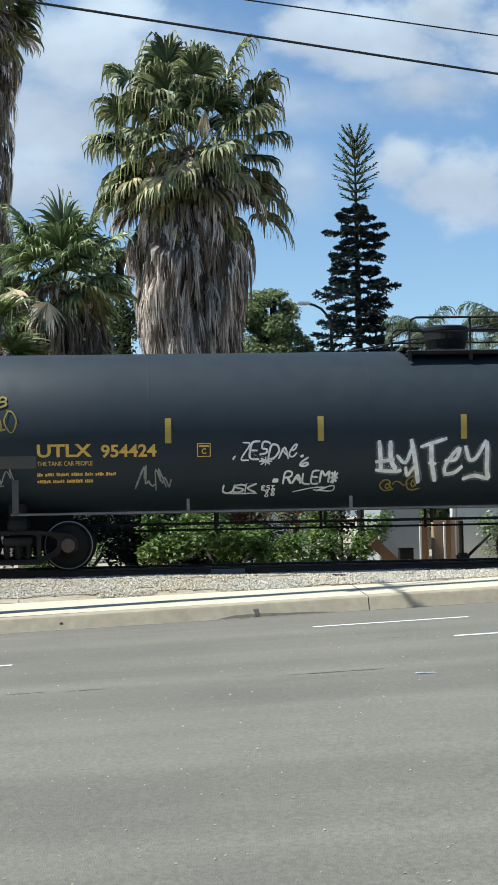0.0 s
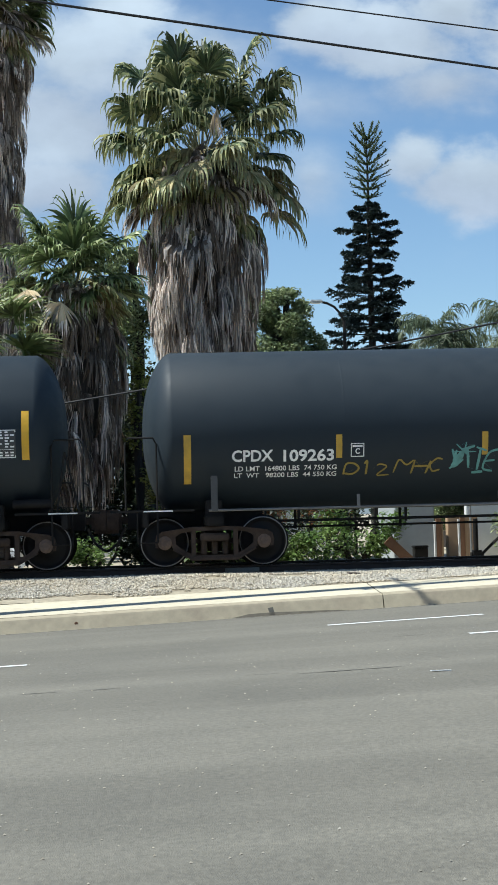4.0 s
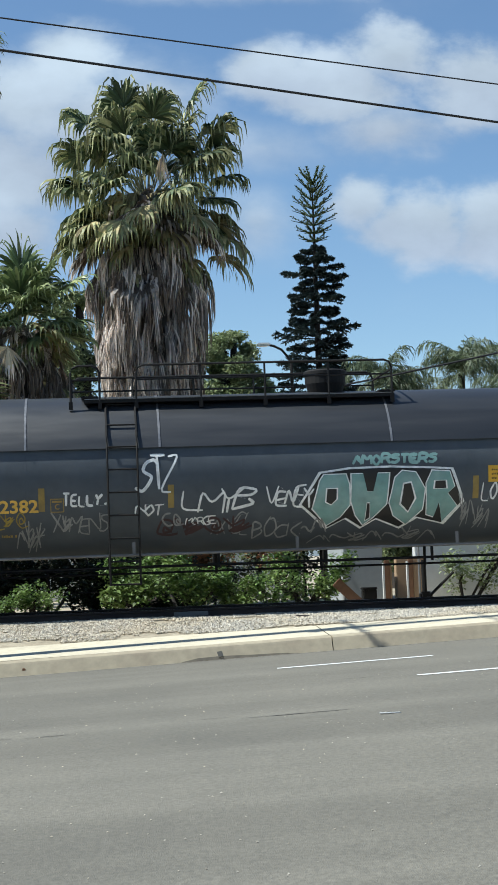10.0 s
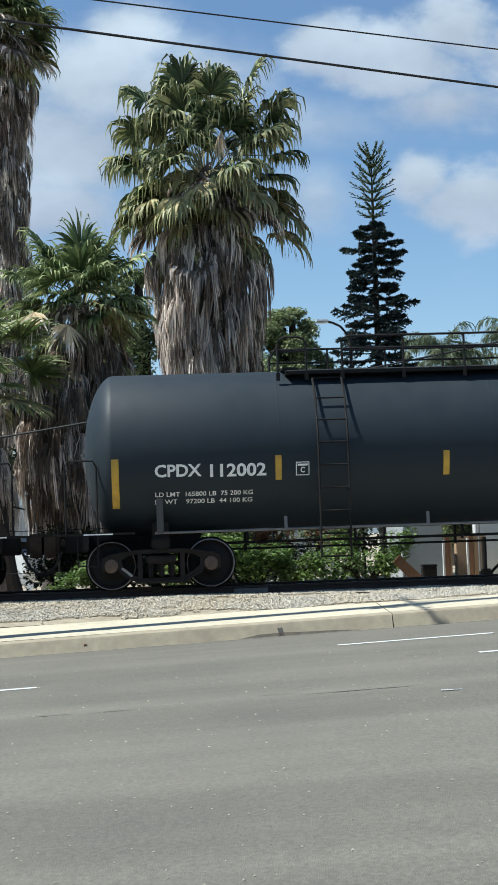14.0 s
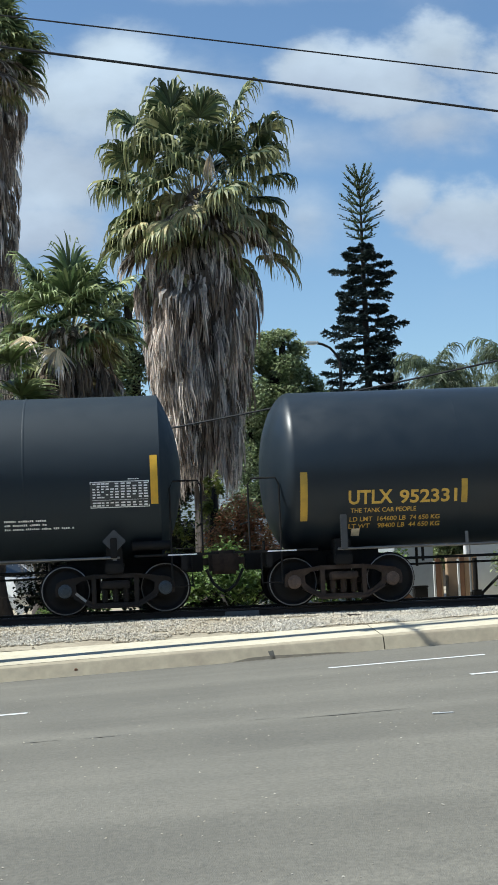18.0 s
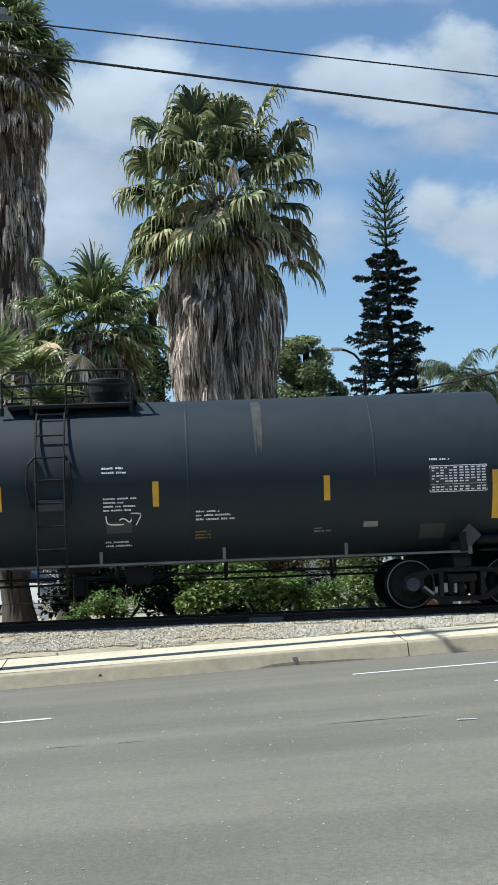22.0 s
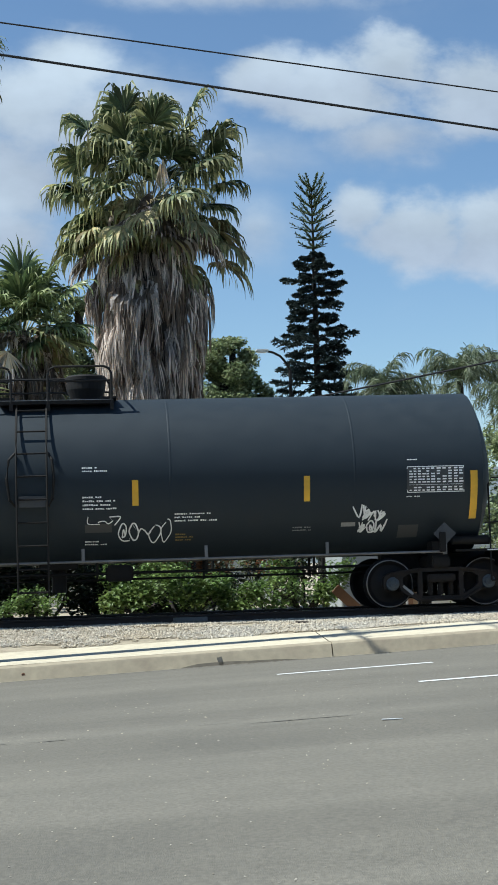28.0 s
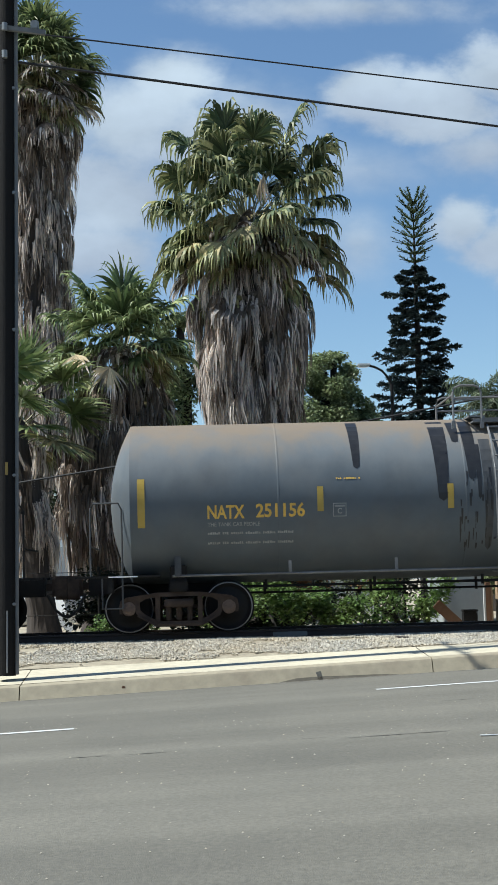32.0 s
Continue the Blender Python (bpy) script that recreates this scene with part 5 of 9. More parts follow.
def bubble(c, body, x0, x1, z0, z1, w, mt, inside, rim, slant=0.0):
    """Fat letters: broad strokes with a narrower core of another colour over them."""
    R, zc, _, u0 = INFO[c.name]
    seed = int(abs(x0) * 37 + abs(u0))
    g = scrawl("graffiti", body, x0, x1, z0, z1, w, R, zc, mt, c, "fat outlined graffiti letters", seed=seed, slant=slant, lift=0.006, wild=0.04, fit=0.6)
    scrawl("letter_core", body, x0, x1, z0, z1, w - 2 * rim, R, zc, inside, g, seed=seed, slant=slant, lift=0.013, wild=0.04, fit=0.6)


def plate(c, x, z, mt):
    R, zc, *_ = INFO[c.name]
    plate_box(c, x, z, R, zc, mt)


def placard(c, x, z, red):
    raw_placard(c, x, z, red)


def shape(name, pts, x0, x1, z0, z1, R, zc, mt, parent, lift, levels=12, label=""):
    """A filled outline, given on a unit square, laid on the tank in level strips."""
    vs, fs = [], []

    def cuts(v):
        xs = []
        for (a, b), (p, q) in zip(pts, pts[1:] + pts[:1]):
            if (b > v) != (q > v):
                xs.append(a + (v - b) / (q - b) * (p - a))
        return sorted(xs)

    lo, hi = min(p[1] for p in pts), max(p[1] for p in pts)
    marks = sorted({p[1] for p in pts} | {lo + (hi - lo) * k / levels for k in range(levels + 1)})
    for v0, v1 in zip(marks, marks[1:]):
        if v1 - v0 < 1e-4:
            continue
        e = (v1 - v0) * 1e-3
        for lo_x, hi_x in zip(zip(*[iter(cuts(v0 + e))] * 2), zip(*[iter(cuts(v1 - e))] * 2)):
            i = len(vs)
            for f, v in ((lo_x[0], v0), (lo_x[1], v0), (hi_x[1], v1), (hi_x[0], v1)):
                x, y, z = on_tank(x0 + (x1 - x0) * f, z0 + (z1 - z0) * v, R, lift)
                vs.append((x, y, z + zc))
            fs.append((i, i + 1, i + 2, i + 3))
    ob = raw(name, vs, fs, mt, parent, label)
    bm = bmesh.new()
    bm.from_mesh(ob.data)
    bmesh.ops.remove_doubles(bm, verts=bm.verts[:], dist=0.004)
    bm.to_mesh(ob.data)
    bm.free()
    return ob


def head_patch(c, half, dish, spans, z0, z1, mt, lift=0.0, label="white painted block on the tank's end"):
    """Paint on the rounded left head of a tank: strips between two depths of the head."""
    R, zc, *_ = INFO[c.name]
    vs, fs = [], []
    rows = len(spans)
    m = 7
    for j, (u0, u1) in enumerate(spans):
        z = z0 + (z1 - z0) * j / (rows - 1)
        for i in range(m):
            u = u0 + (u1 - u0) * i / (m - 1)
            r = (R + 0.008 + lift) * (1 - u ** 1.6) ** (1 / 2.2)
            vs.append((-half + dish * (1 - u) - 0.006 - lift, -math.sqrt(max(r * r - z * z, 0)), zc + z))
    fs = [(j * m + i, j * m + i + 1, (j + 1) * m + i + 1, (j + 1) * m + i) for j in range(rows - 1) for i in range(m - 1)]
    raw("head_paint", vs, fs, mt, c, label)


def mural(c, x0, x1, z0, z1):
    """Four blocky mint letters on a black ground with a white rim."""
    R, zc, *_ = INFO[c.name]
    rim = [(0.0, 0.42), (0.12, 0.93), (0.30, 0.99), (0.55, 1.0), (0.78, 0.97), (0.93, 0.94), (1.0, 0.40), (0.89, 0.05), (0.72, 0.16), (0.62, 0.0), (0.47, 0.16), (0.38, 0.02), (0.28, 0.18), (0.17, 0.03)]
    m = shape("graffiti_piece", rim, x0, x1, z0, z1, R, zc, "spray_white", c, 0.005, label="large mint and black spray-painted letters")
    shape("ground", [(0.5 + (a - 0.5) * 0.965, 0.53 + (b - 0.53) * 0.93) for a, b in rim], x0, x1, z0, z1, R, zc, "spray_black", m, 0.008)
    letters = [
        ([(0.085, 0.36), (0.125, 0.78), (0.15, 0.88), (0.28, 0.88), (0.30, 0.72), (0.305, 0.40), (0.25, 0.22), (0.175, 0.10)], [(0.165, 0.46), (0.17, 0.66), (0.225, 0.66), (0.225, 0.5), (0.195, 0.42)]),
        ([(0.315, 0.88), (0.385, 0.88), (0.41, 0.60), (0.445, 0.60), (0.47, 0.88), (0.54, 0.88), (0.525, 0.40), (0.45, 0.20), (0.395, 0.09), (0.345, 0.24), (0.315, 0.45)], [(0.405, 0.16), (0.41, 0.42), (0.425, 0.42), (0.43, 0.2)]),
        ([(0.545, 0.42), (0.575, 0.80), (0.62, 0.91), (0.70, 0.88), (0.755, 0.62), (0.745, 0.30), (0.655, 0.08), (0.575, 0.22)], [(0.615, 0.40), (0.63, 0.70), (0.67, 0.72), (0.695, 0.48), (0.66, 0.28)]),
        ([(0.775, 0.22), (0.765, 0.70), (0.80, 0.90), (0.905, 0.88), (0.935, 0.64), (0.895, 0.54), (0.955, 0.34), (0.875, 0.10), (0.845, 0.40), (0.82, 0.18)], [(0.815, 0.62), (0.82, 0.74), (0.88, 0.74), (0.885, 0.62)]),
    ]
    for pts, hole in letters:
        cx, cy = sum(q[0] for q in pts) / len(pts), sum(q[1] for q in pts) / len(pts)
        shape("letter_edge", [(cx + (a - cx) * 1.07, cy + (b - cy) * 1.045) for a, b in pts], x0, x1, z0, z1, R, zc, "spray_white", m, 0.010)
        shape("letter", pts, x0, x1, z0, z1, R, zc, "spray_mint", m, 0.0125)
        hx, hy = sum(q[0] for q in hole) / len(hole), sum(q[1] for q in hole) / len(hole)
        shape("counter_edge", [(hx + (a - hx) * 1.3, hy + (b - hy) * 1.12) for a, b in hole], x0, x1, z0, z1, R, zc, "spray_white", m, 0.0145)
        shape("counter", hole, x0, x1, z0, z1, R, zc, "spray_black", m, 0.0165)


def chalk(c, x, w):
    """A pale worn band of paint down from the top of the tank."""
    R, zc, *_ = INFO[c.name]
    rr = random.Random(int(x * 10))
    run = [(0.0, 1.0), (0.08, 0.45), (0.25, 0.06), (0.5, 0.0), (0.75, 0.06), (0.92, 0.5), (1.0, 1.0)]
    for k in range(9):
        a = x + (rr.uniform(-0.5, 0.5) + rr.uniform(-0.5, 0.5)) * w * 0.5
        b = w * rr.uniform(0.12, 0.4)
        shape("worn_streak", run, a - b / 2, a + b / 2, rr.uniform(0.3, 1.1), 1.40, R, zc, "worn", c, 0.0012 + 0.0003 * k, label="pale chalky streak of worn paint")


def weathering(c):
    """Tar runs below the hatch and thin smears by the ladder."""
    R, zc, *_ = INFO[c.name]
    rr = random.Random(4)
    run = [(0.0, 1.0), (0.1, 0.45), (0.22, 0.04), (0.5, 0.0), (0.78, 0.04), (0.92, 0.5), (1.0, 1.0)]
    for x, w, z0, z1, mt in ((-2.02, 0.30, -0.12, 1.38, "drip"), (-1.72, 0.2, 0.95, 1.36, "drip"), (-1.48, 0.24, 0.25, 1.38, "drip"), (-1.36, 0.1, -0.1, 0.9, "drip"), (-0.82, 0.18, 0.1, 1.1, "drip"), (-0.27, 0.12, -1.3, 1.1, "drip"), (2.15, 0.2, 1.15, 1.4, "drip"), (-3.55, 0.2, 0.5, 1.4, "drip")):
        shape("tar_run", run, x - w / 2, x + w / 2, z0, z1, R, zc, mt, c, 0.006, 10, "black tar run down the shell")
    for k in range(70):
        x = rr.uniform(-1.75, -1.12) if k < 40 else rr.uniform(-0.3, 0.75)
        z = rr.uniform(-1.1, 0.3)
        h = rr.uniform(0.05, 0.3)
        w = rr.uniform(0.012, 0.045)
        shape("tar_spot", run, x, x + w, z, z + h, R, zc, "drip", c, 0.0066, 4)
    # broad thin smears either side of the ladder
    for x, w, z0, z1 in ((-1.2, 0.2, -1.0, 1.0), (-0.47, 0.17, -1.3, 1.3), (0.05, 0.3, -1.25, 0.1)):
        shape("tar_smear", run, x - w / 2, x + w / 2, z0, z1, R, zc, "smear", c, 0.0045, 10)
    for k in range(22):
        x, z, h = rr.uniform(-0.35, 0.75), rr.uniform(-1.25, 0.4), rr.uniform(0.2, 0.8)
        w = rr.uniform(0.01, 0.035)
        shape("tar_streak", run, x, x + w, z, min(z + h, 1.2), R, zc, "smear", c, 0.0055, 5)


def raw_placard(car, x, z, kind):
    bm = B()
    bar(bm, (x, -1.36, 0.95), (x, -1.36, z), 0.02, 0.07)
    part("placard_post", bm, "pipe", car)
    bm = B()
    box(bm, (0, 0, 0), (0.30, 0.02, 0.30), bevel=0.012)
    bmesh.ops.rotate(bm, cent=(0, 0, 0), matrix=Matrix.Rotation(math.pi / 4, 3, "Y"), verts=bm.verts[:])
    bmesh.ops.translate(bm, vec=(x, -1.38, z), verts=bm.verts[:])
    pl = part("placard", bm, "placard_red" if kind else "placard_dark", car, "red diamond hazard placard" if kind else "blank dark diamond placard holder")
    if kind:
        bm = B()
        box(bm, (x, -1.396, z), (0.25, 0.004, 0.10))
        part("number_panel", bm, "plate_white", pl)
        vs, fs = text_shape("1075")
        raw("placard_number", [(x - 0.1 + 0.2 * a, -1.4, z - 0.035 + 0.07 * b) for a, b in vs], fs, "spray_black", pl)
        bm = B()
        rod(bm, (x, -1.392, z + 0.115), (x, -1.398, z + 0.115), 0.03, 8)
        part("flame_mark", bm, "plate_white", pl)
    return pl


def plate_box(car, x, z, R, zc, mt):
    vs, fs = [], []
    for a, b, c, d in ((-0.12, 0.12, 0.105, 0.12), (-0.12, 0.12, -0.12, -0.105), (-0.12, -0.105, -0.105, 0.105), (0.105, 0.12, -0.105, 0.105), (-0.09, 0.09, 0.05, 0.085)):
        v, f = patch(x + a, x + b, z + c, z + d, R, zc, 0.006, 1, 1)
        fs += [tuple(i + len(vs) for i in q) for q in f]
        vs += v
    raw("plate_frame", vs, fs, mt, car)
    lettering("lettering", "C", x - 0.04, x + 0.04, z - 0.07, z + 0.03, R, zc, mt, car)


c = tank_car(dict(at=6.25, brackets=(-2.3, 2.92), half=9.5, truck=8.25, reach=10.2, paint="tank", frame="frame_black", plat=(-1.14, 5.35), dome=(-0.65, 0.20), ladder=(4.65, 5.20), stripes=(-5.56, -2.84, -0.25, 2.75, 5.75), long_stripes=((-8.64, -0.04), (8.65, -0.04),), stripe_z=(-0.245, 0.195), stripe_mat="yellow_dirty2", label="black pressure tank car with yellow lettering and white graffiti"))
word(c, "UTLX", -7.87, -6.91, -0.461, -0.234, "yellow_paint", 2)
word(c, "954424", -6.75, -5.77, -0.479, -0.252, "yellow_paint", 2)
word(c, "THE TANK CAR PEOPLE", -7.87, -6.90, -0.608, -0.530, "yellow_paint", 1)
fine_print(c, -7.88, -6.23, -0.939, -0.702, 2, "yellow_paint")
plate(c, -4.93, -0.371, "yellow_paint")
tag(c, ".ZEsDAe.", -4.44, -3.07, -0.540, -0.230, 0.022, "spray_white", 0.15, 1.05)
tag(c, "*", -3.95, -3.72, -0.68, -0.50, 0.018, "spray_white", 0.0, 1.0)
tag(c, "6", -3.21, -3.06, -0.688, -0.529, 0.022, "spray_white", 0.0)
tag(c, "USK", -4.59, -3.97, -1.13, -0.955, 0.019, "spray_white", 0.1, 0.95)
tag(c, "-", -4.52, -3.90, -1.20, -1.10, 0.014, "spray_white", 0.0, 1.0)
tag(c, "EST", -3.89, -3.64, -1.09, -1.00, 0.014, "spray_white", 0.0, 0.8)
tag(c, "88", -3.84, -3.62, -1.20, -1.09, 0.014, "spray_white", 0.0, 0.8)
tag(c, "=", -3.72, -3.56, -0.98, -0.84, 0.024, "spray_white", 0.1, 0.9)
tag(c, "RALEM*", -3.50, -2.50, -0.99, -0.77, 0.024, "spray_white", 0.1, 0.9)
tag(c, "a", -3.34, -2.58, -1.15, -1.00, 0.016, "spray_white", 0.0, 1.0)
tag(c, "^~^~", -6.09, -5.52, -1.099, -0.624, 0.02, "spray_grey", 0.0)
tag(c, "hutey", -1.83, 0.16, -0.99, -0.25, 0.042, "spray_white", 0.0, 1.12)
tag(c, "@~@", -1.73, -1.02, -1.137, -0.896, 0.014, "spray_gold", 0.0)
tag(c, "MDB", -8.92, -8.34, 0.405, 0.619, 0.022, "spray_gold", 0.1, 0.85)
tag(c, "S@O", -8.90, -8.20, -0.010, 0.320, 0.02, "spray_gold", 0.0)
tag(c, "~@^", -8.89, -8.30, -0.942, -0.667, 0.014, "spray_grey", 0.0)
painted(c, -8.64, -7.89, -0.646, -0.430, "data_ground")

c = tank_car(dict(at=-14.145, half=9.5, truck=8.25, reach=10.2, paint="tank", frame="frame_rust", plat=(-1.13, 5.42), dome=(-0.37, 0.43), ladder=(4.46, 4.99), stripes=(-6.00, -3.36, -0.30, 2.38, 5.23), long_stripes=((-8.71, -0.55), (8.68, -0.55),), stripe_z=(-0.575, -0.165), stripe_mat="yellow_mid", label="black gas tank car with white stencils and graffiti"))
word(c, "LIQUEFIED", 5.87, 6.49, 0.205, 0.322, "white_paint", 2)
word(c, "PETROLEUM GAS", 5.70, 6.65, 0.048, 0.164, "white_paint", 2)
word(c, "NON-ODORIZED", 5.74, 6.63, -0.099, 0.015, "white_paint", 2)
word(c, "CPDX", -7.92, -7.18, -0.610, -0.403, "white_paint", 2)
word(c, "109263", -7.00, -6.09, -0.624, -0.408, "white_paint", 2)
word(c, "LD LMT  164800 LBS  74 750 KG", -7.87, -6.04, -0.775, -0.687, "white_paint", 1)
word(c, "LT  WT   98200 LBS  44 550 KG", -7.88, -6.04, -0.888, -0.807, "white_paint", 1)
plate(c, -5.67, -0.443, "white_paint")
panel(c, 7.37, 8.41, -0.493, -0.002)
warning(c, 3.45, 4.20, -0.724, -0.451)
fine_print(c, 0.84, 1.19, 0.288, 0.469, 3, "white_paint")
fine_print(c, 7.28, 8.22, 0.042, 0.426, 3, "grey_paint")
tag(c, "BOWSER", 4.94, 6.04, -0.931, -0.470, 0.026, "spray_gold", 0.1)
tag(c, "@", 5.90, 6.35, -1.104, -0.682, 0.018, "spray_gold", 0.0)
tag(c, "OWLKES", 2.48, 3.39, -0.749, -0.517, 0.018, "spray_green", 0.1)
tag(c, "24", 3.33, 3.64, -0.895, -0.734, 0.018, "spray_green", 0.1)
tag(c, "sOver", -1.83, -0.28, -0.80, -0.34, 0.036, "spray_white", 0.15, 0.95)
tag(c, "=", -1.54, -0.96, -0.90, -0.78, 0.02, "spray_white", 0.0)
tag(c, "sOver", 0.33, 1.63, -0.85, -0.43, 0.03, "spray_dim", 0.2, 0.95)
tag(c, "PFK", -3.04, -2.49, -0.625, -0.401, 0.026, "spray_white", 0.1)
tag(c, "#TIE", -3.98, -3.14, -0.864, -0.449, 0.026, "spray_teal", 0.1)
tag(c, "*", -3.89, -3.56, -0.621, -0.366, 0.014, "spray_teal", 0.0)
tag(c, "NEMON", -2.81, -2.08, -0.855, -0.695, 0.014, "spray_grey", 0.0)
tag(c, "D12", -5.89, -5.07, -0.881, -0.640, 0.02, "spray_gold", 0.1)
tag(c, "MHC", -4.93, -4.10, -0.870, -0.629, 0.02, "spray_gold", 0.1)
placard(c, 8.46, 1.23, True)

c = tank_car(dict(at=-34.53, half=9.5, truck=8.25, reach=10.2, paint="tank", frame="frame_rust", plat=(-1.02, 5.43), dome=(-0.47, 0.53), ladder=(4.45, 5.03), stripes=(-5.19, -1.88, 1.11, 3.32, 5.91), long_stripes=((-8.84, -0.06), (8.83, -0.06),), stripe_z=(-0.505, -0.065), stripe_mat="yellow", label="black gas tank car with teal and white graffiti"))
painted(c, 6.21, 7.43, -0.686, -0.044, "spray_black")
word(c, "LIQUEFIED", 6.49, 7.11, -0.265, -0.150, "white_paint", 2)
word(c, "PETROLEUM GAS", 6.33, 7.30, -0.403, -0.289, "white_paint", 2)
word(c, "NON-ODORIZED", 6.35, 7.26, -0.540, -0.435, "white_paint", 2)
warning(c, 3.50, 4.25, -0.523, -0.216)
panel(c, 7.62, 8.66, -0.449, 0.042)
tag(c, "OOOOO", 3.26, 4.58, -0.886, -0.588, 0.022, "spray_grey", 0.0)
tag(c, "OO@O", 3.47, 4.40, -1.209, -0.862, 0.022, "spray_grey", 0.0)
tag(c, "AHZ.V2NT.", 0.23, 1.95, -1.03, -0.80, 0.022, "spray_teal", 0.1, 0.85)
word(c, "CPDX", -8.51, -7.72, -0.200, 0.017, "white_paint", 2)
word(c, "110062", -7.48, -6.56, -0.226, -0.009, "white_paint", 2)
word(c, "LD LMT    165800 LB  75200 KG", -8.20, -6.26, -0.495, -0.395, "white_paint", 1)
word(c, "LT WT      97200 LB  44100 KG", -8.20, -6.26, -0.619, -0.528, "white_paint", 1)
bubble(c, "AHS", -8.88, -8.32, -1.127, -0.869, 0.075, "spray_mint", "spray_black", 0.022, 0.1)
tag(c, "~^~", -8.73, -8.27, -0.703, -0.464, 0.012, "spray_grey", 0.0)
bubble(c, "DARK", -7.21, -5.56, -1.230, -0.868, 0.135, "spray_green", "spray_black", 0.026)
tag(c, "MIAU.", -5.26, -4.67, -1.159, -0.998, 0.018, "spray_white", 0.0)
tag(c, "SOER", -4.62, -4.14, -1.213, -1.044, 0.018, "spray_white", 0.0)
tag(c, ".VILM.", -3.91, -3.16, -1.161, -0.967, 0.016, "spray_teal", 0.1)
tag(c, "VERTZ", -3.58, -3.07, -0.827, -0.667, 0.012, "spray_grey", 0.1)
tag(c, ".XIUM.", -2.24, -1.45, -1.169, -0.966, 0.018, "spray_teal", 0.1)
tag(c, "VI2NT.", -1.40, -0.21, -1.02, -0.85, 0.022, "spray_teal", 0.1, 0.85)
tag(c, ".xERK.", -1.41, 0.58, -0.60, -0.22, 0.042, "spray_cream", 0.05, 0.85)

c = tank_car(dict(at=-54.6, brackets=(2.06, 2.92), half=9.1, truck=7.8, reach=9.87, paint="tank_grey", frame="frame_black", plat=(-4.59, 1.09), dome=(-0.43, 0.35), ladder=(-4.21, -3.68), shield=0.42, R=1.445, top=3.905, stripes=(-5.38, -3.10, 2.43, 5.17), long_stripes=((-8.38, -0.40), (8.47, -0.32),), stripe_z=(-0.64, -0.235), stripe_mat="yellow_dirty", label="grey tank car with a dark upper shield, covered in graffiti"))
painted(c, 5.59, 6.89, -0.478, -0.041, "spray_black")
word(c, "DOT-SP 20820", 7.17, 8.21, 0.166, 0.290, "white_paint", 3)
fine_print(c, 7.19, 7.60, 0.017, 0.149, 2, "yellow_paint")
word(c, "LIQUEFIED", 6.05, 6.67, -0.159, -0.045, "white_paint", 2)
word(c, "PETROLEUM GAS", 5.88, 6.85, -0.305, -0.183, "white_paint", 2)
word(c, "NON-ODORIZED", 5.92, 6.81, -0.458, -0.337, "white_paint", 2)
panel(c, 7.17, 8.21, -0.503, -0.016)
plate(c, 7.11, -0.680, "white_paint")
warning(c, 2.66, 3.40, -0.356, -0.059)
tag(c, "@@V@", 5.95, 6.69, -0.754, -0.513, 0.018, "spray_grey", 0.0)
tag(c, "LOVEKEYS", 2.54, 3.74, -0.66, -0.39, 0.018, "spray_white", 0.1, 0.9)
painted(c, 3.77, 4.55, -0.644, -0.404, "spray_black")
tag(c, "OESLEX", 3.81, 4.53, -0.629, -0.437, 0.022, "spray_white", 0.1)
tag(c, "c", 4.62, 5.56, -0.93, -0.33, 0.022, "spray_white", 0.0, 1.0)
tag(c, "YR", 5.54, 5.99, -0.931, -0.666, 0.018, "spray_grey", 0.0)
tag(c, "@", 2.89, 3.48, -1.299, -0.777, 0.018, "spray_grey", 0.0)
tag(c, "@8@", 2.90, 3.46, -1.218, -0.776, 0.014, "spray_white", 0.0)
tag(c, "#^#^", 2.15, 2.75, -1.155, -0.676, 0.012, "spray_grey", 0.0)
placard(c, 7.91, 1.32, True)
word(c, "UTLX", -7.40, -6.52, -0.628, -0.428, "yellow_paint", 2)
word(c, "952382", -6.46, -5.44, -0.660, -0.427, "yellow_paint", 2)
fine_print(c, -7.38, -6.48, -0.782, -0.725, 1, "yellow_dirty")
fine_print(c, -7.38, -5.82, -1.098, -0.912, 2, "yellow_dirty")
plate(c, -5.11, -0.541, "yellow_dirty")
tag(c, "TELLY.", -5.02, -4.18, -0.557, -0.355, 0.026, "spray_white", 0.1, 0.8)
tag(c, "NOT", -3.72, -3.25, -0.754, -0.567, 0.02, "spray_white", 0.1)
tag(c, "C@", -3.26, -2.90, -0.970, -0.741, 0.018, "spray_grey", 0.0)
tag(c, "MORGE", -2.83, -2.31, -0.953, -0.806, 0.014, "spray_white", 0.0)
tag(c, "ANGL", -2.33, -1.63, -1.153, -0.759, 0.014, "spray_grey", 0.2)
tag(c, "BOCK~^", -1.63, -0.31, -1.202, -0.913, 0.018, "spray_grey", 0.1)
tag(c, "LMYB", -2.89, -1.56, -0.736, -0.344, 0.028, "spray_white", 0.1)
tag(c, "VENEY", -1.37, -0.54, -0.693, -0.381, 0.022, "spray_white", 0.1)
tag(c, "STZ", -3.62, -3.02, -0.40, 0.20, 0.030, "spray_white", 0.1)
tag(c, "@#@#", -3.4, -1.7, -1.12, -0.80, 0.026, "spray_red", 0.0)
tag(c, "#@#@", 6.0, 7.9, -1.12, -0.86, 0.026, "spray_red", 0.0)
tag(c, "YBZ", -8.25, -7.54, -0.774, -0.232, 0.03, "spray_white", 0.1)
tag(c, "87", -8.68, -8.51, -0.513, 0.192, 0.028, "spray_white", 0.0)
tag(c, "X#MENS", -5.21, -4.20, -1.039, -0.723, 0.018, "spray_grey", 0.1)
tag(c, "@#@", -6.36, -5.62, -0.924, -0.683, 0.014, "spray_gold", 0.0)
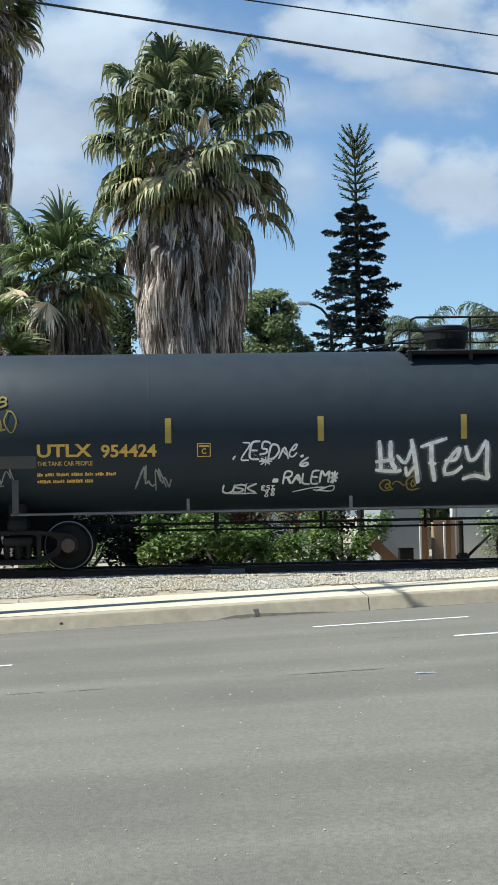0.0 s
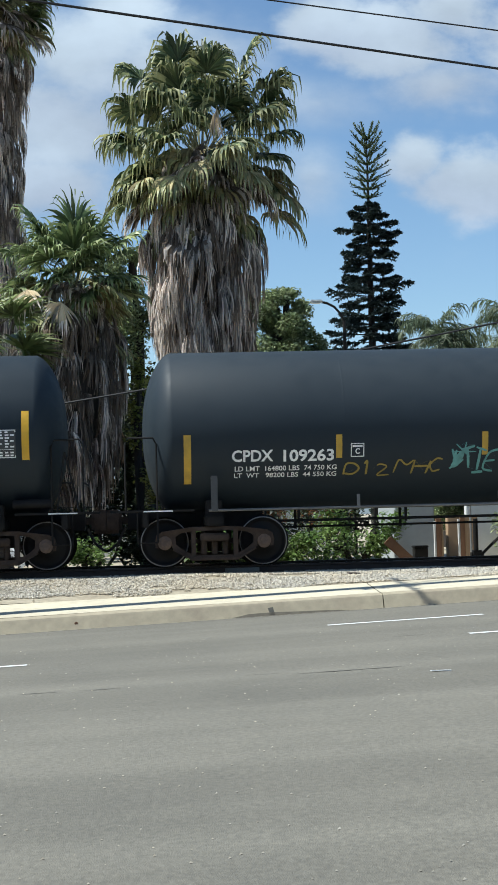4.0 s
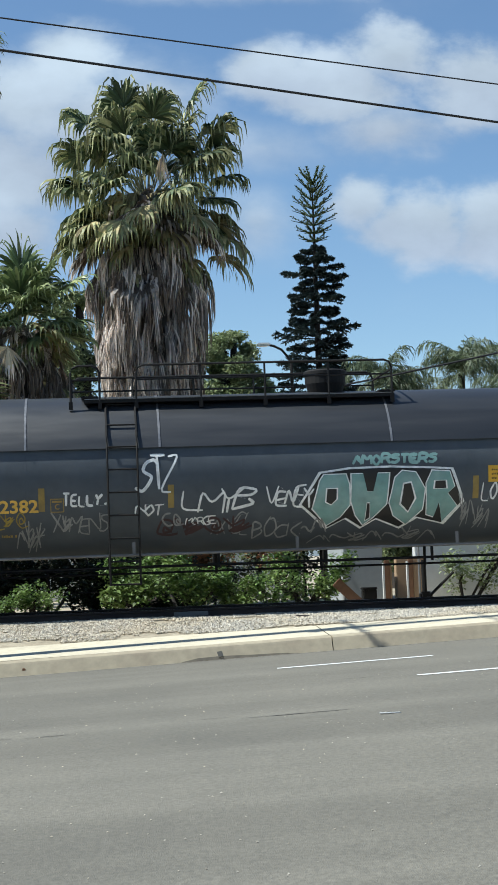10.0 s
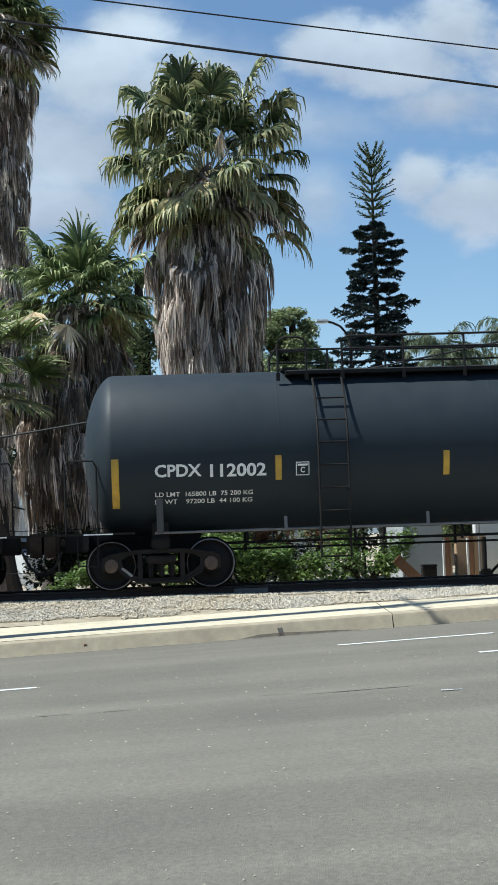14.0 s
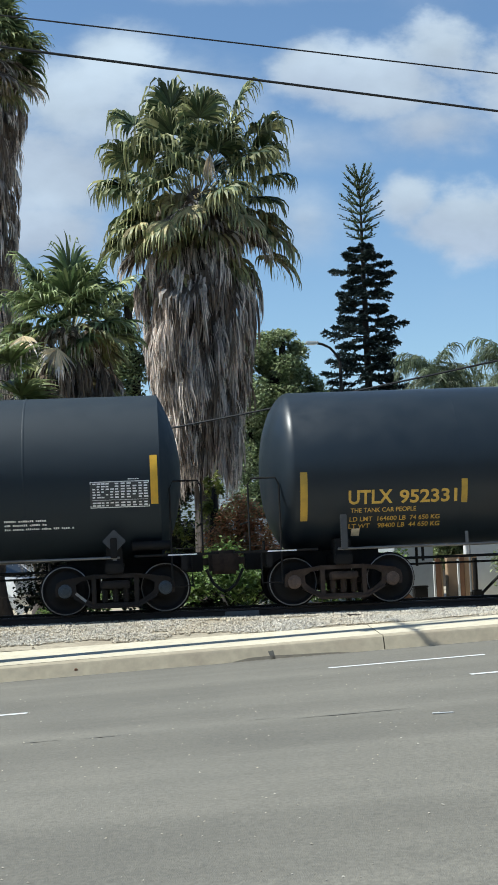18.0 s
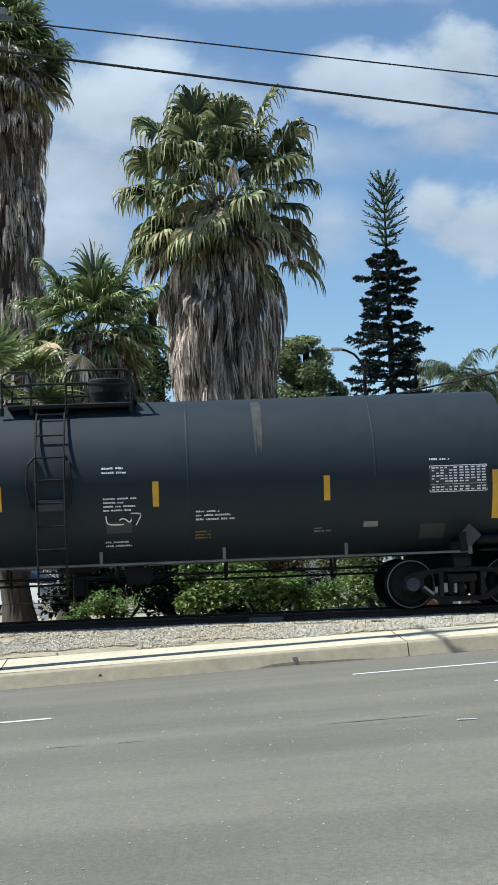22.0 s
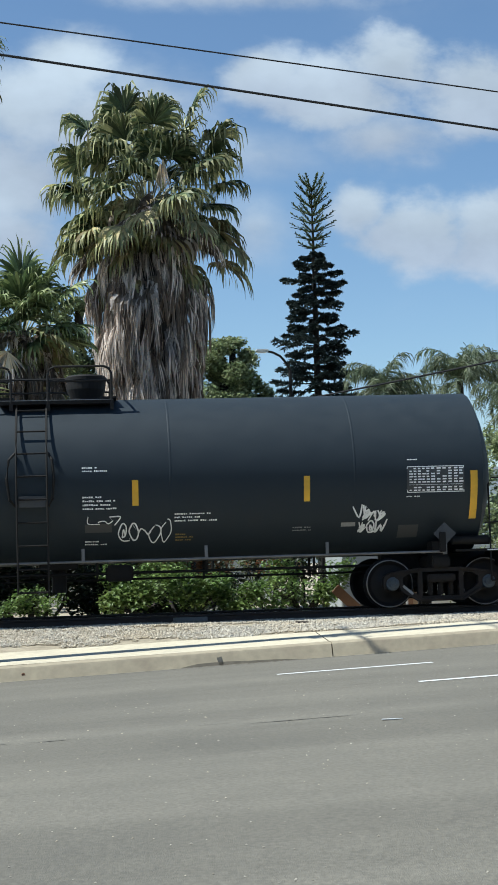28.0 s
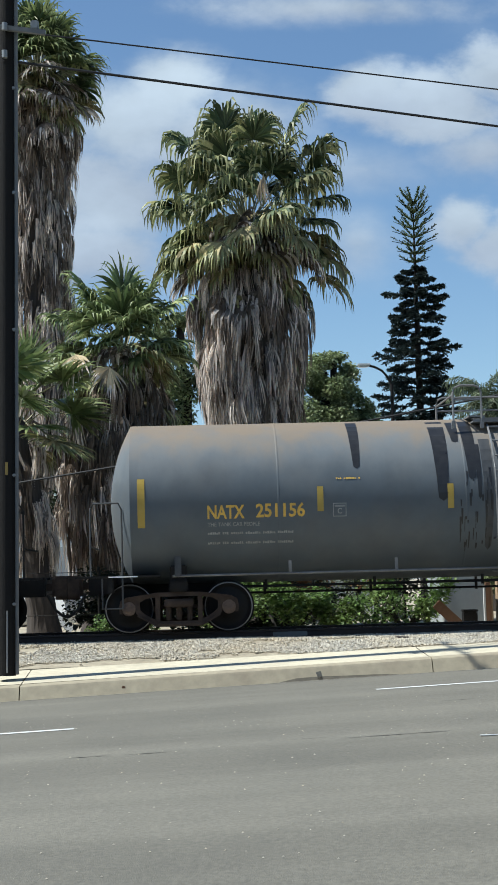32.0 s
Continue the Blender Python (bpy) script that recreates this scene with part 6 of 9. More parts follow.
tag(c, "^#*", -5.83, -5.38, -1.293, -0.847, 0.016, "spray_grey", 0.0)
tag(c, "@~", -7.63, -7.34, -1.229, -0.988, 0.014, "spray_gold", 0.0)
tag(c, "AMORSTERS", 0.18, 1.73, 0.025, 0.198, 0.034, "spray_mint", 0.1, 0.9)
tag(c, "^~#^~#^", -0.53, 1.81, -1.342, -1.138, 0.014, "spray_grey", 0.0)
head_patch(c, 9.1, 0.54, [(0.22, 0.5), (0.2, 0.62), (0.18, 0.72), (0.2, 0.78), (0.16, 0.84), (0.18, 0.86), (0.2, 0.86), (0.16, 0.86), (0.2, 0.85), (0.22, 0.8)], -0.98, 0.33, "spray_white")
for spans, z0, z1 in (([(0.50, 0.55), (0.60, 0.66), (0.72, 0.78), (0.62, 0.67), (0.46, 0.51), (0.56, 0.61), (0.72, 0.77)], -0.55, 0.25), ([(0.36, 0.40), (0.30, 0.35), (0.36, 0.41), (0.50, 0.55), (0.42, 0.46)], -0.35, 0.22)):
    head_patch(c, 9.1, 0.54, spans, z0, z1, "spray_black", 0.006, "black sprayed stroke on the white block")
mural(c, -0.81, 2.23, -1.141, -0.009)

c = tank_car(dict(at=-74.53, half=9.25, truck=7.9, reach=10.05, paint="tank", frame="frame_black", plat=(-5.54, 1.18), dome=(-0.61, 0.33), ladder=(-5.06, -4.53), stripes=(-5.77, -2.75, 0.33, 3.58, 6.03), long_stripes=((-8.67, -0.57), (8.66, -0.57),), stripe_z=(-0.58, -0.15), stripe_mat="yellow_mid", label="black gas tank car with a cream graffiti tag"))
word(c, "NON ODORIZED", 4.45, 5.50, -0.531, -0.425, "white_paint", 2)
word(c, "LIQUEFIED", 4.45, 5.15, -0.663, -0.558, "white_paint", 2)
word(c, "PETROLEUM", 4.45, 5.31, -0.803, -0.697, "white_paint", 2)
word(c, "GAS", 4.45, 4.75, -0.923, -0.818, "white_paint", 2)
warning(c, 2.64, 3.40, -0.855, -0.589)
tag(c, "XHBDED", 2.54, 3.46, -0.557, -0.299, 0.022, "spray_lilac", 0.1)
tag(c, "UTI", 5.52, 6.15, -0.858, -0.590, 0.024, "spray_white", 0.15)
tag(c, "-", 5.52, 6.09, -0.954, -0.841, 0.014, "spray_grey", 0.0)
fine_print(c, 1.22, 1.64, 0.360, 0.460, 2, "white_paint")
fine_print(c, 6.70, 7.01, -0.834, -0.671, 3, "grey_paint")
painted(c, 7.05, 7.22, -0.835, -0.721, "yellow_dirty")
panel(c, 7.39, 8.42, -0.501, -0.017)
fine_print(c, 7.41, 7.77, 0.041, 0.090, 1, "white_paint")
tag(c, "fATelq", -1.20, 0.69, -0.79, -0.38, 0.046, "spray_cream", 0.05, 1.0)
tag(c, "^", -0.36, 0.02, -1.05, -0.80, 0.034, "spray_cream", 0.0, 1.0)
tag(c, "I", -0.28, -0.06, -1.14, -0.82, 0.03, "spray_cream", 0.0, 0.1)
tag(c, "..", -0.58, -0.12, -0.387, -0.208, 0.05, "spray_cream", 0.0)
word(c, "CPDX", -7.97, -7.14, -0.478, -0.255, "white_paint", 2)
word(c, "112002", -6.99, -5.99, -0.500, -0.268, "white_paint", 2)
word(c, "LD LMT  165800 LB  75 200 KG", -7.97, -6.23, -0.818, -0.738, "white_paint", 1)
word(c, "LT WT    97200 LB  44 100 KG", -7.98, -6.24, -0.945, -0.866, "white_paint", 1)
plate(c, -5.34, -0.396, "white_paint")
placard(c, 8.16, 1.24, True)

c = tank_car(dict(at=-94.6, half=9.25, truck=7.9, reach=10.0, paint="tank_gloss", frame="frame_rust", plat=(-1.08, 5.00), dome=(-0.40, 0.34), ladder=(3.85, 4.42), stripes=(-5.68, -2.90, -0.08, 2.81, 5.90), long_stripes=((-8.58, -0.51), (8.46, -0.47),), stripe_z=(-0.71, -0.29), stripe_mat="yellow_mid", label="glossy black gas tank car with yellow lettering"))
word(c, "DOT-SP 20820", 7.39, 8.41, 0.097, 0.221, "yellow_paint", 2)
word(c, "LIQUEFIED", 6.06, 6.77, -0.545, -0.432, "yellow_paint", 2)
word(c, "PETROLEUM", 6.06, 6.91, -0.676, -0.563, "yellow_paint", 2)
word(c, "GAS", 6.06, 6.36, -0.788, -0.691, "yellow_paint", 2)
word(c, "NON ODORIZED", 5.78, 6.83, -0.912, -0.807, "yellow_paint", 2)
fine_print(c, 7.38, 7.80, 0.000, 0.082, 1, "yellow_paint")
fine_print(c, 6.87, 7.30, -0.914, -0.745, 4, "yellow_dirty")
panel(c, 7.37, 8.42, -0.538, -0.051)
warning(c, 5.10, 5.84, -0.689, -0.424)
painted(c, 4.53, 4.68, -0.941, -0.668, "plate_white")
painted(c, 4.72, 5.61, -0.928, -0.791, "plate_white")
painted(c, 4.79, 5.85, -1.079, -0.942, "plate_white")
painted(c, 6.37, 7.13, -1.129, -0.975, "plate_white")
painted(c, 7.04, 7.37, -0.717, -0.596, "spray_cream")
painted(c, 8.08, 8.26, -1.001, -0.847, "plate_white")
placard(c, 7.89, 1.29, True)
word(c, "UTLX", -7.78, -6.98, -0.680, -0.431, "yellow_paint", 2)
word(c, "952331", -6.86, -5.81, -0.690, -0.449, "yellow_paint", 2)
word(c, "THE TANK CAR PEOPLE", -7.74, -6.55, -0.825, -0.745, "yellow_paint", 1)
word(c, "LD LMT  164600 LB  74 650 KG", -7.75, -6.11, -0.979, -0.898, "yellow_paint", 1)
word(c, "LT WT    98400 LB  44 650 KG", -7.76, -6.10, -1.100, -1.019, "yellow_paint", 1)
plate(c, -4.86, -0.560, "yellow_paint")
painted(c, -7.70, -7.55, -1.234, -1.104, "spray_cream")

c = tank_car(dict(at=-113.57, brackets=(1.85, 2.23), half=8.24, truck=6.98, reach=8.99, paint="tank", frame="frame_black", plat=(-1.44, 1.00), dome=(-0.12, 0.79), ladder=(-0.98, -0.46), cap="cap_blue", belly=True, stripes=(-4.33, -1.84, 1.49, 4.89), long_stripes=((-7.65, -0.15), (7.73, -0.12),), stripe_z=(-0.36, 0.08), stripe_mat="yellow", label="plain satin black tank car with white lettering"))
word(c, "BRCX", -6.58, -5.76, -0.612, -0.386, "white_paint", 2)
word(c, "6217", -5.63, -4.94, -0.628, -0.385, "white_paint", 2)
word(c, "LD LMT 204 500", -6.60, -5.72, -0.806, -0.725, "white_paint", 1)
word(c, "92700 KG", -5.43, -4.88, -0.818, -0.737, "white_paint", 1)
word(c, "LT  WT   81 500", -6.59, -5.72, -0.927, -0.846, "white_paint", 1)
word(c, "37000 KG", -5.42, -4.87, -0.947, -0.866, "white_paint", 1)
warning(c, 0.06, 0.75, -0.473, -0.156)
warning(c, -0.05, 0.37, -1.112, -0.779)
fine_print(c, -0.06, 0.55, -0.759, -0.581, 3, "white_paint")
fine_print(c, 1.53, 2.38, -1.053, -0.645, 4, "white_paint")
fine_print(c, 3.61, 4.31, -0.839, -0.736, 2, "white_paint")
fine_print(c, 5.07, 6.30, -0.945, -0.737, 3, "white_paint")
panel(c, 6.60, 7.64, -0.590, -0.131)
fine_print(c, 7.27, 7.66, -0.120, -0.079, 1, "white_paint")
placard(c, 6.99, 1.29, False)

c = tank_car(dict(at=-131.5, half=8.14, truck=6.9, reach=8.95, paint="tank", frame="frame_black", plat=(-1.16, 1.10), dome=(0.26, 0.96), ladder=(-0.64, -0.14), cap="cap_blue", belly=True, stripes=(-4.33, -1.31, 1.45, 4.49), long_stripes=((-7.42, -0.47), (7.53, -0.47),), stripe_z=(-0.48, -0.04), stripe_mat="yellow", label="satin black tank car with pale chalky streaks"))
word(c, "BRCX", -6.94, -6.06, -0.530, -0.284, "white_paint", 2)
word(c, "7515", -5.88, -5.20, -0.528, -0.272, "white_paint", 2)
word(c, "LD LMT 205200", -6.33, -5.42, -0.642, -0.564, "white_paint", 1)
word(c, "93100KG", -5.14, -4.65, -0.651, -0.573, "white_paint", 1)
word(c, "LT WT  80800", -6.34, -5.43, -0.790, -0.711, "white_paint", 1)
word(c, "36600KG", -5.15, -4.65, -0.789, -0.710, "white_paint", 1)
fine_print(c, -3.93, -3.40, -0.610, -0.462, 2, "grey_paint")
fine_print(c, -2.84, -1.91, -0.897, -0.462, 5, "grey_paint")
fine_print(c, 0.51, 0.97, 0.101, 0.254, 2, "white_paint")
fine_print(c, 0.52, 1.11, -0.554, -0.285, 4, "white_paint")
fine_print(c, 0.53, 1.01, -1.170, -1.039, 2, "white_paint")
tag(c, "L~7", 0.59, 1.21, -0.796, -0.607, 0.01, "spray_white", 0.0)
painted(c, 0.56, 1.01, -0.921, -0.722, "data_ground")
fine_print(c, 2.15, 2.87, -0.765, -0.558, 3, "white_paint")
fine_print(c, 2.13, 2.41, -1.078, -0.917, 3, "yellow_dirty")
fine_print(c, 4.26, 4.59, -1.036, -0.931, 2, "grey_paint")
painted(c, 5.15, 5.41, -0.970, -0.874, "grey_paint")
painted(c, 6.18, 6.63, -1.214, -0.954, "data_ground")
panel(c, 6.33, 7.37, -0.406, 0.066)
fine_print(c, 6.34, 6.72, 0.143, 0.217, 1, "white_paint")
placard(c, 7.03, 1.28, False)
chalk(c, -2.15, 0.35)
chalk(c, -1.75, 0.3)
chalk(c, 3.3, 0.22)

c = tank_car(dict(at=-149.33, half=8.07, truck=6.9, reach=8.87, paint="tank", frame="frame_black", plat=(-1.17, 1.13), dome=(0.23, 0.93), ladder=(-0.67, -0.12), cap="cap_blue", belly=True, stripes=(-4.37, -1.47, 1.45, 4.49), long_stripes=((-7.42, -0.44), (7.55, -0.44),), stripe_z=(-0.49, -0.04), stripe_mat="yellow", label="black tank car with white and gold graffiti"))
word(c, "GBRX", -6.81, -5.94, -0.518, -0.293, "white_paint", 2)
word(c, "711791", -5.73, -4.74, -0.536, -0.302, "white_paint", 2)
word(c, "LD LMT 204900LB", -6.40, -5.34, -0.670, -0.590, "white_paint", 1)
word(c, "92900KG", -5.20, -4.68, -0.682, -0.602, "white_paint", 1)
word(c, "LT WT   81100LB", -6.40, -5.33, -0.807, -0.727, "white_paint", 1)
word(c, "36800KG", -5.20, -4.67, -0.811, -0.739, "white_paint", 1)
plate(c, -3.84, -0.424, "white_paint")
tag(c, "ACER", -7.27, -6.70, 0.049, 0.403, 0.028, "spray_white", -0.1)
tag(c, "FAB", -7.28, -6.93, -0.150, 0.175, 0.024, "spray_white", -0.1)
tag(c, "(OUOSBAB", -6.10, -3.18, -1.218, -0.763, 0.016, "spray_gold", 0.05)
tag(c, "^U^U", -4.62, -3.32, -0.784, -0.322, 0.012, "spray_gold", 0.0)
tag(c, "@42", -3.24, -2.74, -0.838, -0.473, 0.014, "spray_gold", 0.1)
fine_print(c, -2.54, -1.62, -0.988, -0.621, 5, "grey_paint")
tag(c, "TEsAU", 2.76, 4.47, -0.93, -0.51, 0.028, "spray_white", 0.1, 1.05)
fine_print(c, 2.11, 2.82, -0.860, -0.565, 4, "white_paint")
tag(c, "ANEC", 4.71, 5.39, -0.613, -0.376, 0.01, "spray_grey", 0.2)
panel(c, 6.32, 7.36, -0.367, 0.117)
fine_print(c, 6.33, 6.71, 0.203, 0.252, 1, "white_paint")
painted(c, 5.71, 5.95, -0.892, -0.804, "plate_white")
fine_print(c, 5.22, 5.43, -1.017, -0.849, 4, "grey_paint")
placard(c, 6.98, 1.29, False)
chalk(c, -4.05, 0.3)
chalk(c, -3.7, 0.22)

c = tank_car(dict(at=-167.1, half=8.07, truck=6.9, reach=8.9, paint="tank", frame="frame_black", plat=(-0.99, 1.06), dome=(0.20, 0.93), ladder=(-0.68, -0.15), cap="cap_blue", belly=True, stripes=(-4.41, -1.34, 1.39, 4.45), long_stripes=((-7.41, -0.47), (7.50, -0.46),), stripe_z=(-0.51, -0.06), stripe_mat="yellow", label="satin black tank car with fine white print"))
word(c, "BRCX", -6.96, -6.11, -0.560, -0.341, "white_paint", 2)
word(c, "7345", -5.89, -5.16, -0.565, -0.337, "white_paint", 2)
word(c, "LD LMT 205100", -6.33, -5.45, -0.711, -0.638, "white_paint", 1)
word(c, "LT WT  80900", -6.32, -5.45, -0.849, -0.776, "white_paint", 1)
word(c, "93000KG", -5.20, -4.71, -0.679, -0.608, "white_paint", 1)
word(c, "36700KG", -5.21, -4.71, -0.814, -0.742, "white_paint", 1)
fine_print(c, -4.00, -3.47, -0.616, -0.496, 2, "grey_paint")
fine_print(c, -2.90, -2.00, -0.898, -0.505, 6, "grey_paint")
fine_print(c, 0.46, 0.92, 0.084, 0.201, 2, "white_paint")
fine_print(c, 0.46, 1.06, -0.580, -0.312, 4, "white_paint")
fine_print(c, 0.49, 0.97, -1.189, -1.090, 2, "white_paint")
fine_print(c, 2.08, 2.85, -0.820, -0.640, 3, "white_paint")
fine_print(c, 2.10, 2.44, -1.150, -1.002, 3, "yellow_dirty")
tag(c, "L~7", 0.57, 1.13, -0.842, -0.679, 0.01, "spray_white", 0.0)
painted(c, 0.49, 0.97, -0.961, -0.814, "data_ground")
tag(c, "@O~OO", 1.08, 2.02, -1.130, -0.779, 0.014, "spray_white", 0.0)
panel(c, 6.27, 7.32, -0.404, 0.066)
fine_print(c, 6.28, 6.67, 0.164, 0.214, 1, "white_paint")
fine_print(c, 6.26, 6.57, -0.491, -0.450, 1, "white_paint")
tag(c, "V#^#", 5.33, 5.88, -0.894, -0.654, 0.018, "spray_white", 0.0)
tag(c, "#@W", 5.39, 5.88, -1.096, -0.855, 0.018, "spray_white", 0.0)
painted(c, 5.09, 5.35, -0.972, -0.900, "grey_paint")
fine_print(c, 4.21, 4.55, -1.037, -0.941, 2, "grey_paint")
painted(c, 6.15, 6.52, -1.196, -0.970, "data_ground")
placard(c, 6.95, 1.32, False)

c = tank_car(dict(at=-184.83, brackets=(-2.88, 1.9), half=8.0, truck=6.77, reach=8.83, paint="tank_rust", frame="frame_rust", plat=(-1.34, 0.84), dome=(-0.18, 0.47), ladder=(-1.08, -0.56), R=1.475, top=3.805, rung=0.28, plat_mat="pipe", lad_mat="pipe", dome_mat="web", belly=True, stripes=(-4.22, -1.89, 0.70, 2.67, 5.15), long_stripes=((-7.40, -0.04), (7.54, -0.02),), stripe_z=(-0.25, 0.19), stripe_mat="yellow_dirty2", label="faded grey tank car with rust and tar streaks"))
word(c, "NATX", -6.23, -5.57, -0.341, -0.102, "yellow_paint", 2)
word(c, "251156", -5.37, -4.50, -0.334, -0.085, "yellow_paint", 2)
word(c, "THE TANK CAR PEOPLE", -6.23, -5.30, -0.473, -0.404, "grey_paint", 1)
fine_print(c, -6.23, -4.65, -0.639, -0.550, 1, "grey_paint")
fine_print(c, -6.23, -4.65, -0.808, -0.718, 1, "grey_paint")
plate(c, -3.88, -0.230, "grey_paint")
fine_print(c, -3.93, -3.50, 0.290, 0.361, 1, "yellow_paint")
tag(c, "TACHO@", 0.72, 2.36, -0.720, -0.253, 0.012, "spray_white", 0.1)
tag(c, "@ERZ24", 3.63, 4.75, -0.708, -0.522, 0.014, "spray_lime", 0.1)
tag(c, "1MASTA", 3.55, 4.76, -0.869, -0.707, 0.012, "spray_lime", 0.1)
tag(c, "MCS", 3.72, 4.41, -1.029, -0.834, 0.014, "spray_lime", 0.1)
fine_print(c, 2.83, 3.64, -0.528, -0.391, 2, "yellow_dirty")
panel(c, 6.12, 7.16, -0.317, 0.153)
placard(c, 6.97, 1.22, False)
weathering(c)

c = tank_car(dict(at=-202.65, half=8.0, truck=6.8, reach=9.0, paint="tank", frame="frame_black", plat=(-1.35, 0.85), dome=(-0.15, 0.55), ladder=(-0.95, -0.45), stripe_mat="yellow", label="black tank car at the tail of the view"))


# ---------------------------------------------------------------- plants
def weeping_fan(verts, faces, slots, hub, out, length, spread, rng, weep, segs=30, roll=0.5):
    """A pleated fan: blades joined near the hub run out, bend and hang in split, pale tips."""
    out = Vector(out).normalized()
    ref = Vector((0, 0, 1)) if abs(out.z) < 0.93 else Vector((rng.uniform(-1, 1), rng.uniform(-1, 1), 0)).normalized()
    side = Matrix.Rotation(rng.uniform(-roll, roll), 3, out) @ out.cross(ref).normalized()
    nrm = side.cross(out).normalized()
    down = Vector((0, 0, -1))
    wide = (0.12, 0.62, 1.1, 1.2, 0.72, 0.4)
    for k in range(segs):
        a = spread * (k / (segs - 1) - 0.5) + rng.uniform(-0.03, 0.03)
        d = (out * math.cos(a) + side * math.sin(a) + nrm * rng.uniform(-0.06, 0.1)).normalized()
        L = length * rng.uniform(0.86, 1.1) * (0.72 + 0.28 * math.cos(a * 0.75))
        w = max(length * 0.5 * spread / segs * 0.62, 0.014)
        pull = weep * rng.uniform(0.8, 1.2)
        turn = (0.4 if k % 2 else -0.4) + rng.uniform(-0.15, 0.15)
        spin = rng.uniform(-1.1, 1.1)
        p, i = Vector(hub), len(verts)
        for j in range(6):
            s = j / 5
            g = min(pull * s ** 2.0, 0.97)
            e = (d * (1 - g) + down * g).normalized()
            t = nrm.cross(e)
            t = t.normalized() if t.length > 0.05 else side
            t = Matrix.Rotation(turn * (1 - s) + spin * s, 3, e) @ t
            verts += [p - t * w * wide[j], p + t * w * wide[j]]
            p = p + e * L / 5.6
        verts.append(p + Vector((rng.uniform(-0.05, 0.05), rng.uniform(-0.05, 0.05), -0.02)) * L)
        faces += [(i + 2 * j, i + 2 * j + 1, i + 2 * j + 3, i + 2 * j + 2) for j in range(5)] + [(i + 10, i + 11, i + 12)]
        cut = rng.choice((3, 4, 4, 2))
        slots += [0 if j < cut else 1 for j in range(6)]


def stalk(verts, faces, a, b, w):
    d = (b - a).normalized()
    s = d.cross(Vector((0, 0, 1)))
    s = s.normalized() if s.length > 1e-3 else Vector((1, 0, 0))
    u = s.cross(d)
    i = len(verts)
    for p, q in ((a, w), (b, w * 0.5)):
        verts += [p + s * q, p - s * q * 0.5 + u * q * 0.8, p - s * q * 0.5 - u * q * 0.8]
    faces += [(i, i + 1, i + 4, i + 3), (i + 1, i + 2, i + 5, i + 4), (i + 2, i, i + 3, i + 5)]


def dead_frond(verts, faces, p, d, length, width, rng, n=8):
    """A dead frond, folded shut: a ragged bunch of strips that bulges from the mass and hangs."""
    o, t0 = Vector((d[0], d[1], 0)), Vector((-d[1], d[0], 0))
    bulge = length * rng.uniform(0.05, 0.2)
    lean = rng.uniform(-0.12, 0.12) * length
    for k in range(n):
        a = (k + 0.5) / n * 2 - 1 + rng.uniform(-0.25, 0.25)
        L = length * rng.uniform(0.55, 1.1) * (1 - 0.2 * a * a)
        w = rng.uniform(0.006, 0.02)
        r = rng.uniform(-1.3, 1.3)
        wt = t0 * math.cos(r) + o * math.sin(r)
        b = bulge * rng.uniform(0.6, 1.25)
        i = len(verts)
        for f, q, ww in ((0.0, 0.1, 0.5), (0.22, 0.75, 1.0), (0.5, 1.05, 1.2), (0.78, 1.0, 0.9)):
            c = p + t0 * (a * width * (0.35 + 0.65 * f) + lean * f) + o * b * q + Vector((0, 0, -L * f)) + t0 * rng.uniform(-0.015, 0.015)
            verts += [c - wt * w * ww, c + wt * w * ww]
        c = p + t0 * (a * width * rng.uniform(0.8, 1.2) + lean) + o * b * rng.uniform(0.7, 1.05) + Vector((0, 0, -L))
        verts += [c - wt * w * 0.3, c + wt * w * 0.3]
        faces += [(i + 2 * j, i + 2 * j + 1, i + 2 * j + 3, i + 2 * j + 2) for j in range(4)]


def two_tone(ob, mat, slots):
    ob.data.materials.append(M[mat])
    ob.data.polygons.foreach_set("material_index", slots)
    return ob


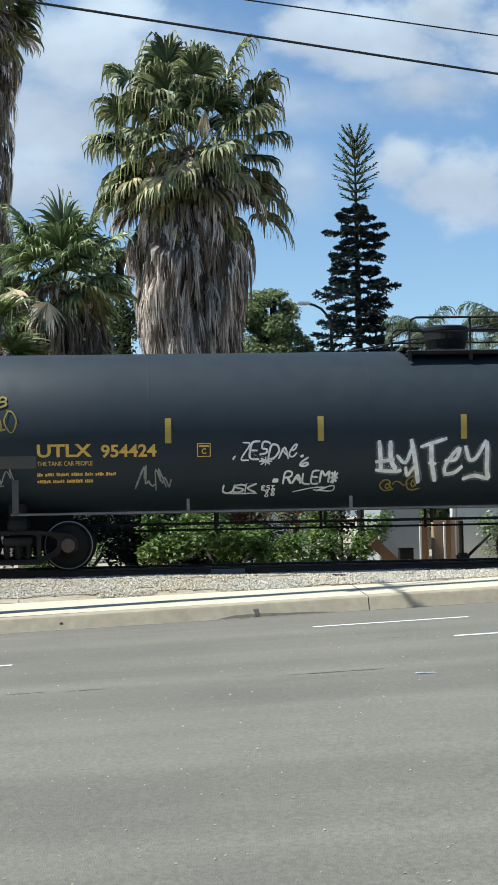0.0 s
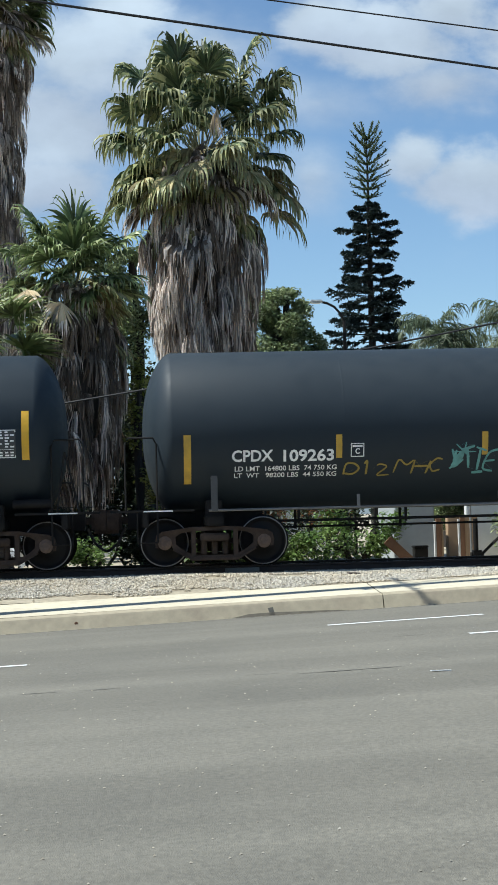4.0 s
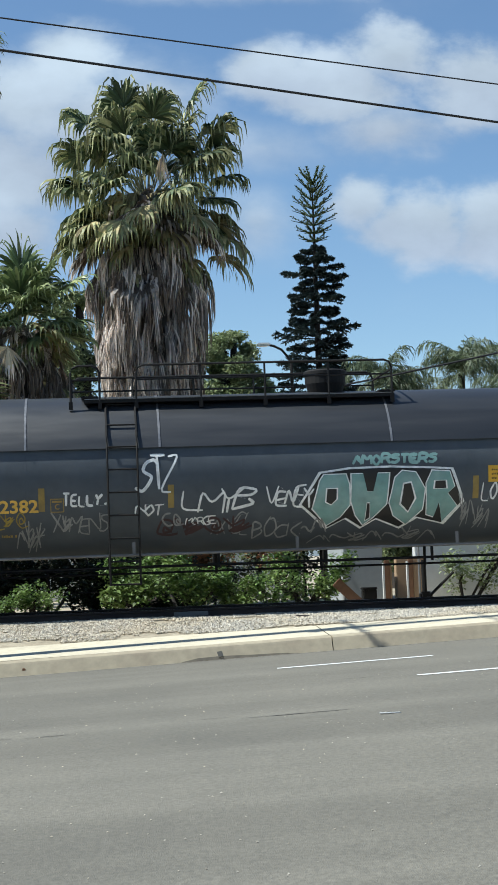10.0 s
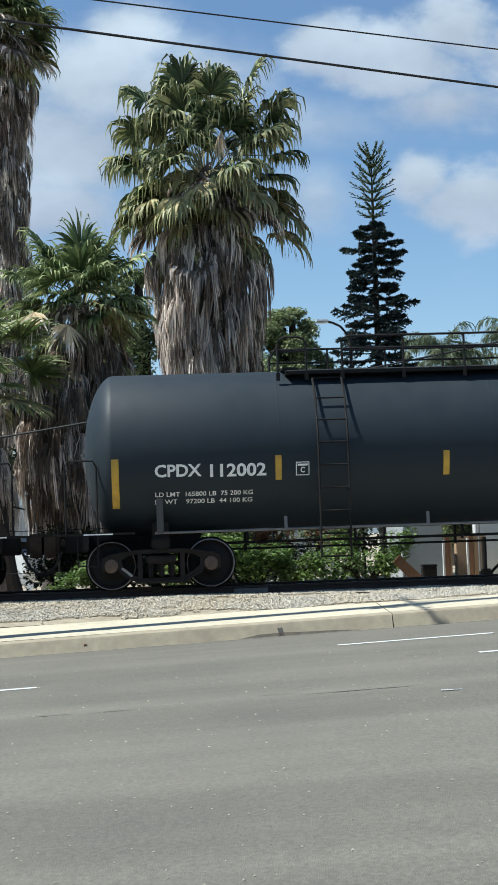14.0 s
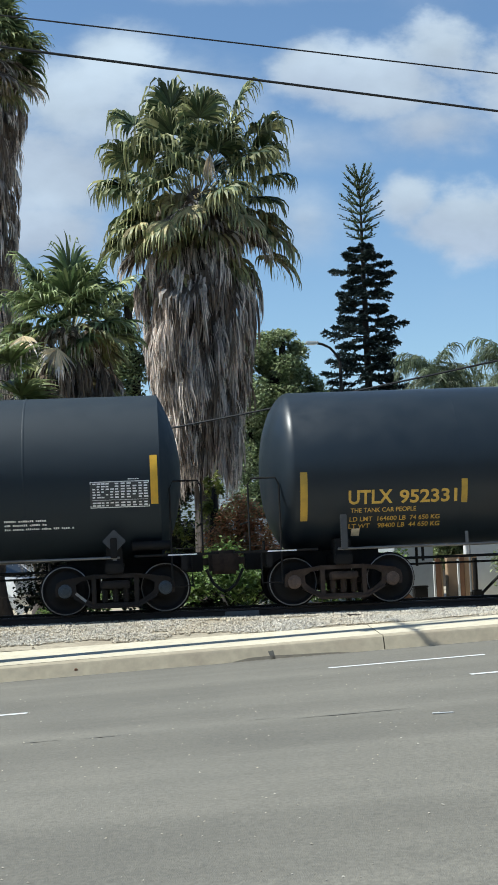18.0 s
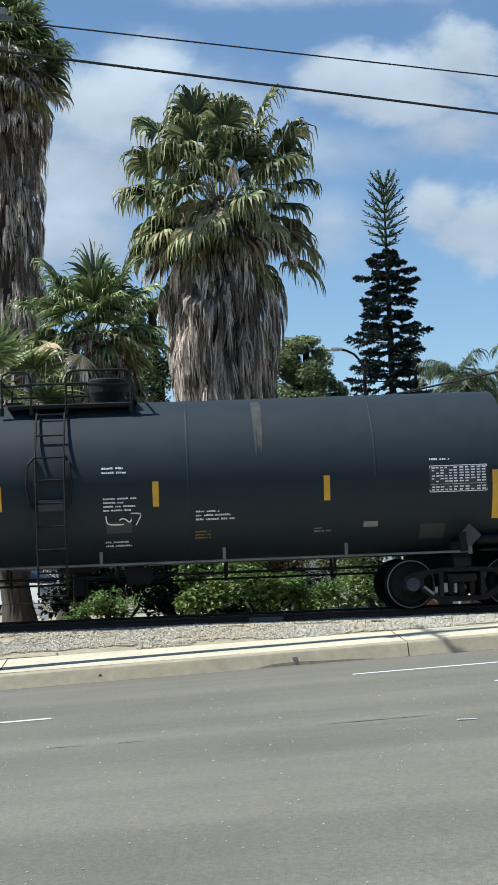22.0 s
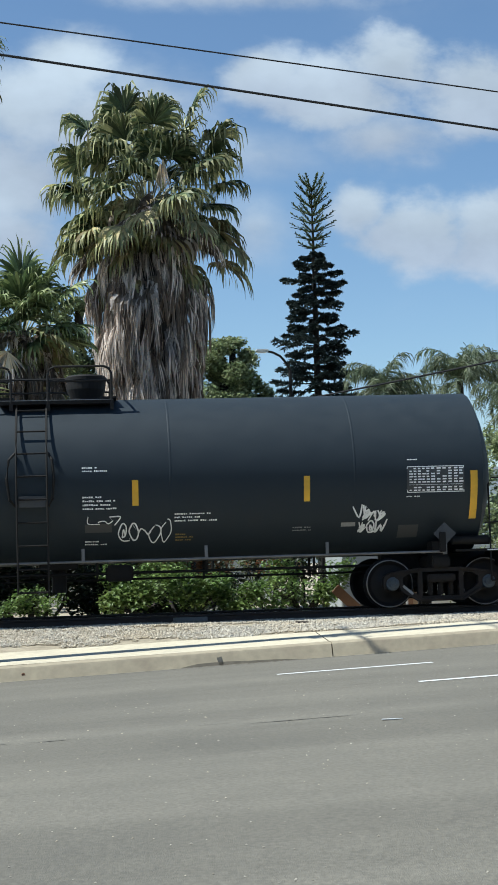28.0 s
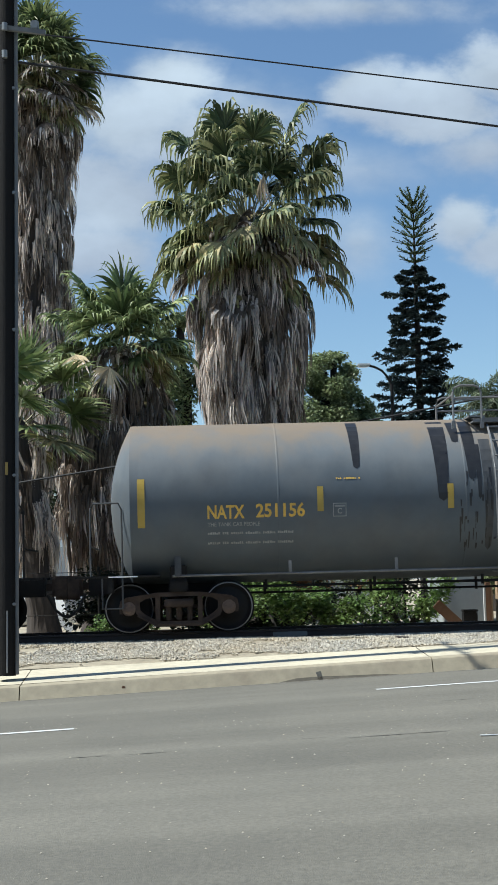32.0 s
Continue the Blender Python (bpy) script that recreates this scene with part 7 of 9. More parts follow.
def fan_palm(name, label, base, crown_z, crown_r, skirt, seed, fans=(), more=20, green="palm_green", tip="palm_tip", fronds=600, leaf=0.9, weep=1.1, low=-50, high=80, tan=18, cream=(), straw=(),
             pale=0.6, reach=(0.5, 0.62), frond_len=(0.6, 1.3), segs=30, lean=0.0):
    """Fan palm: trunk, skirt of dead fronds, crown. fans: (sideways, up, towards the road) hubs of the large outer leaves;
    skirt: rows of (height, radius) from the top down."""
    rng = random.Random(seed)
    x, y, z = base
    ob = thing(name, label, "palm tree", "fan palms", at=base)
    H = crown_z - z
    bm = B()
    lathe(bm, [(0, 0.42), (0.5, 0.34), (H * 0.5, 0.27), (H, 0.2)], 14, "z")
    for v in bm.verts:
        v.co.x += lean * (1 - v.co.z / H)
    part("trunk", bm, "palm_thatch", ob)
    c = Vector((0, 0, H))
    hubs = [Vector((a, -f, b)) for a, b, f in fans]
    for k in range(more):
        f = (k + 0.5) / more
        el = math.radians(high - (high - low) * f + rng.uniform(-8, 8))
        az = k * 2.39996 + rng.uniform(-0.3, 0.3)
        st = crown_r * rng.uniform(*reach)
        hubs.append(Vector((math.cos(az) * math.cos(el), math.sin(az) * math.cos(el), math.sin(el) * 1.05)) * st)
    vs, fs, sl, sv, sf = [], [], [], [], []
    yv, yf, yl, ov, of, ol = [], [], [], [], [], []
    for h in hubs:
        # the stalk bows a little under the blade's weight
        mid = c + h * 0.5 + Vector((0, 0, 0.1 * h.xy.length))
        root = c + Vector((h.x, h.y, 0)) * 0.08 + Vector((0, 0, -0.25 + 0.1 * h.normalized().z))
        stalk(sv, sf, root, mid, 0.028)
        stalk(sv, sf, mid, c + h, 0.022)
        d = h.normalized()
        out = (Vector((d.x, d.y, max(d.z, -0.6) * 0.8)) + Vector((0, 0, 0.05))).normalized()
        weeps = weep * rng.uniform(0.8, 1.2) * (0.75 if d.z > 0.8 else 1.0)
        tgt = (vs, fs, sl)
        if d.z < -0.2 and rng.random() < 0.55 - 0.6 * (d.z + 0.2):
            tgt = (yv, yf, yl) if rng.random() < 0.5 else (ov, of, ol)
        weeping_fan(*tgt, c + h, out, leaf * rng.uniform(0.85, 1.12), math.radians(rng.uniform(200, 270)), rng, weeps, segs, 0.55)
    cr = tagged(two_tone(raw("crown", vs, fs, green, ob, "fan leaves with drooping split tips"), tip, sl), kind="stuff")
    tagged(raw("leaf_stalk", sv, sf, "palm_stalk", cr), kind="stuff")
    # old leaves that hang below the crown, green going to straw and brown
    for k in range(tan):
        az = k * 2.39996 + rng.uniform(-0.4, 0.4)
        d = Vector((math.cos(az), math.sin(az), 0))
        drop = rng.uniform(0.0, 0.95)
        hub = c + d * crown_r * rng.uniform(0.15, 0.42) * (0.75 + 0.6 * drop) + Vector((0, 0, -crown_r * drop))
        stalk(sv, sf, c + d * 0.1 + Vector((0, 0, -0.3)), hub, 0.02)
        tgt = (yv, yf, yl) if rng.random() < 0.75 - 0.55 * drop else (ov, of, ol)
        weeping_fan(*tgt, hub, (d.x, d.y, -0.75), leaf * rng.uniform(0.6, 0.95), math.radians(rng.uniform(90, 170)), rng, 1.4, 18, 0.8)
    for a, b, f in straw:
        weeping_fan(yv, yf, yl, c + Vector((a, -f, b)), (a * 0.4, -0.5, -0.5), leaf * 0.8, math.radians(150), rng, 1.2, 22, 0.4)
    tagged(two_tone(raw("yellow_leaf", yv, yf, "palm_yellow", cr), "palm_tip", yl), kind="stuff")
    if ov:
        tagged(two_tone(raw("brown_leaf", ov, of, "palm_brown", cr), "palm_dead", ol), kind="stuff")
    if cream:
        cv, cf, cl = [], [], []
        for a, b, f in cream:
            weeping_fan(cv, cf, cl, c + Vector((a, -f, b)), (a * 0.2, -0.35, -1.0), leaf * (0.85 if crown_r < 2 else 0.72), math.radians(130 if crown_r < 2 else 35), rng, 0.6, 18, 0.3)
        tagged(two_tone(raw("bleached_leaf", cv, cf, "palm_cream", cr, "bleached cream dead leaves"), "palm_dead", cl), kind="stuff")
    dv, df, bv, bf = [], [], [], []
    zs, rs_ = [q[0] for q in skirt], [q[1] for q in skirt]
    for k in range(fronds):
        zz = zs[0] + (zs[-1] - zs[0]) * rng.random() ** 0.9
        az = rng.uniform(0, 6.28)
        # bunches stand out and gaps fall back between them
        lump = noise.noise(Vector((math.cos(az) * 2.6, math.sin(az) * 2.6, zz * 0.8 + seed)))
        if lump < -0.28 and rng.random() < 0.6:
            continue
        r = float(np.interp(-zz, [-q for q in zs], rs_)) * (0.8 + 0.3 * lump + rng.uniform(-0.08, 0.08))
        d = (math.cos(az), math.sin(az), 0)
        # fronds set back are more often brown, which deepens the gaps by colour
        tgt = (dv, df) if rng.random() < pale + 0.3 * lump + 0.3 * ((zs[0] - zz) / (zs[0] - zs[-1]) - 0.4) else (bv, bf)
        dead_frond(tgt[0], tgt[1], Vector((d[0] * r + lean * (1 - (zz - z) / H), d[1] * r, zz - z)), d, rng.uniform(*frond_len), rng.uniform(0.06, 0.17), rng, 11)
    # core inside the fronds; its dark colour stands for the shade in the gaps
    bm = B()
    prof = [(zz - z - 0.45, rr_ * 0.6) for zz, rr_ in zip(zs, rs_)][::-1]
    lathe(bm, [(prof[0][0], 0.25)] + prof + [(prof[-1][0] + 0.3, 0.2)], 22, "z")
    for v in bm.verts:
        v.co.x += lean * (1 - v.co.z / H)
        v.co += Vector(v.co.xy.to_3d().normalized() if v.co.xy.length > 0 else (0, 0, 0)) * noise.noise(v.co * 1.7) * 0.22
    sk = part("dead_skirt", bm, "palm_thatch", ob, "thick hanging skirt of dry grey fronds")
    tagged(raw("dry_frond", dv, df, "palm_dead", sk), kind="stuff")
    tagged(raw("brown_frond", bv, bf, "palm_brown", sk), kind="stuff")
    return ob


def leaf_cloud(verts, faces, c, r, n, size, rng, flat=0.0):
    """Small bent leaves strewn through an ellipsoid, thicker at its skin."""
    for _ in range(n):
        while True:
            p = Vector((rng.uniform(-1, 1), rng.uniform(-1, 1), rng.uniform(-1, 1)))
            if 0.25 < p.length < 1:
                break
        p = Vector((p.x * r[0], p.y * r[1], p.z * r[2])) + Vector(c)
        a, b = rng.uniform(0, 6.28), rng.uniform(-0.9, 0.9) * (1 - flat)
        d = Vector((math.cos(a) * math.cos(b), math.sin(a) * math.cos(b), math.sin(b)))
        s = size * rng.uniform(0.6, 1.3)
        t = d.cross(Vector((rng.uniform(-0.5, 0.5), rng.uniform(-0.5, 0.5), 1))).normalized() * s * 0.36
        i = len(verts)
        verts += [p, p + d * s * 0.5 + t, p + d * s * 0.5 - t + Vector((0, 0, s * 0.1)), p + d * s + Vector((0, 0, -s * 0.15))]
        faces += [(i, i + 1, i + 3, i + 2)]


def bush(name, label, category, base, blobs, mat, leaf, seed, n=900, stems=6, extra=None):
    """blobs: (dx, dy, dz, rx, ry, rz) clumps of leaves over the base."""
    rng = random.Random(seed)
    ob = thing(name, label, category, at=base)
    bm = B()
    for k in range(stems):
        q = rng.choice(blobs)
        pipe(bm, [(q[0] * 0.25, q[1] * 0.25, 0), (q[0] * 0.7 + rng.uniform(-0.1, 0.1), q[1] * 0.7, q[2] * 0.6), (q[0], q[1], q[2])], 0.02 + 0.012 * max(q[2], 1), 6)
    part("trunk", bm, "pine_bark", ob)
    vs, fs = [], []
    for q in blobs:
        m = int(n * q[3] * q[5])
        for _ in range(7):
            off = Vector((rng.uniform(-0.6, 0.6) * q[3], rng.uniform(-0.6, 0.6) * q[4], rng.uniform(-0.6, 0.6) * q[5]))
            k = rng.uniform(0.35, 0.6)
            leaf_cloud(vs, fs, Vector(q[:3]) + off, (q[3] * k, q[4] * k, q[5] * k), m // 7 + 20, leaf, rng)
    cr = raw("foliage", vs, fs, mat, ob)
    if extra:
        vs, fs = [], []
        for q in extra[1]:
            leaf_cloud(vs, fs, q[:3], q[3:6], int(extra[2] * q[3] * q[5]) + 30, leaf, rng)
        raw("blossom", vs, fs, extra[0], cr)
    return ob


def needle_spray(vs, fs, p, d, length, size, rng, n, rise=0.12, flat=0.3):
    d = Vector(d).normalized()
    for k in range(n):
        f = (k + rng.random()) / n
        q = Vector(p) + d * length * f + Vector((0, 0, rise * length * f * f))
        a = rng.uniform(0, 6.28)
        e = (d * 0.9 + Vector((math.cos(a) * 0.8, math.sin(a) * 0.8, rng.uniform(-flat, flat)))).normalized()
        s = size * rng.uniform(0.7, 1.3)
        t = e.cross(Vector((0, 0, 1)))
        t = (t.normalized() if t.length > 1e-3 else Vector((1, 0, 0))) * s * 0.5 + Vector((0, 0, s * rng.uniform(-0.3, 0.3)))
        i = len(vs)
        vs += [q - t * 0.6, q + t * 0.6, q + e * s + t * 0.25, q + e * s - t * 0.25]
        fs += [(i, i + 1, i + 2, i + 3)]


def tiered_pine():
    x, y, z0 = 9.2, 60.0, 0.25
    ob = thing("norfolk_pine", "tall dark tiered pine with a slim bright leader", "pine tree", at=(x, y, z0))
    H = 16.15
    bm = B()
    lathe(bm, [(0, 0.26), (6, 0.17), (12, 0.09), (H - 0.1, 0.02)], 10, "z")
    part("trunk", bm, "pine_bark", ob)
    rng = random.Random(12)
    vs, fs, tv, tf, wv, wf = [], [], [], [], [], []
    z = 3.2
    while z < 13.6:
        f = (z - 3.2) / 10.4
        r = (2.15 - 1.15 * f) * rng.uniform(0.82, 1.1)
        if z > 13.1:
            r *= 0.6
        n = rng.choice((5, 6, 6))
        a0 = rng.uniform(0, 6.28)
        for k in range(n):
            a = a0 + 6.283 * k / n + rng.uniform(-0.35, 0.35)
            L = r * rng.uniform(0.65, 1.12)
            zz = z + rng.uniform(-0.12, 0.12)
            d = Vector((math.cos(a), math.sin(a), rng.uniform(-0.1, 0.06)))
            root = Vector((0, 0, zz))
            stalk(wv, wf, root, root + d * L * 0.85, 0.03)
            needle_spray(vs, fs, root + d * L * 0.2, d, L * 0.8, 0.095, rng, 170, 0.16, 0.45)
            # flat side sprays with knobbly drooping ends
            for q in (0.35, 0.5, 0.65, 0.8, 0.92):
                for s in (-1, 1):
                    dd = (d + Vector((-d.y, d.x, 0)) * s * rng.uniform(0.7, 1.1) + Vector((0, 0, rng.uniform(-0.25, 0.05)))).normalized()
                    pp = root + d * L * q + Vector((0, 0, 0.1 * L * q * q))
                    needle_spray(vs, fs, pp, dd, L * 0.55 * (1.25 - q), 0.1, rng, 80, -0.14, 0.6)
        z += rng.uniform(0.31, 0.43)
    z = 13.75
    while z < H:
        f = (z - 13.75) / (H - 13.75)
        a0 = rng.uniform(0, 6.28)
        for k in range(6):
            a = a0 + 6.283 * k / 6
            L = (0.6 + 0.55 * math.sin(min(f * 3.0, 1.57)) - 0.42 * f) * rng.uniform(0.9, 1.08)
            d = Vector((math.cos(a), math.sin(a), 0.2 + 1.0 * f * f))
            needle_spray(tv, tf, (0, 0, z), d, L, 0.09, rng, 75, 0.2, 0.5)
            stalk(tv, tf, Vector((0, 0, z)), Vector((0, 0, z)) + d.normalized() * L, 0.03)
        z += 0.33
    cr = raw("crown", vs, fs, "pine", ob, "dark shelves of drooping needles")
    raw("branch", wv, wf, "pine_bark", cr)
    raw("leader", tv, tf, "pine_top", ob, "bright upswept young whorls at the top")


def feather_palm(base, crown_z, r, seed, fronds=20):
    rng = random.Random(seed)
    ob = thing("queen_palm", "slim feather palm with arching grey green fronds", "palm tree", "feather palms", at=base)
    H = crown_z - base[2]
    bm = B()
    lathe(bm, [(0, 0.2), (H * 0.5, 0.15), (H, 0.11)], 10, "z")
    part("trunk", bm, "bark", ob)
    vs, fs = [], []
    for k in range(fronds):
        az = k * 2.4 + rng.uniform(-0.2, 0.2)
        el0 = math.radians(rng.uniform(40, 88) if k < fronds * 0.6 else rng.uniform(-35, 40))
        p = Vector((0, 0, H))
        pts = [p.copy()]
        L = r * rng.uniform(1.1, 1.5)
        turn = math.radians(rng.uniform(95, 150))
        for j in range(12):
            el = el0 - turn * (j / 12) ** 1.5
            p = p + Vector((math.cos(az) * math.cos(el), math.sin(az) * math.cos(el), math.sin(el))) * L / 12
            pts.append(p.copy())
        for p, q in zip(pts, pts[1:]):
            stalk(vs, fs, p, q, 0.018)
        for j in range(2, 13):
            for m in range(8):
                p = pts[j - 1].lerp(pts[j], rng.random())
                d = (pts[j] - pts[j - 1]).normalized()
                s = d.cross(Vector((0, 0, 1)))
                s = (s.normalized() if s.length > 1e-3 else Vector((1, 0, 0))) * rng.choice((-1, 1))
                e = (s * rng.uniform(0.3, 0.9) + d * 0.6 + Vector((0, 0, rng.uniform(-0.75, 0.45)))).normalized()
                ll = 0.56 * rng.uniform(0.6, 1.1) * (1.1 - 0.04 * j)
                t = d * 0.016
                i = len(vs)
                vs += [p - t, p + t, p + e * ll * 0.6 + t + Vector((0, 0, -0.04)), p + e * ll * 0.6 - t + Vector((0, 0, -0.04)), p + e * ll + Vector((0, 0, -0.24))]
                fs += [(i, i + 1, i + 2, i + 3), (i + 3, i + 2, i + 4)]
    raw("frond", vs, fs, "queen", ob)
    return ob


fan_palm("fan_palm", "stout fan palm with a thick skirt of dry fronds", (1.70, 40.0, 0.25), 11.2, 2.8,
         [(10.3, 0.6), (9.7, 1.1), (9.0, 1.55), (8.3, 1.65), (7.6, 1.5), (6.8, 1.3), (6.0, 1.16), (5.0, 0.92), (4.2, 0.65)], 24,
         fans=((-0.55, 2.25, 0.3), (0.2, 2.3, -0.4), (1.15, 2.25, 0.2), (-1.55, 1.95, -0.2), (-1.75, 1.0, 0.2), (-1.85, 0.3, -0.3), (-1.55, -0.8, 0.4), (1.75, 1.55, 0.2),
               (1.8, 1.0, -0.4), (1.95, 0.3, 0.3), (1.3, 0.6, 1.1), (1.75, -0.85, 0.2), (0.15, 1.75, 1.0), (-0.9, 0.9, 1.35), (-0.95, -0.2, 1.5), (0.6, -0.3, 1.6), (-1.75, -1.15, 0.3), (1.95, -1.2, 0.1), (2.0, -1.7, -0.2), (-1.5, -1.6, 0.2), (1.35, -1.3, 1.0), (-1.0, -1.2, 1.2)),
         straw=((-0.2, -0.75, 1.75), (0.6, -0.4, 1.7), (-1.5, -1.0, 1.0), (1.15, -0.95, 1.5), (-0.75, -1.1, 1.65)), cream=((0.37, 0.75, 1.35), (0.3, 0.6, 1.4)),
         more=34, fronds=1250, leaf=1.2, weep=1.2, low=-50, high=80, tan=96, pale=0.66, frond_len=(0.7, 1.5), reach=(0.4, 0.62), segs=34)
fan_palm("fan_palm", "tall fan palm with a long shaggy skirt beside the tracks", (-4.42, 46.0, 0.25), 17.3, 2.45,
         [(16.7, 0.6), (16.1, 1.1), (15.3, 1.25), (14.0, 1.08), (12.3, 0.98), (10.6, 0.98), (8.6, 0.95), (6.95, 0.9), (4.77, 0.75)], 33, more=70, fronds=1500, leaf=1.02, weep=0.75, low=-60, high=85, tan=50, frond_len=(0.6, 1.2), pale=0.62, reach=(0.35, 0.58), tip="palm_tip_young",
         fans=((1.3, -0.6, 0.2), (1.4, -1.0, -0.3), (1.25, -1.3, 0.4), (-1.3, -0.8, 0.2), (-1.2, -1.2, 0.3), (0.6, -1.1, 1.1), (-0.5, -1.2, 1.2), (1.4, 0.0, 0.3)))
fan_palm("fan_palm", "short fan palm with fresh green leaves and brown dead ones", (-1.52, 35.5, 0.25), 7.0, 1.9,
         [(6.6, 0.5), (6.2, 1.0), (5.43, 1.35), (4.67, 1.45), (3.9, 1.4), (3.13, 1.3), (2.6, 1.0), (2.3, 0.7)], 47,
         fans=((0.05, 1.25, 0.0), (0.6, 1.15, -0.2), (-0.75, 1.2, 0.1), (1.0, 0.8, 0.2), (-1.3, 0.6, 0.3), (1.05, 0.0, 0.5), (0.4, 0.5, 1.1), (-0.5, 0.35, 1.2), (-1.35, -0.2, 0.3), (0.6, -0.3, 1.0)),
         more=30, green="palm_young", fronds=620, leaf=0.92, reach=(0.4, 0.55), weep=0.8, low=-45, high=75, tan=46, lean=-0.7, tip="palm_tip_young", cream=((-0.95, -0.45, 1.9), (-0.2, -0.75, 1.95)), pale=0.2)
fan_palm("fan_palm", "low young fan palm with bright spreading leaves", (-3.85, 33.9, 0.3), 5.2, 2.0,
         [(5.0, 0.3), (4.7, 0.5), (4.2, 0.6), (3.4, 0.55), (2.4, 0.45)], 58, lean=0.6, fans=((1.1, 0.75, 0.5), (1.3, 0.0, 0.4), (0.9, -0.6, 0.8), (0.3, 0.3, 1.3)), more=14, green="palm_bright", tip="palm_tip_young", fronds=80, leaf=0.98, weep=0.3, tan=4, low=-40)
tiered_pine()
feather_palm((12.5, 50.0, 0.25), 7.35, 1.45, 61, 32)
feather_palm((14.7, 50.5, 0.25), 7.4, 1.4, 62, 28)
feather_palm((9.95, 50.0, 0.25), 6.95, 1.25, 63, 30)
feather_palm((11.2, 52.0, 0.25), 6.3, 1.4, 66, 26)
feather_palm((13.6, 47.0, 0.25), 5.9, 1.5, 64)


def broad_tree():
    base = (4.6, 52.0, 0.25)
    blobs = [(0, 0, 6.3, 1.5, 1.4, 1.3), (-0.6, 0.2, 7.7, 1.0, 1.0, 0.9), (0.1, 0, 8.3, 0.8, 0.8, 0.7), (0.45, 0.1, 8.75, 0.5, 0.5, 0.4), (-0.3, 0, 4.8, 1.4, 1.3, 1.3), (0.9, 0, 7.4, 0.8, 0.8, 0.8), (1.35, 0, 6.4, 0.8, 0.9, 0.8), (1.5, 0, 5.3, 0.9, 0.9, 0.9), (0.4, 0, 3.6, 1.9, 1.4, 1.5), (-0.9, 0, 2.8, 1.6, 1.3, 1.5), (-0.9, 0.3, 6.2, 1.2, 1.1, 1.3), (0.3, 0, 7.4, 0.8, 0.8, 0.7)]
    bush("broadleaf_tree", "dense green broadleaf tree behind the palms", "tree", base, blobs + [(-0.2, 0, 7.0, 1.2, 1.1, 1.1), (0.9, 0.2, 6.0, 1.2, 1.0, 1.1), (-1.5, 0.2, 6.9, 1.0, 0.9, 1.2), (0.75, 0, 8.1, 0.55, 0.6, 0.6), (-1.0, 0.1, 8.3, 0.7, 0.7, 0.6), (1.5, 0, 6.95, 0.6, 0.6, 0.6)], "tree", 0.12, 70, n=4200, stems=12)


broad_tree()
bush("broadleaf_tree", "bright green bushy tree below the feather palms", "tree", (12.3, 44.5, 0.25), [(-1.2, 0, 1.2, 1.1, 0.9, 1.2), (0.0, 0, 1.6, 1.2, 0.9, 1.4), (1.2, 0, 1.4, 1.2, 0.9, 1.3), (2.2, 0, 1.3, 1.0, 0.9, 1.2), (-0.6, 0, 3.0, 1.1, 0.9, 1.1), (0.7, 0, 3.3, 1.1, 0.9, 1.1), (1.8, 0, 2.9, 1.0, 0.9, 1.0), (0.2, 0.3, 4.5, 0.9, 0.8, 0.9)], "tree", 0.13, 85, n=1900, stems=8)
bush("broadleaf_tree", "dense green tree under the feather palms", "tree", (10.0, 46.0, 0.25), [(-0.7, 0, 4.2, 0.7, 0.7, 0.8), (-1.1, 0, 3.2, 0.7, 0.7, 0.9), (-0.4, 0, 5.0, 0.7, 0.7, 0.6), (0.9, 0, 5.0, 0.8, 0.7, 0.6), (1.1, 0, 4.2, 0.8, 0.7, 0.8), (1.6, 0, 3.2, 0.9, 0.7, 1.0), (-0.8, 0, 1.3, 0.9, 0.8, 1.2), (0.3, 0, 1.6, 1.1, 0.9, 1.4), (1.2, 0, 1.4, 0.9, 0.8, 1.2), (-0.5, 0, 3.0, 0.9, 0.8, 1.0), (0.5, 0, 3.3, 1.0, 0.8, 1.0), (0.1, 0.2, 4.4, 0.8, 0.7, 0.7)], "tree", 0.11, 95, n=4200, stems=7)
bush("shrub", "leafy shrub before the pale wall panel", "shrub", (9.25, 37.2, 0.25), [(0.1, 0, 0.6, 0.4, 0.3, 0.6), (0.35, 0, 1.4, 0.4, 0.3, 0.6), (-0.3, 0, 2.3, 0.35, 0.3, 0.4), (0.3, 0, 2.3, 0.35, 0.3, 0.4)], "tree", 0.09, 97, n=1500, stems=5)
# background foliage; the darkest leaves carry the palms' shade in their colour
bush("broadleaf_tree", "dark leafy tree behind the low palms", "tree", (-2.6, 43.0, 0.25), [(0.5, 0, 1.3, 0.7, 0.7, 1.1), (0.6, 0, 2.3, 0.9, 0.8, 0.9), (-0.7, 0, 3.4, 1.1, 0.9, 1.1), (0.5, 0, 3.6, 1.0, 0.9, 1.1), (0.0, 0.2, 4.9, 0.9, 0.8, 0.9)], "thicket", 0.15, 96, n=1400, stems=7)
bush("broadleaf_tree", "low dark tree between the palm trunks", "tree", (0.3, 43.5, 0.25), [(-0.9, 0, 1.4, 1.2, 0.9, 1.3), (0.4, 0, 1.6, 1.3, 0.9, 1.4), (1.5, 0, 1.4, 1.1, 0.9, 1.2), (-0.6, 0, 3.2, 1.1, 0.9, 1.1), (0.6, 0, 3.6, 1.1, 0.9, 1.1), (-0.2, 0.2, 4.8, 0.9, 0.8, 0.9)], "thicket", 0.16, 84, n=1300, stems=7)
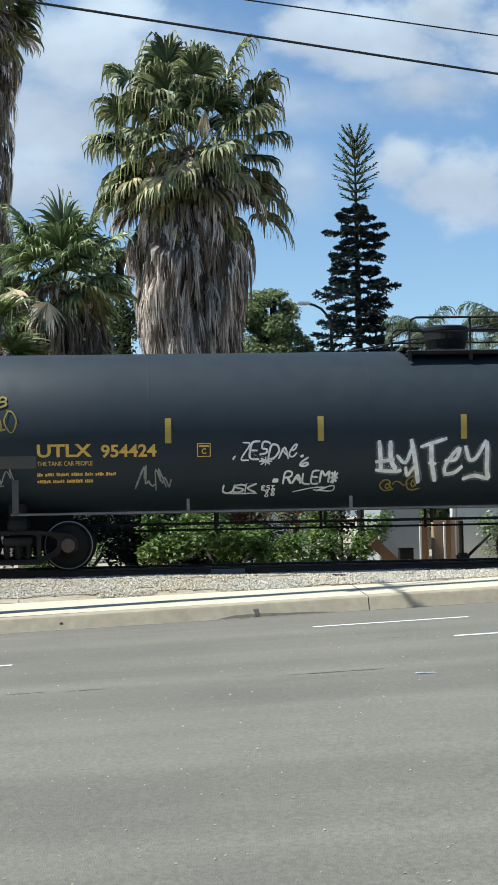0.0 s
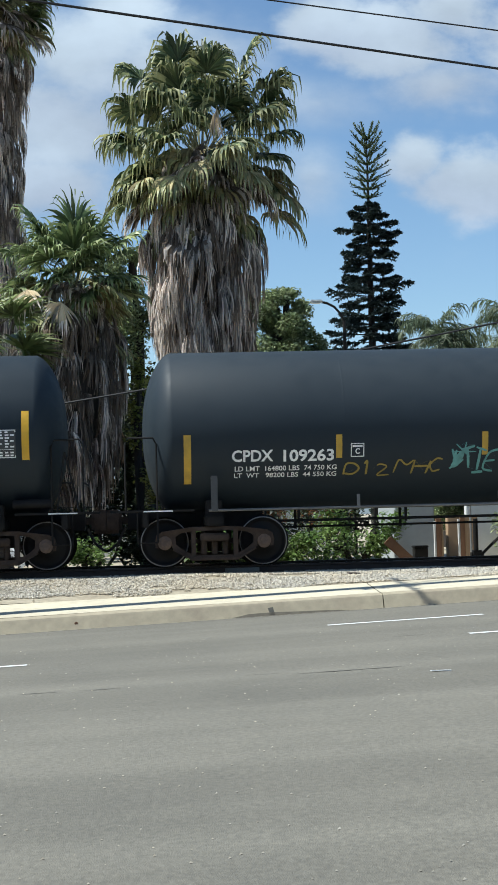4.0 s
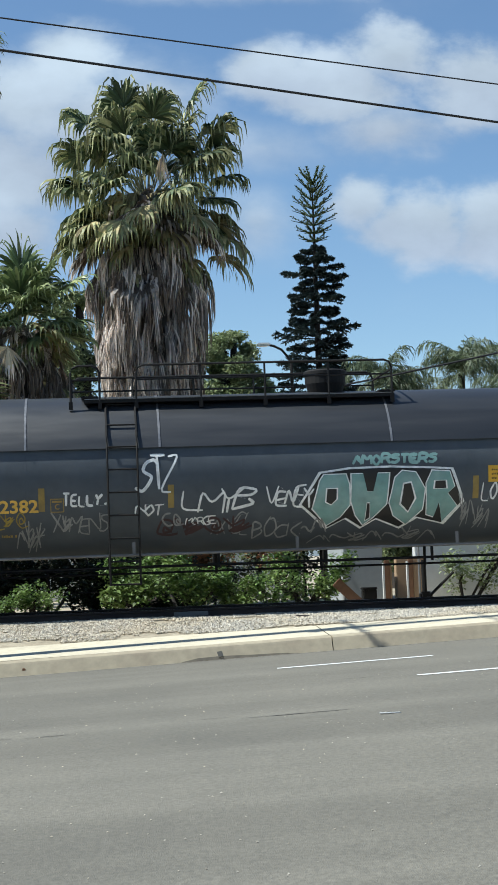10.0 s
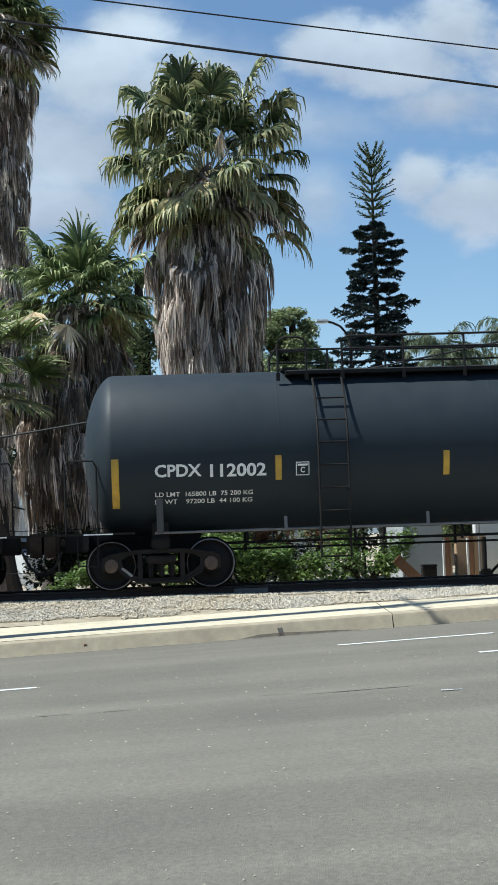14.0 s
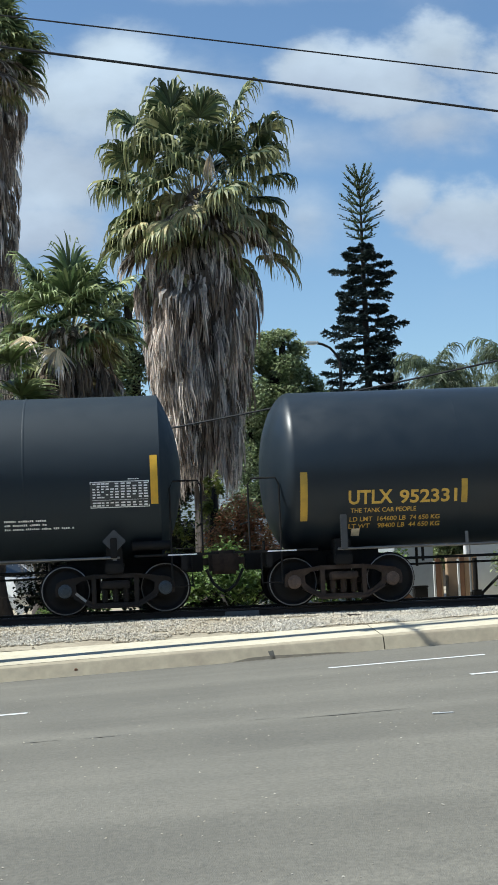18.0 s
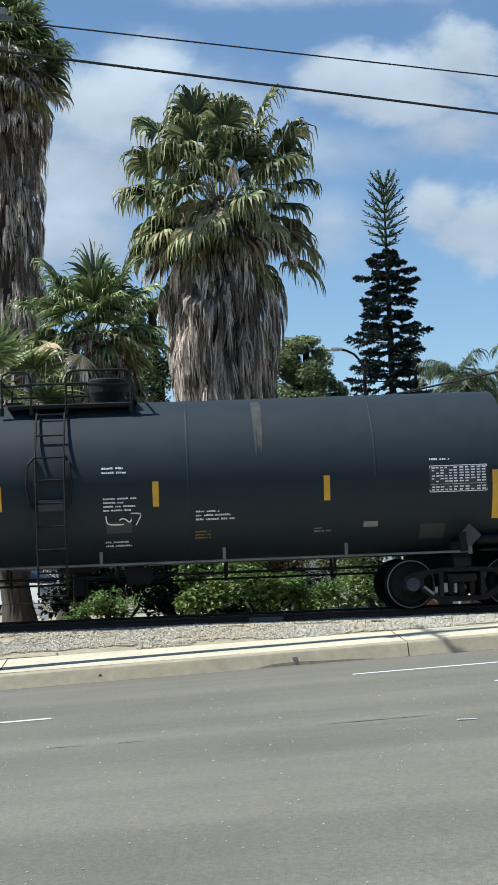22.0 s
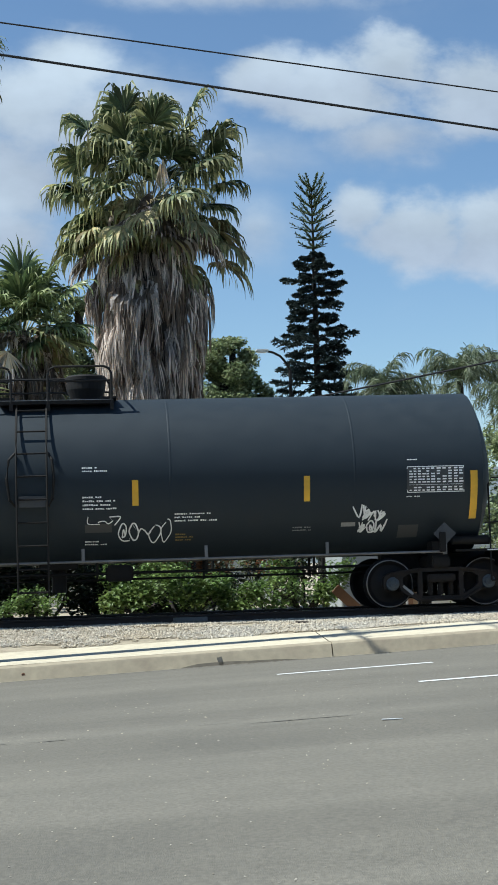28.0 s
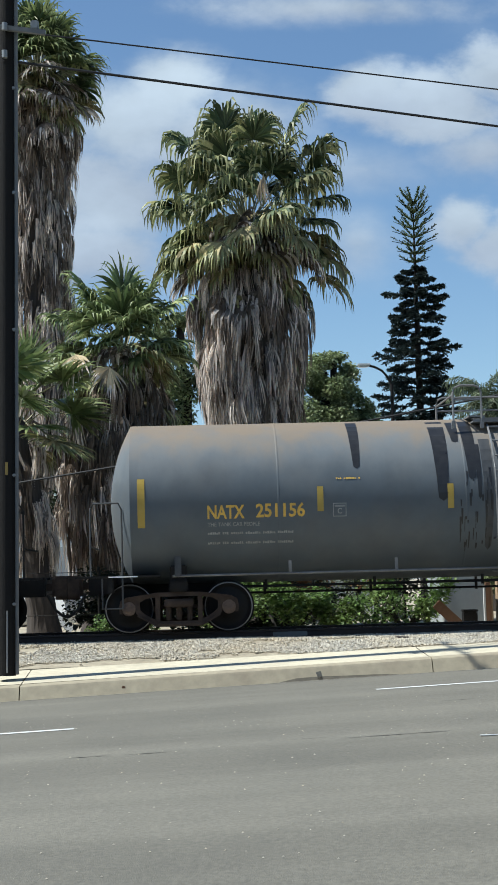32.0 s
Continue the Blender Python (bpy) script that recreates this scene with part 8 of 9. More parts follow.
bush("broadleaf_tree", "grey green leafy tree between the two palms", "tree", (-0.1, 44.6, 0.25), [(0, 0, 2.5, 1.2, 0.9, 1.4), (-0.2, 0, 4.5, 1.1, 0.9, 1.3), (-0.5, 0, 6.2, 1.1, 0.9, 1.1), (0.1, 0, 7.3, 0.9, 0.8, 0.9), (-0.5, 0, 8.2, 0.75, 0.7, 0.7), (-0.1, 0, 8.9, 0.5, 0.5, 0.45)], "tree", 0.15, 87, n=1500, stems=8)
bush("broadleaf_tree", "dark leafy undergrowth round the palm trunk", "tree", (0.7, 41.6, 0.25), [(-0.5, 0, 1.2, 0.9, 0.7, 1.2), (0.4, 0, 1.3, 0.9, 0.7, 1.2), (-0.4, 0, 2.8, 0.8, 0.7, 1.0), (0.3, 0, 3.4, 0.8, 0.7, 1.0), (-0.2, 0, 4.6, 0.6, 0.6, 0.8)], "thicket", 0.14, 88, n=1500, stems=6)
bush("shrub", "bushy bright green hedge shrub beside the rails", "shrub", (1.9, 31.6, 0.33),
     [(-1.5, 0, 0.35, 0.45, 0.4, 0.42), (-0.9, 0.1, 0.5, 0.6, 0.5, 0.6), (-0.2, 0, 0.55, 0.7, 0.5, 0.65), (0.55, 0, 0.45, 0.7, 0.5, 0.55), (1.3, 0.1, 0.4, 0.65, 0.5, 0.5), (-0.5, 0.9, 0.95, 0.8, 0.5, 0.6), (-1.3, 0.5, 0.8, 0.5, 0.4, 0.5), (0.9, 0.6, 0.7, 0.5, 0.4, 0.4)], "shrub", 0.1, 71, n=2200)
bush("shrub", "loose green shrub by the rails", "shrub", (4.3, 31.9, 0.33),
     [(-0.2, 0, 0.45, 0.6, 0.45, 0.5), (0.5, 0, 0.5, 0.5, 0.45, 0.55), (0.0, 0.5, 1.0, 0.7, 0.5, 0.5), (0.9, 0.2, 0.8, 0.35, 0.35, 0.6)], "shrub", 0.09, 72, n=1700)
bush("shrub", "low green shrub at the foot of the palms", "shrub", (-1.3, 31.9, 0.33), [(-0.5, 0, 0.3, 0.5, 0.4, 0.38), (0.1, 0.1, 0.4, 0.5, 0.4, 0.45), (0.45, 0.1, 0.3, 0.4, 0.4, 0.35)], "shrub", 0.075, 73, n=2200)
bush("vine", "yellow green ivy climbing the palm trunk", "vine", (-0.05, 36.0, 0.3),
     [(0, 0, 4.6, 0.4, 0.3, 0.6), (-0.1, 0, 3.7, 0.45, 0.3, 0.6), (0.1, 0, 2.8, 0.5, 0.35, 0.6), (0.35, 0, 1.9, 0.6, 0.4, 0.6), (0.6, 0, 1.0, 0.7, 0.4, 0.6), (0.9, 0, 2.0, 0.5, 0.35, 0.5)], "ivy", 0.1, 74, n=1100)
bush("flowering_shrub", "tall shrub with dull orange and red blossom", "shrub", (4.3, 37.5, 0.3),
     [(-0.6, 0, 0.9, 0.7, 0.6, 0.8), (0.2, 0, 1.2, 0.8, 0.6, 0.9), (0.9, 0, 1.5, 0.8, 0.6, 0.9), (-0.4, 0, 2.2, 0.8, 0.6, 0.7), (0.5, 0, 2.6, 0.8, 0.6, 0.7), (1.3, 0, 2.9, 0.7, 0.6, 0.6)], "tree", 0.1, 75, n=1100,
     extra=("orange", [(-0.5, -0.35, 2.3, 0.7, 0.35, 0.6), (0.3, -0.35, 2.6, 0.8, 0.35, 0.6), (0.1, -0.4, 1.4, 0.8, 0.3, 0.6), (1.0, -0.35, 2.7, 0.6, 0.3, 0.5), (-0.55, -0.55, 2.5, 0.4, 0.25, 0.45), (-0.1, -0.6, 2.0, 0.45, 0.25, 0.5)], 1400))
bush("shrub", "dark shrub thicket behind the rails", "shrub", (0.9, 34.5, 0.3), [(-0.6, 0, 0.7, 0.8, 0.5, 0.8), (0.4, 0, 0.6, 0.8, 0.5, 0.6), (1.4, 0, 0.4, 0.7, 0.5, 0.4), (2.3, 0, 0.4, 0.5, 0.5, 0.4)], "tree", 0.1, 76, n=900)
bush("shrub", "green garden shrub by the wall", "shrub", (8.8, 36.0, 0.3), [(0, 0, 0.6, 0.6, 0.5, 0.6), (0.8, 0, 0.9, 0.7, 0.5, 0.9), (1.4, 0, 1.8, 0.8, 0.6, 0.9)], "tree", 0.1, 77, n=1100)

bush("flowering_shrub", "bushy shrub covered in orange and red blossom", "shrub", (2.3, 36.4, 0.3),
     [(-0.3, 0, 0.8, 0.6, 0.5, 0.6), (0.4, 0, 0.9, 0.6, 0.5, 0.7), (-0.35, 0, 1.5, 0.55, 0.5, 0.6), (0.4, 0, 1.6, 0.55, 0.5, 0.6), (0.0, 0, 2.2, 0.5, 0.45, 0.55)], "dry", 0.085, 81, n=1800,
     extra=("orange", [(-0.45, -0.5, 1.4, 0.5, 0.3, 0.6), (0.4, -0.5, 1.5, 0.6, 0.3, 0.65), (0.0, -0.5, 2.1, 0.6, 0.3, 0.6), (0.6, -0.5, 1.1, 0.45, 0.3, 0.5)], 3400))
bush("shrub", "yellow green bush at the palm's foot", "shrub", (1.72, 36.9, 0.3), [(0, 0, 2.3, 0.35, 0.3, 0.45), (0.05, 0, 2.9, 0.3, 0.3, 0.4), (0.1, 0, 1.5, 0.4, 0.3, 0.6)], "ivy", 0.09, 83, n=2400, stems=5)
# low shrubs whose leaf colour already holds the shade below the palms
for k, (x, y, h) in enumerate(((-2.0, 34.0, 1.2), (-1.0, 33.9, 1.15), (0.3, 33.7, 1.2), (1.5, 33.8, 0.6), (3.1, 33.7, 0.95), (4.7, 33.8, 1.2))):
    bush("shrub", "dense shrub darkened for the shade of the palms", "shrub", (x, y, 0.33), [(-0.4, 0, h * 0.45, 0.6, 0.4, h * 0.5), (0.4, 0.1, h * 0.5, 0.6, 0.4, h * 0.5), (0, 0.1, h * 0.9, 0.6, 0.4, h * 0.4)], "thicket", 0.11, 90 + k, n=1700 if x < 2 else 750, stems=5)


# ---------------------------------------------------------------- pole, wires, lamp
def wire_points(z0, drop, x_from=-2.86, x_to=40.0, n=40):
    pts = []
    for k in range(n + 1):
        x = x_from + (x_to - x_from) * k / n
        y = 23.95 + 0.33 * (x + 2.86)
        at = 24 * x / y
        pts.append((x, y, 1.5 + (z0 - drop * at - 1.5) * y / 24))
    return pts


ARM_TOP = 14.35


def utility_pole(x, y, base, top, label, r=0.17, conduit=True):
    ob = thing("utility_pole", label, "utility pole", at=(x, y, base))
    H = top - base
    bm = B()
    lathe(bm, [(0, r), (H * 0.5, r * 0.95), (H - 0.05, r * 0.86), (H, r * 0.8)], 20, "z")
    part("shaft", bm, "pole", ob)
    if conduit:
        bm = B()
        rod(bm, (r + 0.025, -0.08, 0.02), (r * 0.86 + 0.025, -0.08, H - 1.0), 0.028, 10)
        part("conduit", bm, "conduit", ob)
        for z in (1.1, 3.1, 5.4, 7.6, 9.3):
            bm = B()
            box(bm, (r * 0.95, -0.06, z), (0.10, 0.09, 0.05), bevel=0.01)
            part("conduit_clamp", bm, "galv", ob)
        bm = B()
        box(bm, (0.02, -r - 0.004, 3.2), (0.045, 0.012, 0.2), bevel=0.003)
        part("tag_plate", bm, "yellow_dirty", ob)
        bm = B()
        rod(bm, (0.03, -r - 0.01, 0.05), (0.03, -r - 0.006, 1.0), 0.012, 6)
        part("ground_wire", bm, "galv", ob)
        for z, w in ((10.95, 2.4), (ARM_TOP, 2.6)):
            bm = B()
            box(bm, (0.0, -0.1, z - base), (0.055, w, 0.065), bevel=0.01)
            part("crossarm", bm, "pole", ob)
        bm = B()
        bar(bm, (-0.4, -0.19, 10.40 - base), (0.64, -0.19, 10.27 - base), 0.07, 0.075)
        part("bracket_arm", bm, "conduit", ob)
        bm = B()
        box(bm, (0.47, -0.19, 10.39 - base), (0.13, 0.1, 0.15), bevel=0.02)
        part("insulator", bm, "galv", ob)
        for q in (-1.1, -0.5, 0.5, 1.0):
            bm = B()
            rod(bm, (0, q - 0.1, 11.01 - base), (0, q - 0.1, 11.17 - base), 0.04, 8)
            part("insulator", bm, "galv", ob)
    for z in (10.35, 9.9):
        bm = B()
        rod(bm, (0, 0, z - base), (0.0, -r - 0.1, z - base), 0.03, 8)
        rod(bm, (0, -r - 0.1, z - base - 0.06), (0, -r - 0.1, z - base + 0.06), 0.045, 10)
        part("insulator", bm, "galv", ob)
    return ob


utility_pole(-2.897, 23.95, 0.10, 14.9, "dark creosoted timber pole with a grey conduit on the sidewalk", 0.15).rotation_euler = (0, 0.0115, 0)
utility_pole(40.0, 38.1, 0.25, 11.2, "dark timber pole far along the tracks", 0.15, False)
for z0, drop, r in ((10.02, 0.137, 0.013), (9.475, 0.151, 0.022)):
    bm = B()
    pipe(bm, wire_points(z0, drop), r, 6)
    tagged(part("overhead_wire", bm, "wire"), "thin black overhead wire running from the pole", "overhead wire", "overhead wires")
# low cable behind the track, between two short posts out of the way of the train
bm = B()
pipe(bm, [(x, 31.0, 4.07 + 0.155 * x + 0.0021 * x * x) for x in range(-14, 23, 2)], 0.022, 6)
tagged(part("service_cable", bm, "wire"), "slack black service cable behind the tracks", "cable")
for x in (-14, 22):
    ob = thing("cable_post", "slim timber post holding a slack cable", "post", at=(x, 31.05, 0.33))
    bm = B()
    rod(bm, (0, 0, 0), (0, 0, 4.07 + 0.155 * x + 0.0021 * x * x - 0.35), 0.09, 10, 0.07)
    part("shaft", bm, "pole", ob)


def street_lamp():
    ob = thing("street_lamp", "slim grey street lamp with a curved arm", "street lamp", at=(7.42, 55.0, 0.25))
    bm = B()
    rod(bm, (0, 0, 0), (0, 0, 8.2), 0.09, 10, 0.06)
    part("pole", bm, "under", ob)
    bm = B()
    pipe(bm, [(0, 0, 8.15), (-0.12, 0, 8.45), (-0.35, 0, 8.72), (-0.62, 0, 8.86), (-0.8, 0, 8.9)], 0.045, 8)
    part("arm", bm, "under", ob)
    bm = B()
    box(bm, (-1.0, 0, 8.93), (0.5, 0.24, 0.11), bevel=0.04)
    hd = part("lamp_head", bm, "plaster_white", ob)
    bm = B()
    box(bm, (-1.03, 0, 8.862), (0.34, 0.18, 0.03), bevel=0.008)
    part("lens", bm, "lamp_glass", hd)


street_lamp()


# ---------------------------------------------------------------- yard behind the track
def wall_block(name, label, category, x0, x1, y0, y1, z0, z1, mat, windows=()):
    ob = thing(name, label, category, at=((x0 + x1) / 2, (y0 + y1) / 2, z0))
    w, d, h = x1 - x0, y1 - y0, z1 - z0
    bm = B()
    box(bm, (0, 0, h / 2), (w, d, h), bevel=0.015)
    part("wall", bm, mat, ob)
    for a, b, c, e in windows:
        bm = B()
        box(bm, ((a + b) / 2 - (x0 + x1) / 2, -d / 2 - 0.004, (c + e) / 2 - z0), (b - a, 0.05, e - c), bevel=0.01)
        wn = part("window", bm, "plaster_white", ob)
        bm = B()
        box(bm, ((a + b) / 2 - (x0 + x1) / 2, -d / 2 - 0.032, (c + e) / 2 - z0), (b - a - 0.14, 0.02, e - c - 0.14))
        part("pane", bm, "glass_dark", wn)
    return ob


wall_block("shed", "blue grey painted shed beside the tracks", "shed", 5.62, 6.5, 34.0, 36.5, 0.3, 1.75, "plaster_grey")
wall_block("white_house", "low white plastered house behind the shrubs", "house", -9.5, 6.0, 49.0, 56.0, 0.25, 2.7, "plaster_white", ((-3.4, -2.5, 1.0, 2.0), (0.0, 1.0, 1.0, 2.0), (3.0, 3.8, 1.0, 2.0)))
wall_block("yard_wall", "tan plastered yard wall", "wall", 7.05, 7.75, 35.2, 35.5, 0.25, 1.35, "plaster_tan")
wall_block("yard_wall", "white plastered yard wall", "wall", 7.8, 12.5, 36.6, 36.9, 0.25, 1.75, "plaster_white")
wall_block("wall_panel", "tall pale plastered wall panel under the trees", "wall", 8.74, 9.45, 38.0, 38.2, 0.25, 2.8, "plaster_white")

for x, w, z1 in ((6.32, 0.11, 1.30), (6.84, 0.10, 1.33)):
    ob = thing("gate_post", "weathered brown board edged in white", "post", "gate posts", at=(x, 32.6, 0.33))
    bm = B()
    box(bm, (0, 0, (z1 - 0.33) / 2), (w, 0.09, z1 - 0.33), bevel=0.008)
    part("board", bm, "wood", ob)
    for sx in (-1, 1):
        bm = B()
        box(bm, (sx * (w / 2 + 0.022), 0, (z1 - 0.33) / 2 - 0.03), (0.04, 0.085, z1 - 0.39), bevel=0.004)
        part("edge_strip", bm, "plaster_white" if sx < 0 else "plaster_tan", ob)


def switch_stand():
    ob = thing("switch_stand", "black iron post with a slanting brace on a base", "switch stand", at=(6.78, 31.0, 0.34))
    bm = B()
    box(bm, (0, 0, 0.06), (0.5, 0.4, 0.12), bevel=0.02)
    box(bm, (0.02, 0, 0.2), (0.26, 0.22, 0.2), bevel=0.04)
    part("base", bm, "under", ob)
    bm = B()
    rod(bm, (0, 0, 0.2), (0, 0, 0.95), 0.05, 10)
    part("post", bm, "under", ob)
    bm = B()
    rod(bm, (0.12, 0, 0.22), (0.62, 0, 0.68), 0.03, 8)
    part("brace", bm, "under", ob)


switch_stand()


def loose_board(x, y, z, size, turn, label, mat="wood"):
    bm = B()
    box(bm, (0, 0, 0), size, bevel=0.008)
    ob = tagged(part("loose_board", bm, mat), label, "board")
    ob.location, ob.rotation_euler = (x, y, z), turn


loose_board(5.15, 30.6, 0.65, (0.75, 0.06, 0.2), (0, radians(44), 0), "brown board leaning beside the track")
# white slab added for the parked car's sunlit, slanted front
loose_board(-3.37, 40.0, 0.5, (0.62, 0.05, 0.24), (radians(-40), radians(44), 0), "white slab standing in for a parked car's front", "plaster_white")
loose_board(3.62, 26.45, 0.41, (0.24, 0.1, 0.05), (0.1, 0.05, 0.1), "short dark wood scrap on the ballast", "tie")
loose_board(5.35, 27.2, 0.45, (0.5, 0.12, 0.03), (0.02, -0.02, 0.1), "broken tie splinter on the ballast", "tie")
loose_board(6.15, 27.25, 0.46, (0.4, 0.1, 0.04), (0.05, 0.03, -0.05), "dark wood splinter on the ballast", "tie")
bm = B()
box(bm, (0, 0, 0.17), (0.3, 0.3, 0.34), bevel=0.02)
box(bm, (0, 0, 0.36), (0.34, 0.34, 0.05), bevel=0.02)
ob = tagged(part("bin", bm, "under"), "small black plastic bin by the shed", "bin")
ob.location = (6.02, 33.2, 0.33)


def wire_fence():
    """Thin posts and strands behind the shrubs."""
    ob = thing("wire_fence", "low dark wire fence behind the shrubs", "fence", at=(0, 32.9, 0.33))
    for x in (-4.5, -2.0, 0.4, 2.6, 5.0):
        bm = B()
        rod(bm, (x, 0, 0), (x, 0, 1.5), 0.03, 8)
        part("post", bm, "under", ob)
    for z in (0.5, 0.95, 1.4):
        bm = B()
        rod(bm, (-6, 0, z), (5.0, 0, z), 0.008, 5)
        part("strand", bm, "under", ob)


wire_fence()


def road_sign():
    ob = thing("road_sign", "dull red octagonal sign on a thin post", "road sign", at=(7.12, 33.0, 0.33))
    bm = B()
    rod(bm, (0, 0.03, 0), (0, 0.03, 2.05), 0.025, 8)
    part("post", bm, "galv", ob)
    bm = B()
    lathe(bm, [(-0.012, 0.25), (0.012, 0.25)], 8, "y")
    bmesh.ops.translate(bm, vec=(0, 0, 1.83), verts=bm.verts[:])
    part("sign_face", bm, "sign_red", ob)


road_sign()


def parked_car(x, y, z):
    ob = thing("parked_car", "white parked car behind the palms", "car", at=(x, y, z))
    ob.rotation_euler = (0, 0, radians(-37))
    side = [(-2.1, 0.3), (-2.15, 0.75), (-1.5, 0.92), (-0.8, 1.38), (0.7, 1.40), (1.35, 0.95), (2.05, 0.82), (2.15, 0.4), (2.1, 0.3)]
    vs = [(a, b, c) for b in (-0.85, 0.85) for a, c in side]
    n = len(side)
    fs = [tuple(range(n)), tuple(range(2 * n - 1, n - 1, -1))] + [(k, n + k, n + (k + 1) % n, (k + 1) % n) for k in range(n)]
    raw("body", vs, fs, "car_white", ob)
    raw("windscreen", [(0.74, -0.72, 1.385), (0.74, 0.72, 1.385), (1.37, 0.76, 0.97), (1.37, -0.76, 0.97)], [(0, 1, 2, 3)], "glass_dark", ob)
    for s in (-1, 1):
        raw("side_window", [(-1.2, s * 0.856, 0.98), (1.1, s * 0.856, 0.98), (0.62, s * 0.856, 1.33), (-0.72, s * 0.856, 1.33)], [(0, 1, 2, 3)], "glass_dark", ob)
    for wx in (-1.35, 1.4):
        for s in (-1, 1):
            bm = B()
            lathe(bm, [(s * 0.70, 0.2), (s * 0.70, 0.31), (s * 0.72, 0.33), (s * 0.87, 0.33), (s * 0.89, 0.3), (s * 0.88, 0.18)], 20, "y")
            bmesh.ops.translate(bm, vec=(wx, 0, 0.33), verts=bm.verts[:])
            part("wheel", bm, "rubber", ob)


parked_car(-4.9, 46.9, 0.25)


def hills():
    vs, fs = [], []
    n = 60
    for k in range(n + 1):
        x = -900 + 1900 * k / n
        h = 40 + 7 * noise.noise(Vector((x * 0.004, 0, 0))) + 2.5 * noise.noise(Vector((x * 0.02, 3, 0)))
        vs += [(x, 620, 0.0), (x, 700, h), (x, 1100, h * 0.8)]
    for k in range(n):
        i = 3 * k
        fs += [(i, i + 3, i + 4, i + 1), (i + 1, i + 4, i + 5, i + 2)]
    tagged(raw("hill", vs, fs, "hill"), "hazy low hills on the horizon", "hill", kind="structure")


hills()


def own_van():
    """A grey van standing beside the viewer; only its door mirror reaches into view."""
    z0 = road_z(1.7)
    ob = thing("van", "grey van parked by the road with a door mirror", "van", at=(1.70, 0.45, z0))
    w = 0.90
    side = [(-2.40, 0.32), (-2.45, 0.9), (-2.42, 1.15), (1.42, 1.15), (2.15, 0.98), (2.42, 0.80), (2.46, 0.34)]
    n = len(side)
    vs = [(s * w, y, z) for s in (-1, 1) for y, z in side]
    fs = [tuple(range(n)), tuple(range(2 * n - 1, n - 1, -1))] + [(k, n + k, n + (k + 1) % n, (k + 1) % n) for k in range(n)]
    raw("body", vs, fs, "mirror_shell", ob)
    lo, hi = [(-w, -2.42), (w, -2.42), (w, 1.42), (-w, 1.42)], [(-0.74, -2.2), (0.74, -2.2), (0.74, 0.55), (-0.74, 0.55)]
    raw("cabin", [(x, y, 1.152) for x, y in lo] + [(x, y, 1.92) for x, y in hi], [(4, 5, 6, 7), (0, 1, 5, 4), (1, 2, 6, 5), (2, 3, 7, 6), (3, 0, 4, 7)], "mirror_shell", ob)
    raw("windscreen", [(-0.70, 0.635, 1.865), (0.70, 0.635, 1.865), (0.80, 1.335, 1.245), (-0.80, 1.335, 1.245)], [(0, 1, 2, 3)], "glass_dark", ob)
    raw("rear_window", [(-0.70, -2.42, 1.25), (0.70, -2.42, 1.25), (0.66, -2.29, 1.70), (-0.66, -2.29, 1.70)], [(0, 1, 2, 3)], "glass_dark", ob)
    for s in (-1, 1):
        for y0, y1, y2 in ((-2.2, -1.0, -1.0), (-0.9, 0.1, 0.1), (0.2, 1.15, 0.62)):
            raw("side_window", [(s * 0.895, y0, 1.22), (s * 0.895, y1, 1.22), (s * 0.779, y2, 1.78), (s * 0.779, y0 + 0.05, 1.78)], [(0, 1, 2, 3)], "glass_dark", ob)
        bm = B()
        box(bm, (s * 0.9, 0.1, 0.98), (0.03, 0.2, 0.04), bevel=0.01)
        part("door_handle", bm, "under", ob)
        bm = B()
        box(bm, (s * 0.66, 2.33, 0.83), (0.3, 0.14, 0.14), bevel=0.03)
        part("headlight", bm, "lamp_glass", ob)
        for y in (-1.55, 1.55):
            bm = B()
            lathe(bm, [(s * 0.68, 0.2), (s * 0.69, 0.33), (s * 0.72, 0.345), (s * 0.88, 0.345), (s * 0.91, 0.32), (s * 0.90, 0.2)], 24, "x")
            bmesh.ops.translate(bm, vec=(0, y, 0.345), verts=bm.verts[:])
            wh = part("wheel", bm, "rubber", ob)
            bm = B()
            lathe(bm, [(s * 0.895, 0.01), (s * 0.905, 0.12), (s * 0.89, 0.2), (s * 0.84, 0.21)], 20, "x")
            bmesh.ops.translate(bm, vec=(0, y, 0.345), verts=bm.verts[:])
            part("rim", bm, "galv", wh)
    # mirror: a faceted shell, its glass and its foot
    mx, my, mz = 0.539 - 1.70, 1.9 - 0.45, 1.213 - z0
    bm = B()
    rows = [(0.0, 0.040, 0.022, 0.006), (0.004, 0.055, 0.040, -0.010), (0.010, 0.07, 0.058, -0.006), (0.03, 0.08, 0.085, 0.0), (0.16, 0.09, 0.095, 0.002), (0.24, 0.07, 0.075, 0.0), (0.27, 0.04, 0.05, 0.0)]
    k2 = 20
    rings = []
    for a, ry, rz, dz in rows:
        rings.append([bm.verts.new((mx + a, my + ry * math.copysign(abs(math.cos(t)) ** 0.6, math.cos(t)), mz + dz + rz * math.copysign(abs(math.sin(t)) ** 0.7, math.sin(t)))) for t in [2 * math.pi * k / k2 for k in range(k2)]])
    for p, q in zip(rings, rings[1:]):
        for k in range(k2):
            bm.faces.new((p[k], p[(k + 1) % k2], q[(k + 1) % k2], q[k]))
    bm.faces.new(rings[0][::-1])
    bm.faces.new(rings[-1])
    bmesh.ops.recalc_face_normals(bm, faces=bm.faces[:])
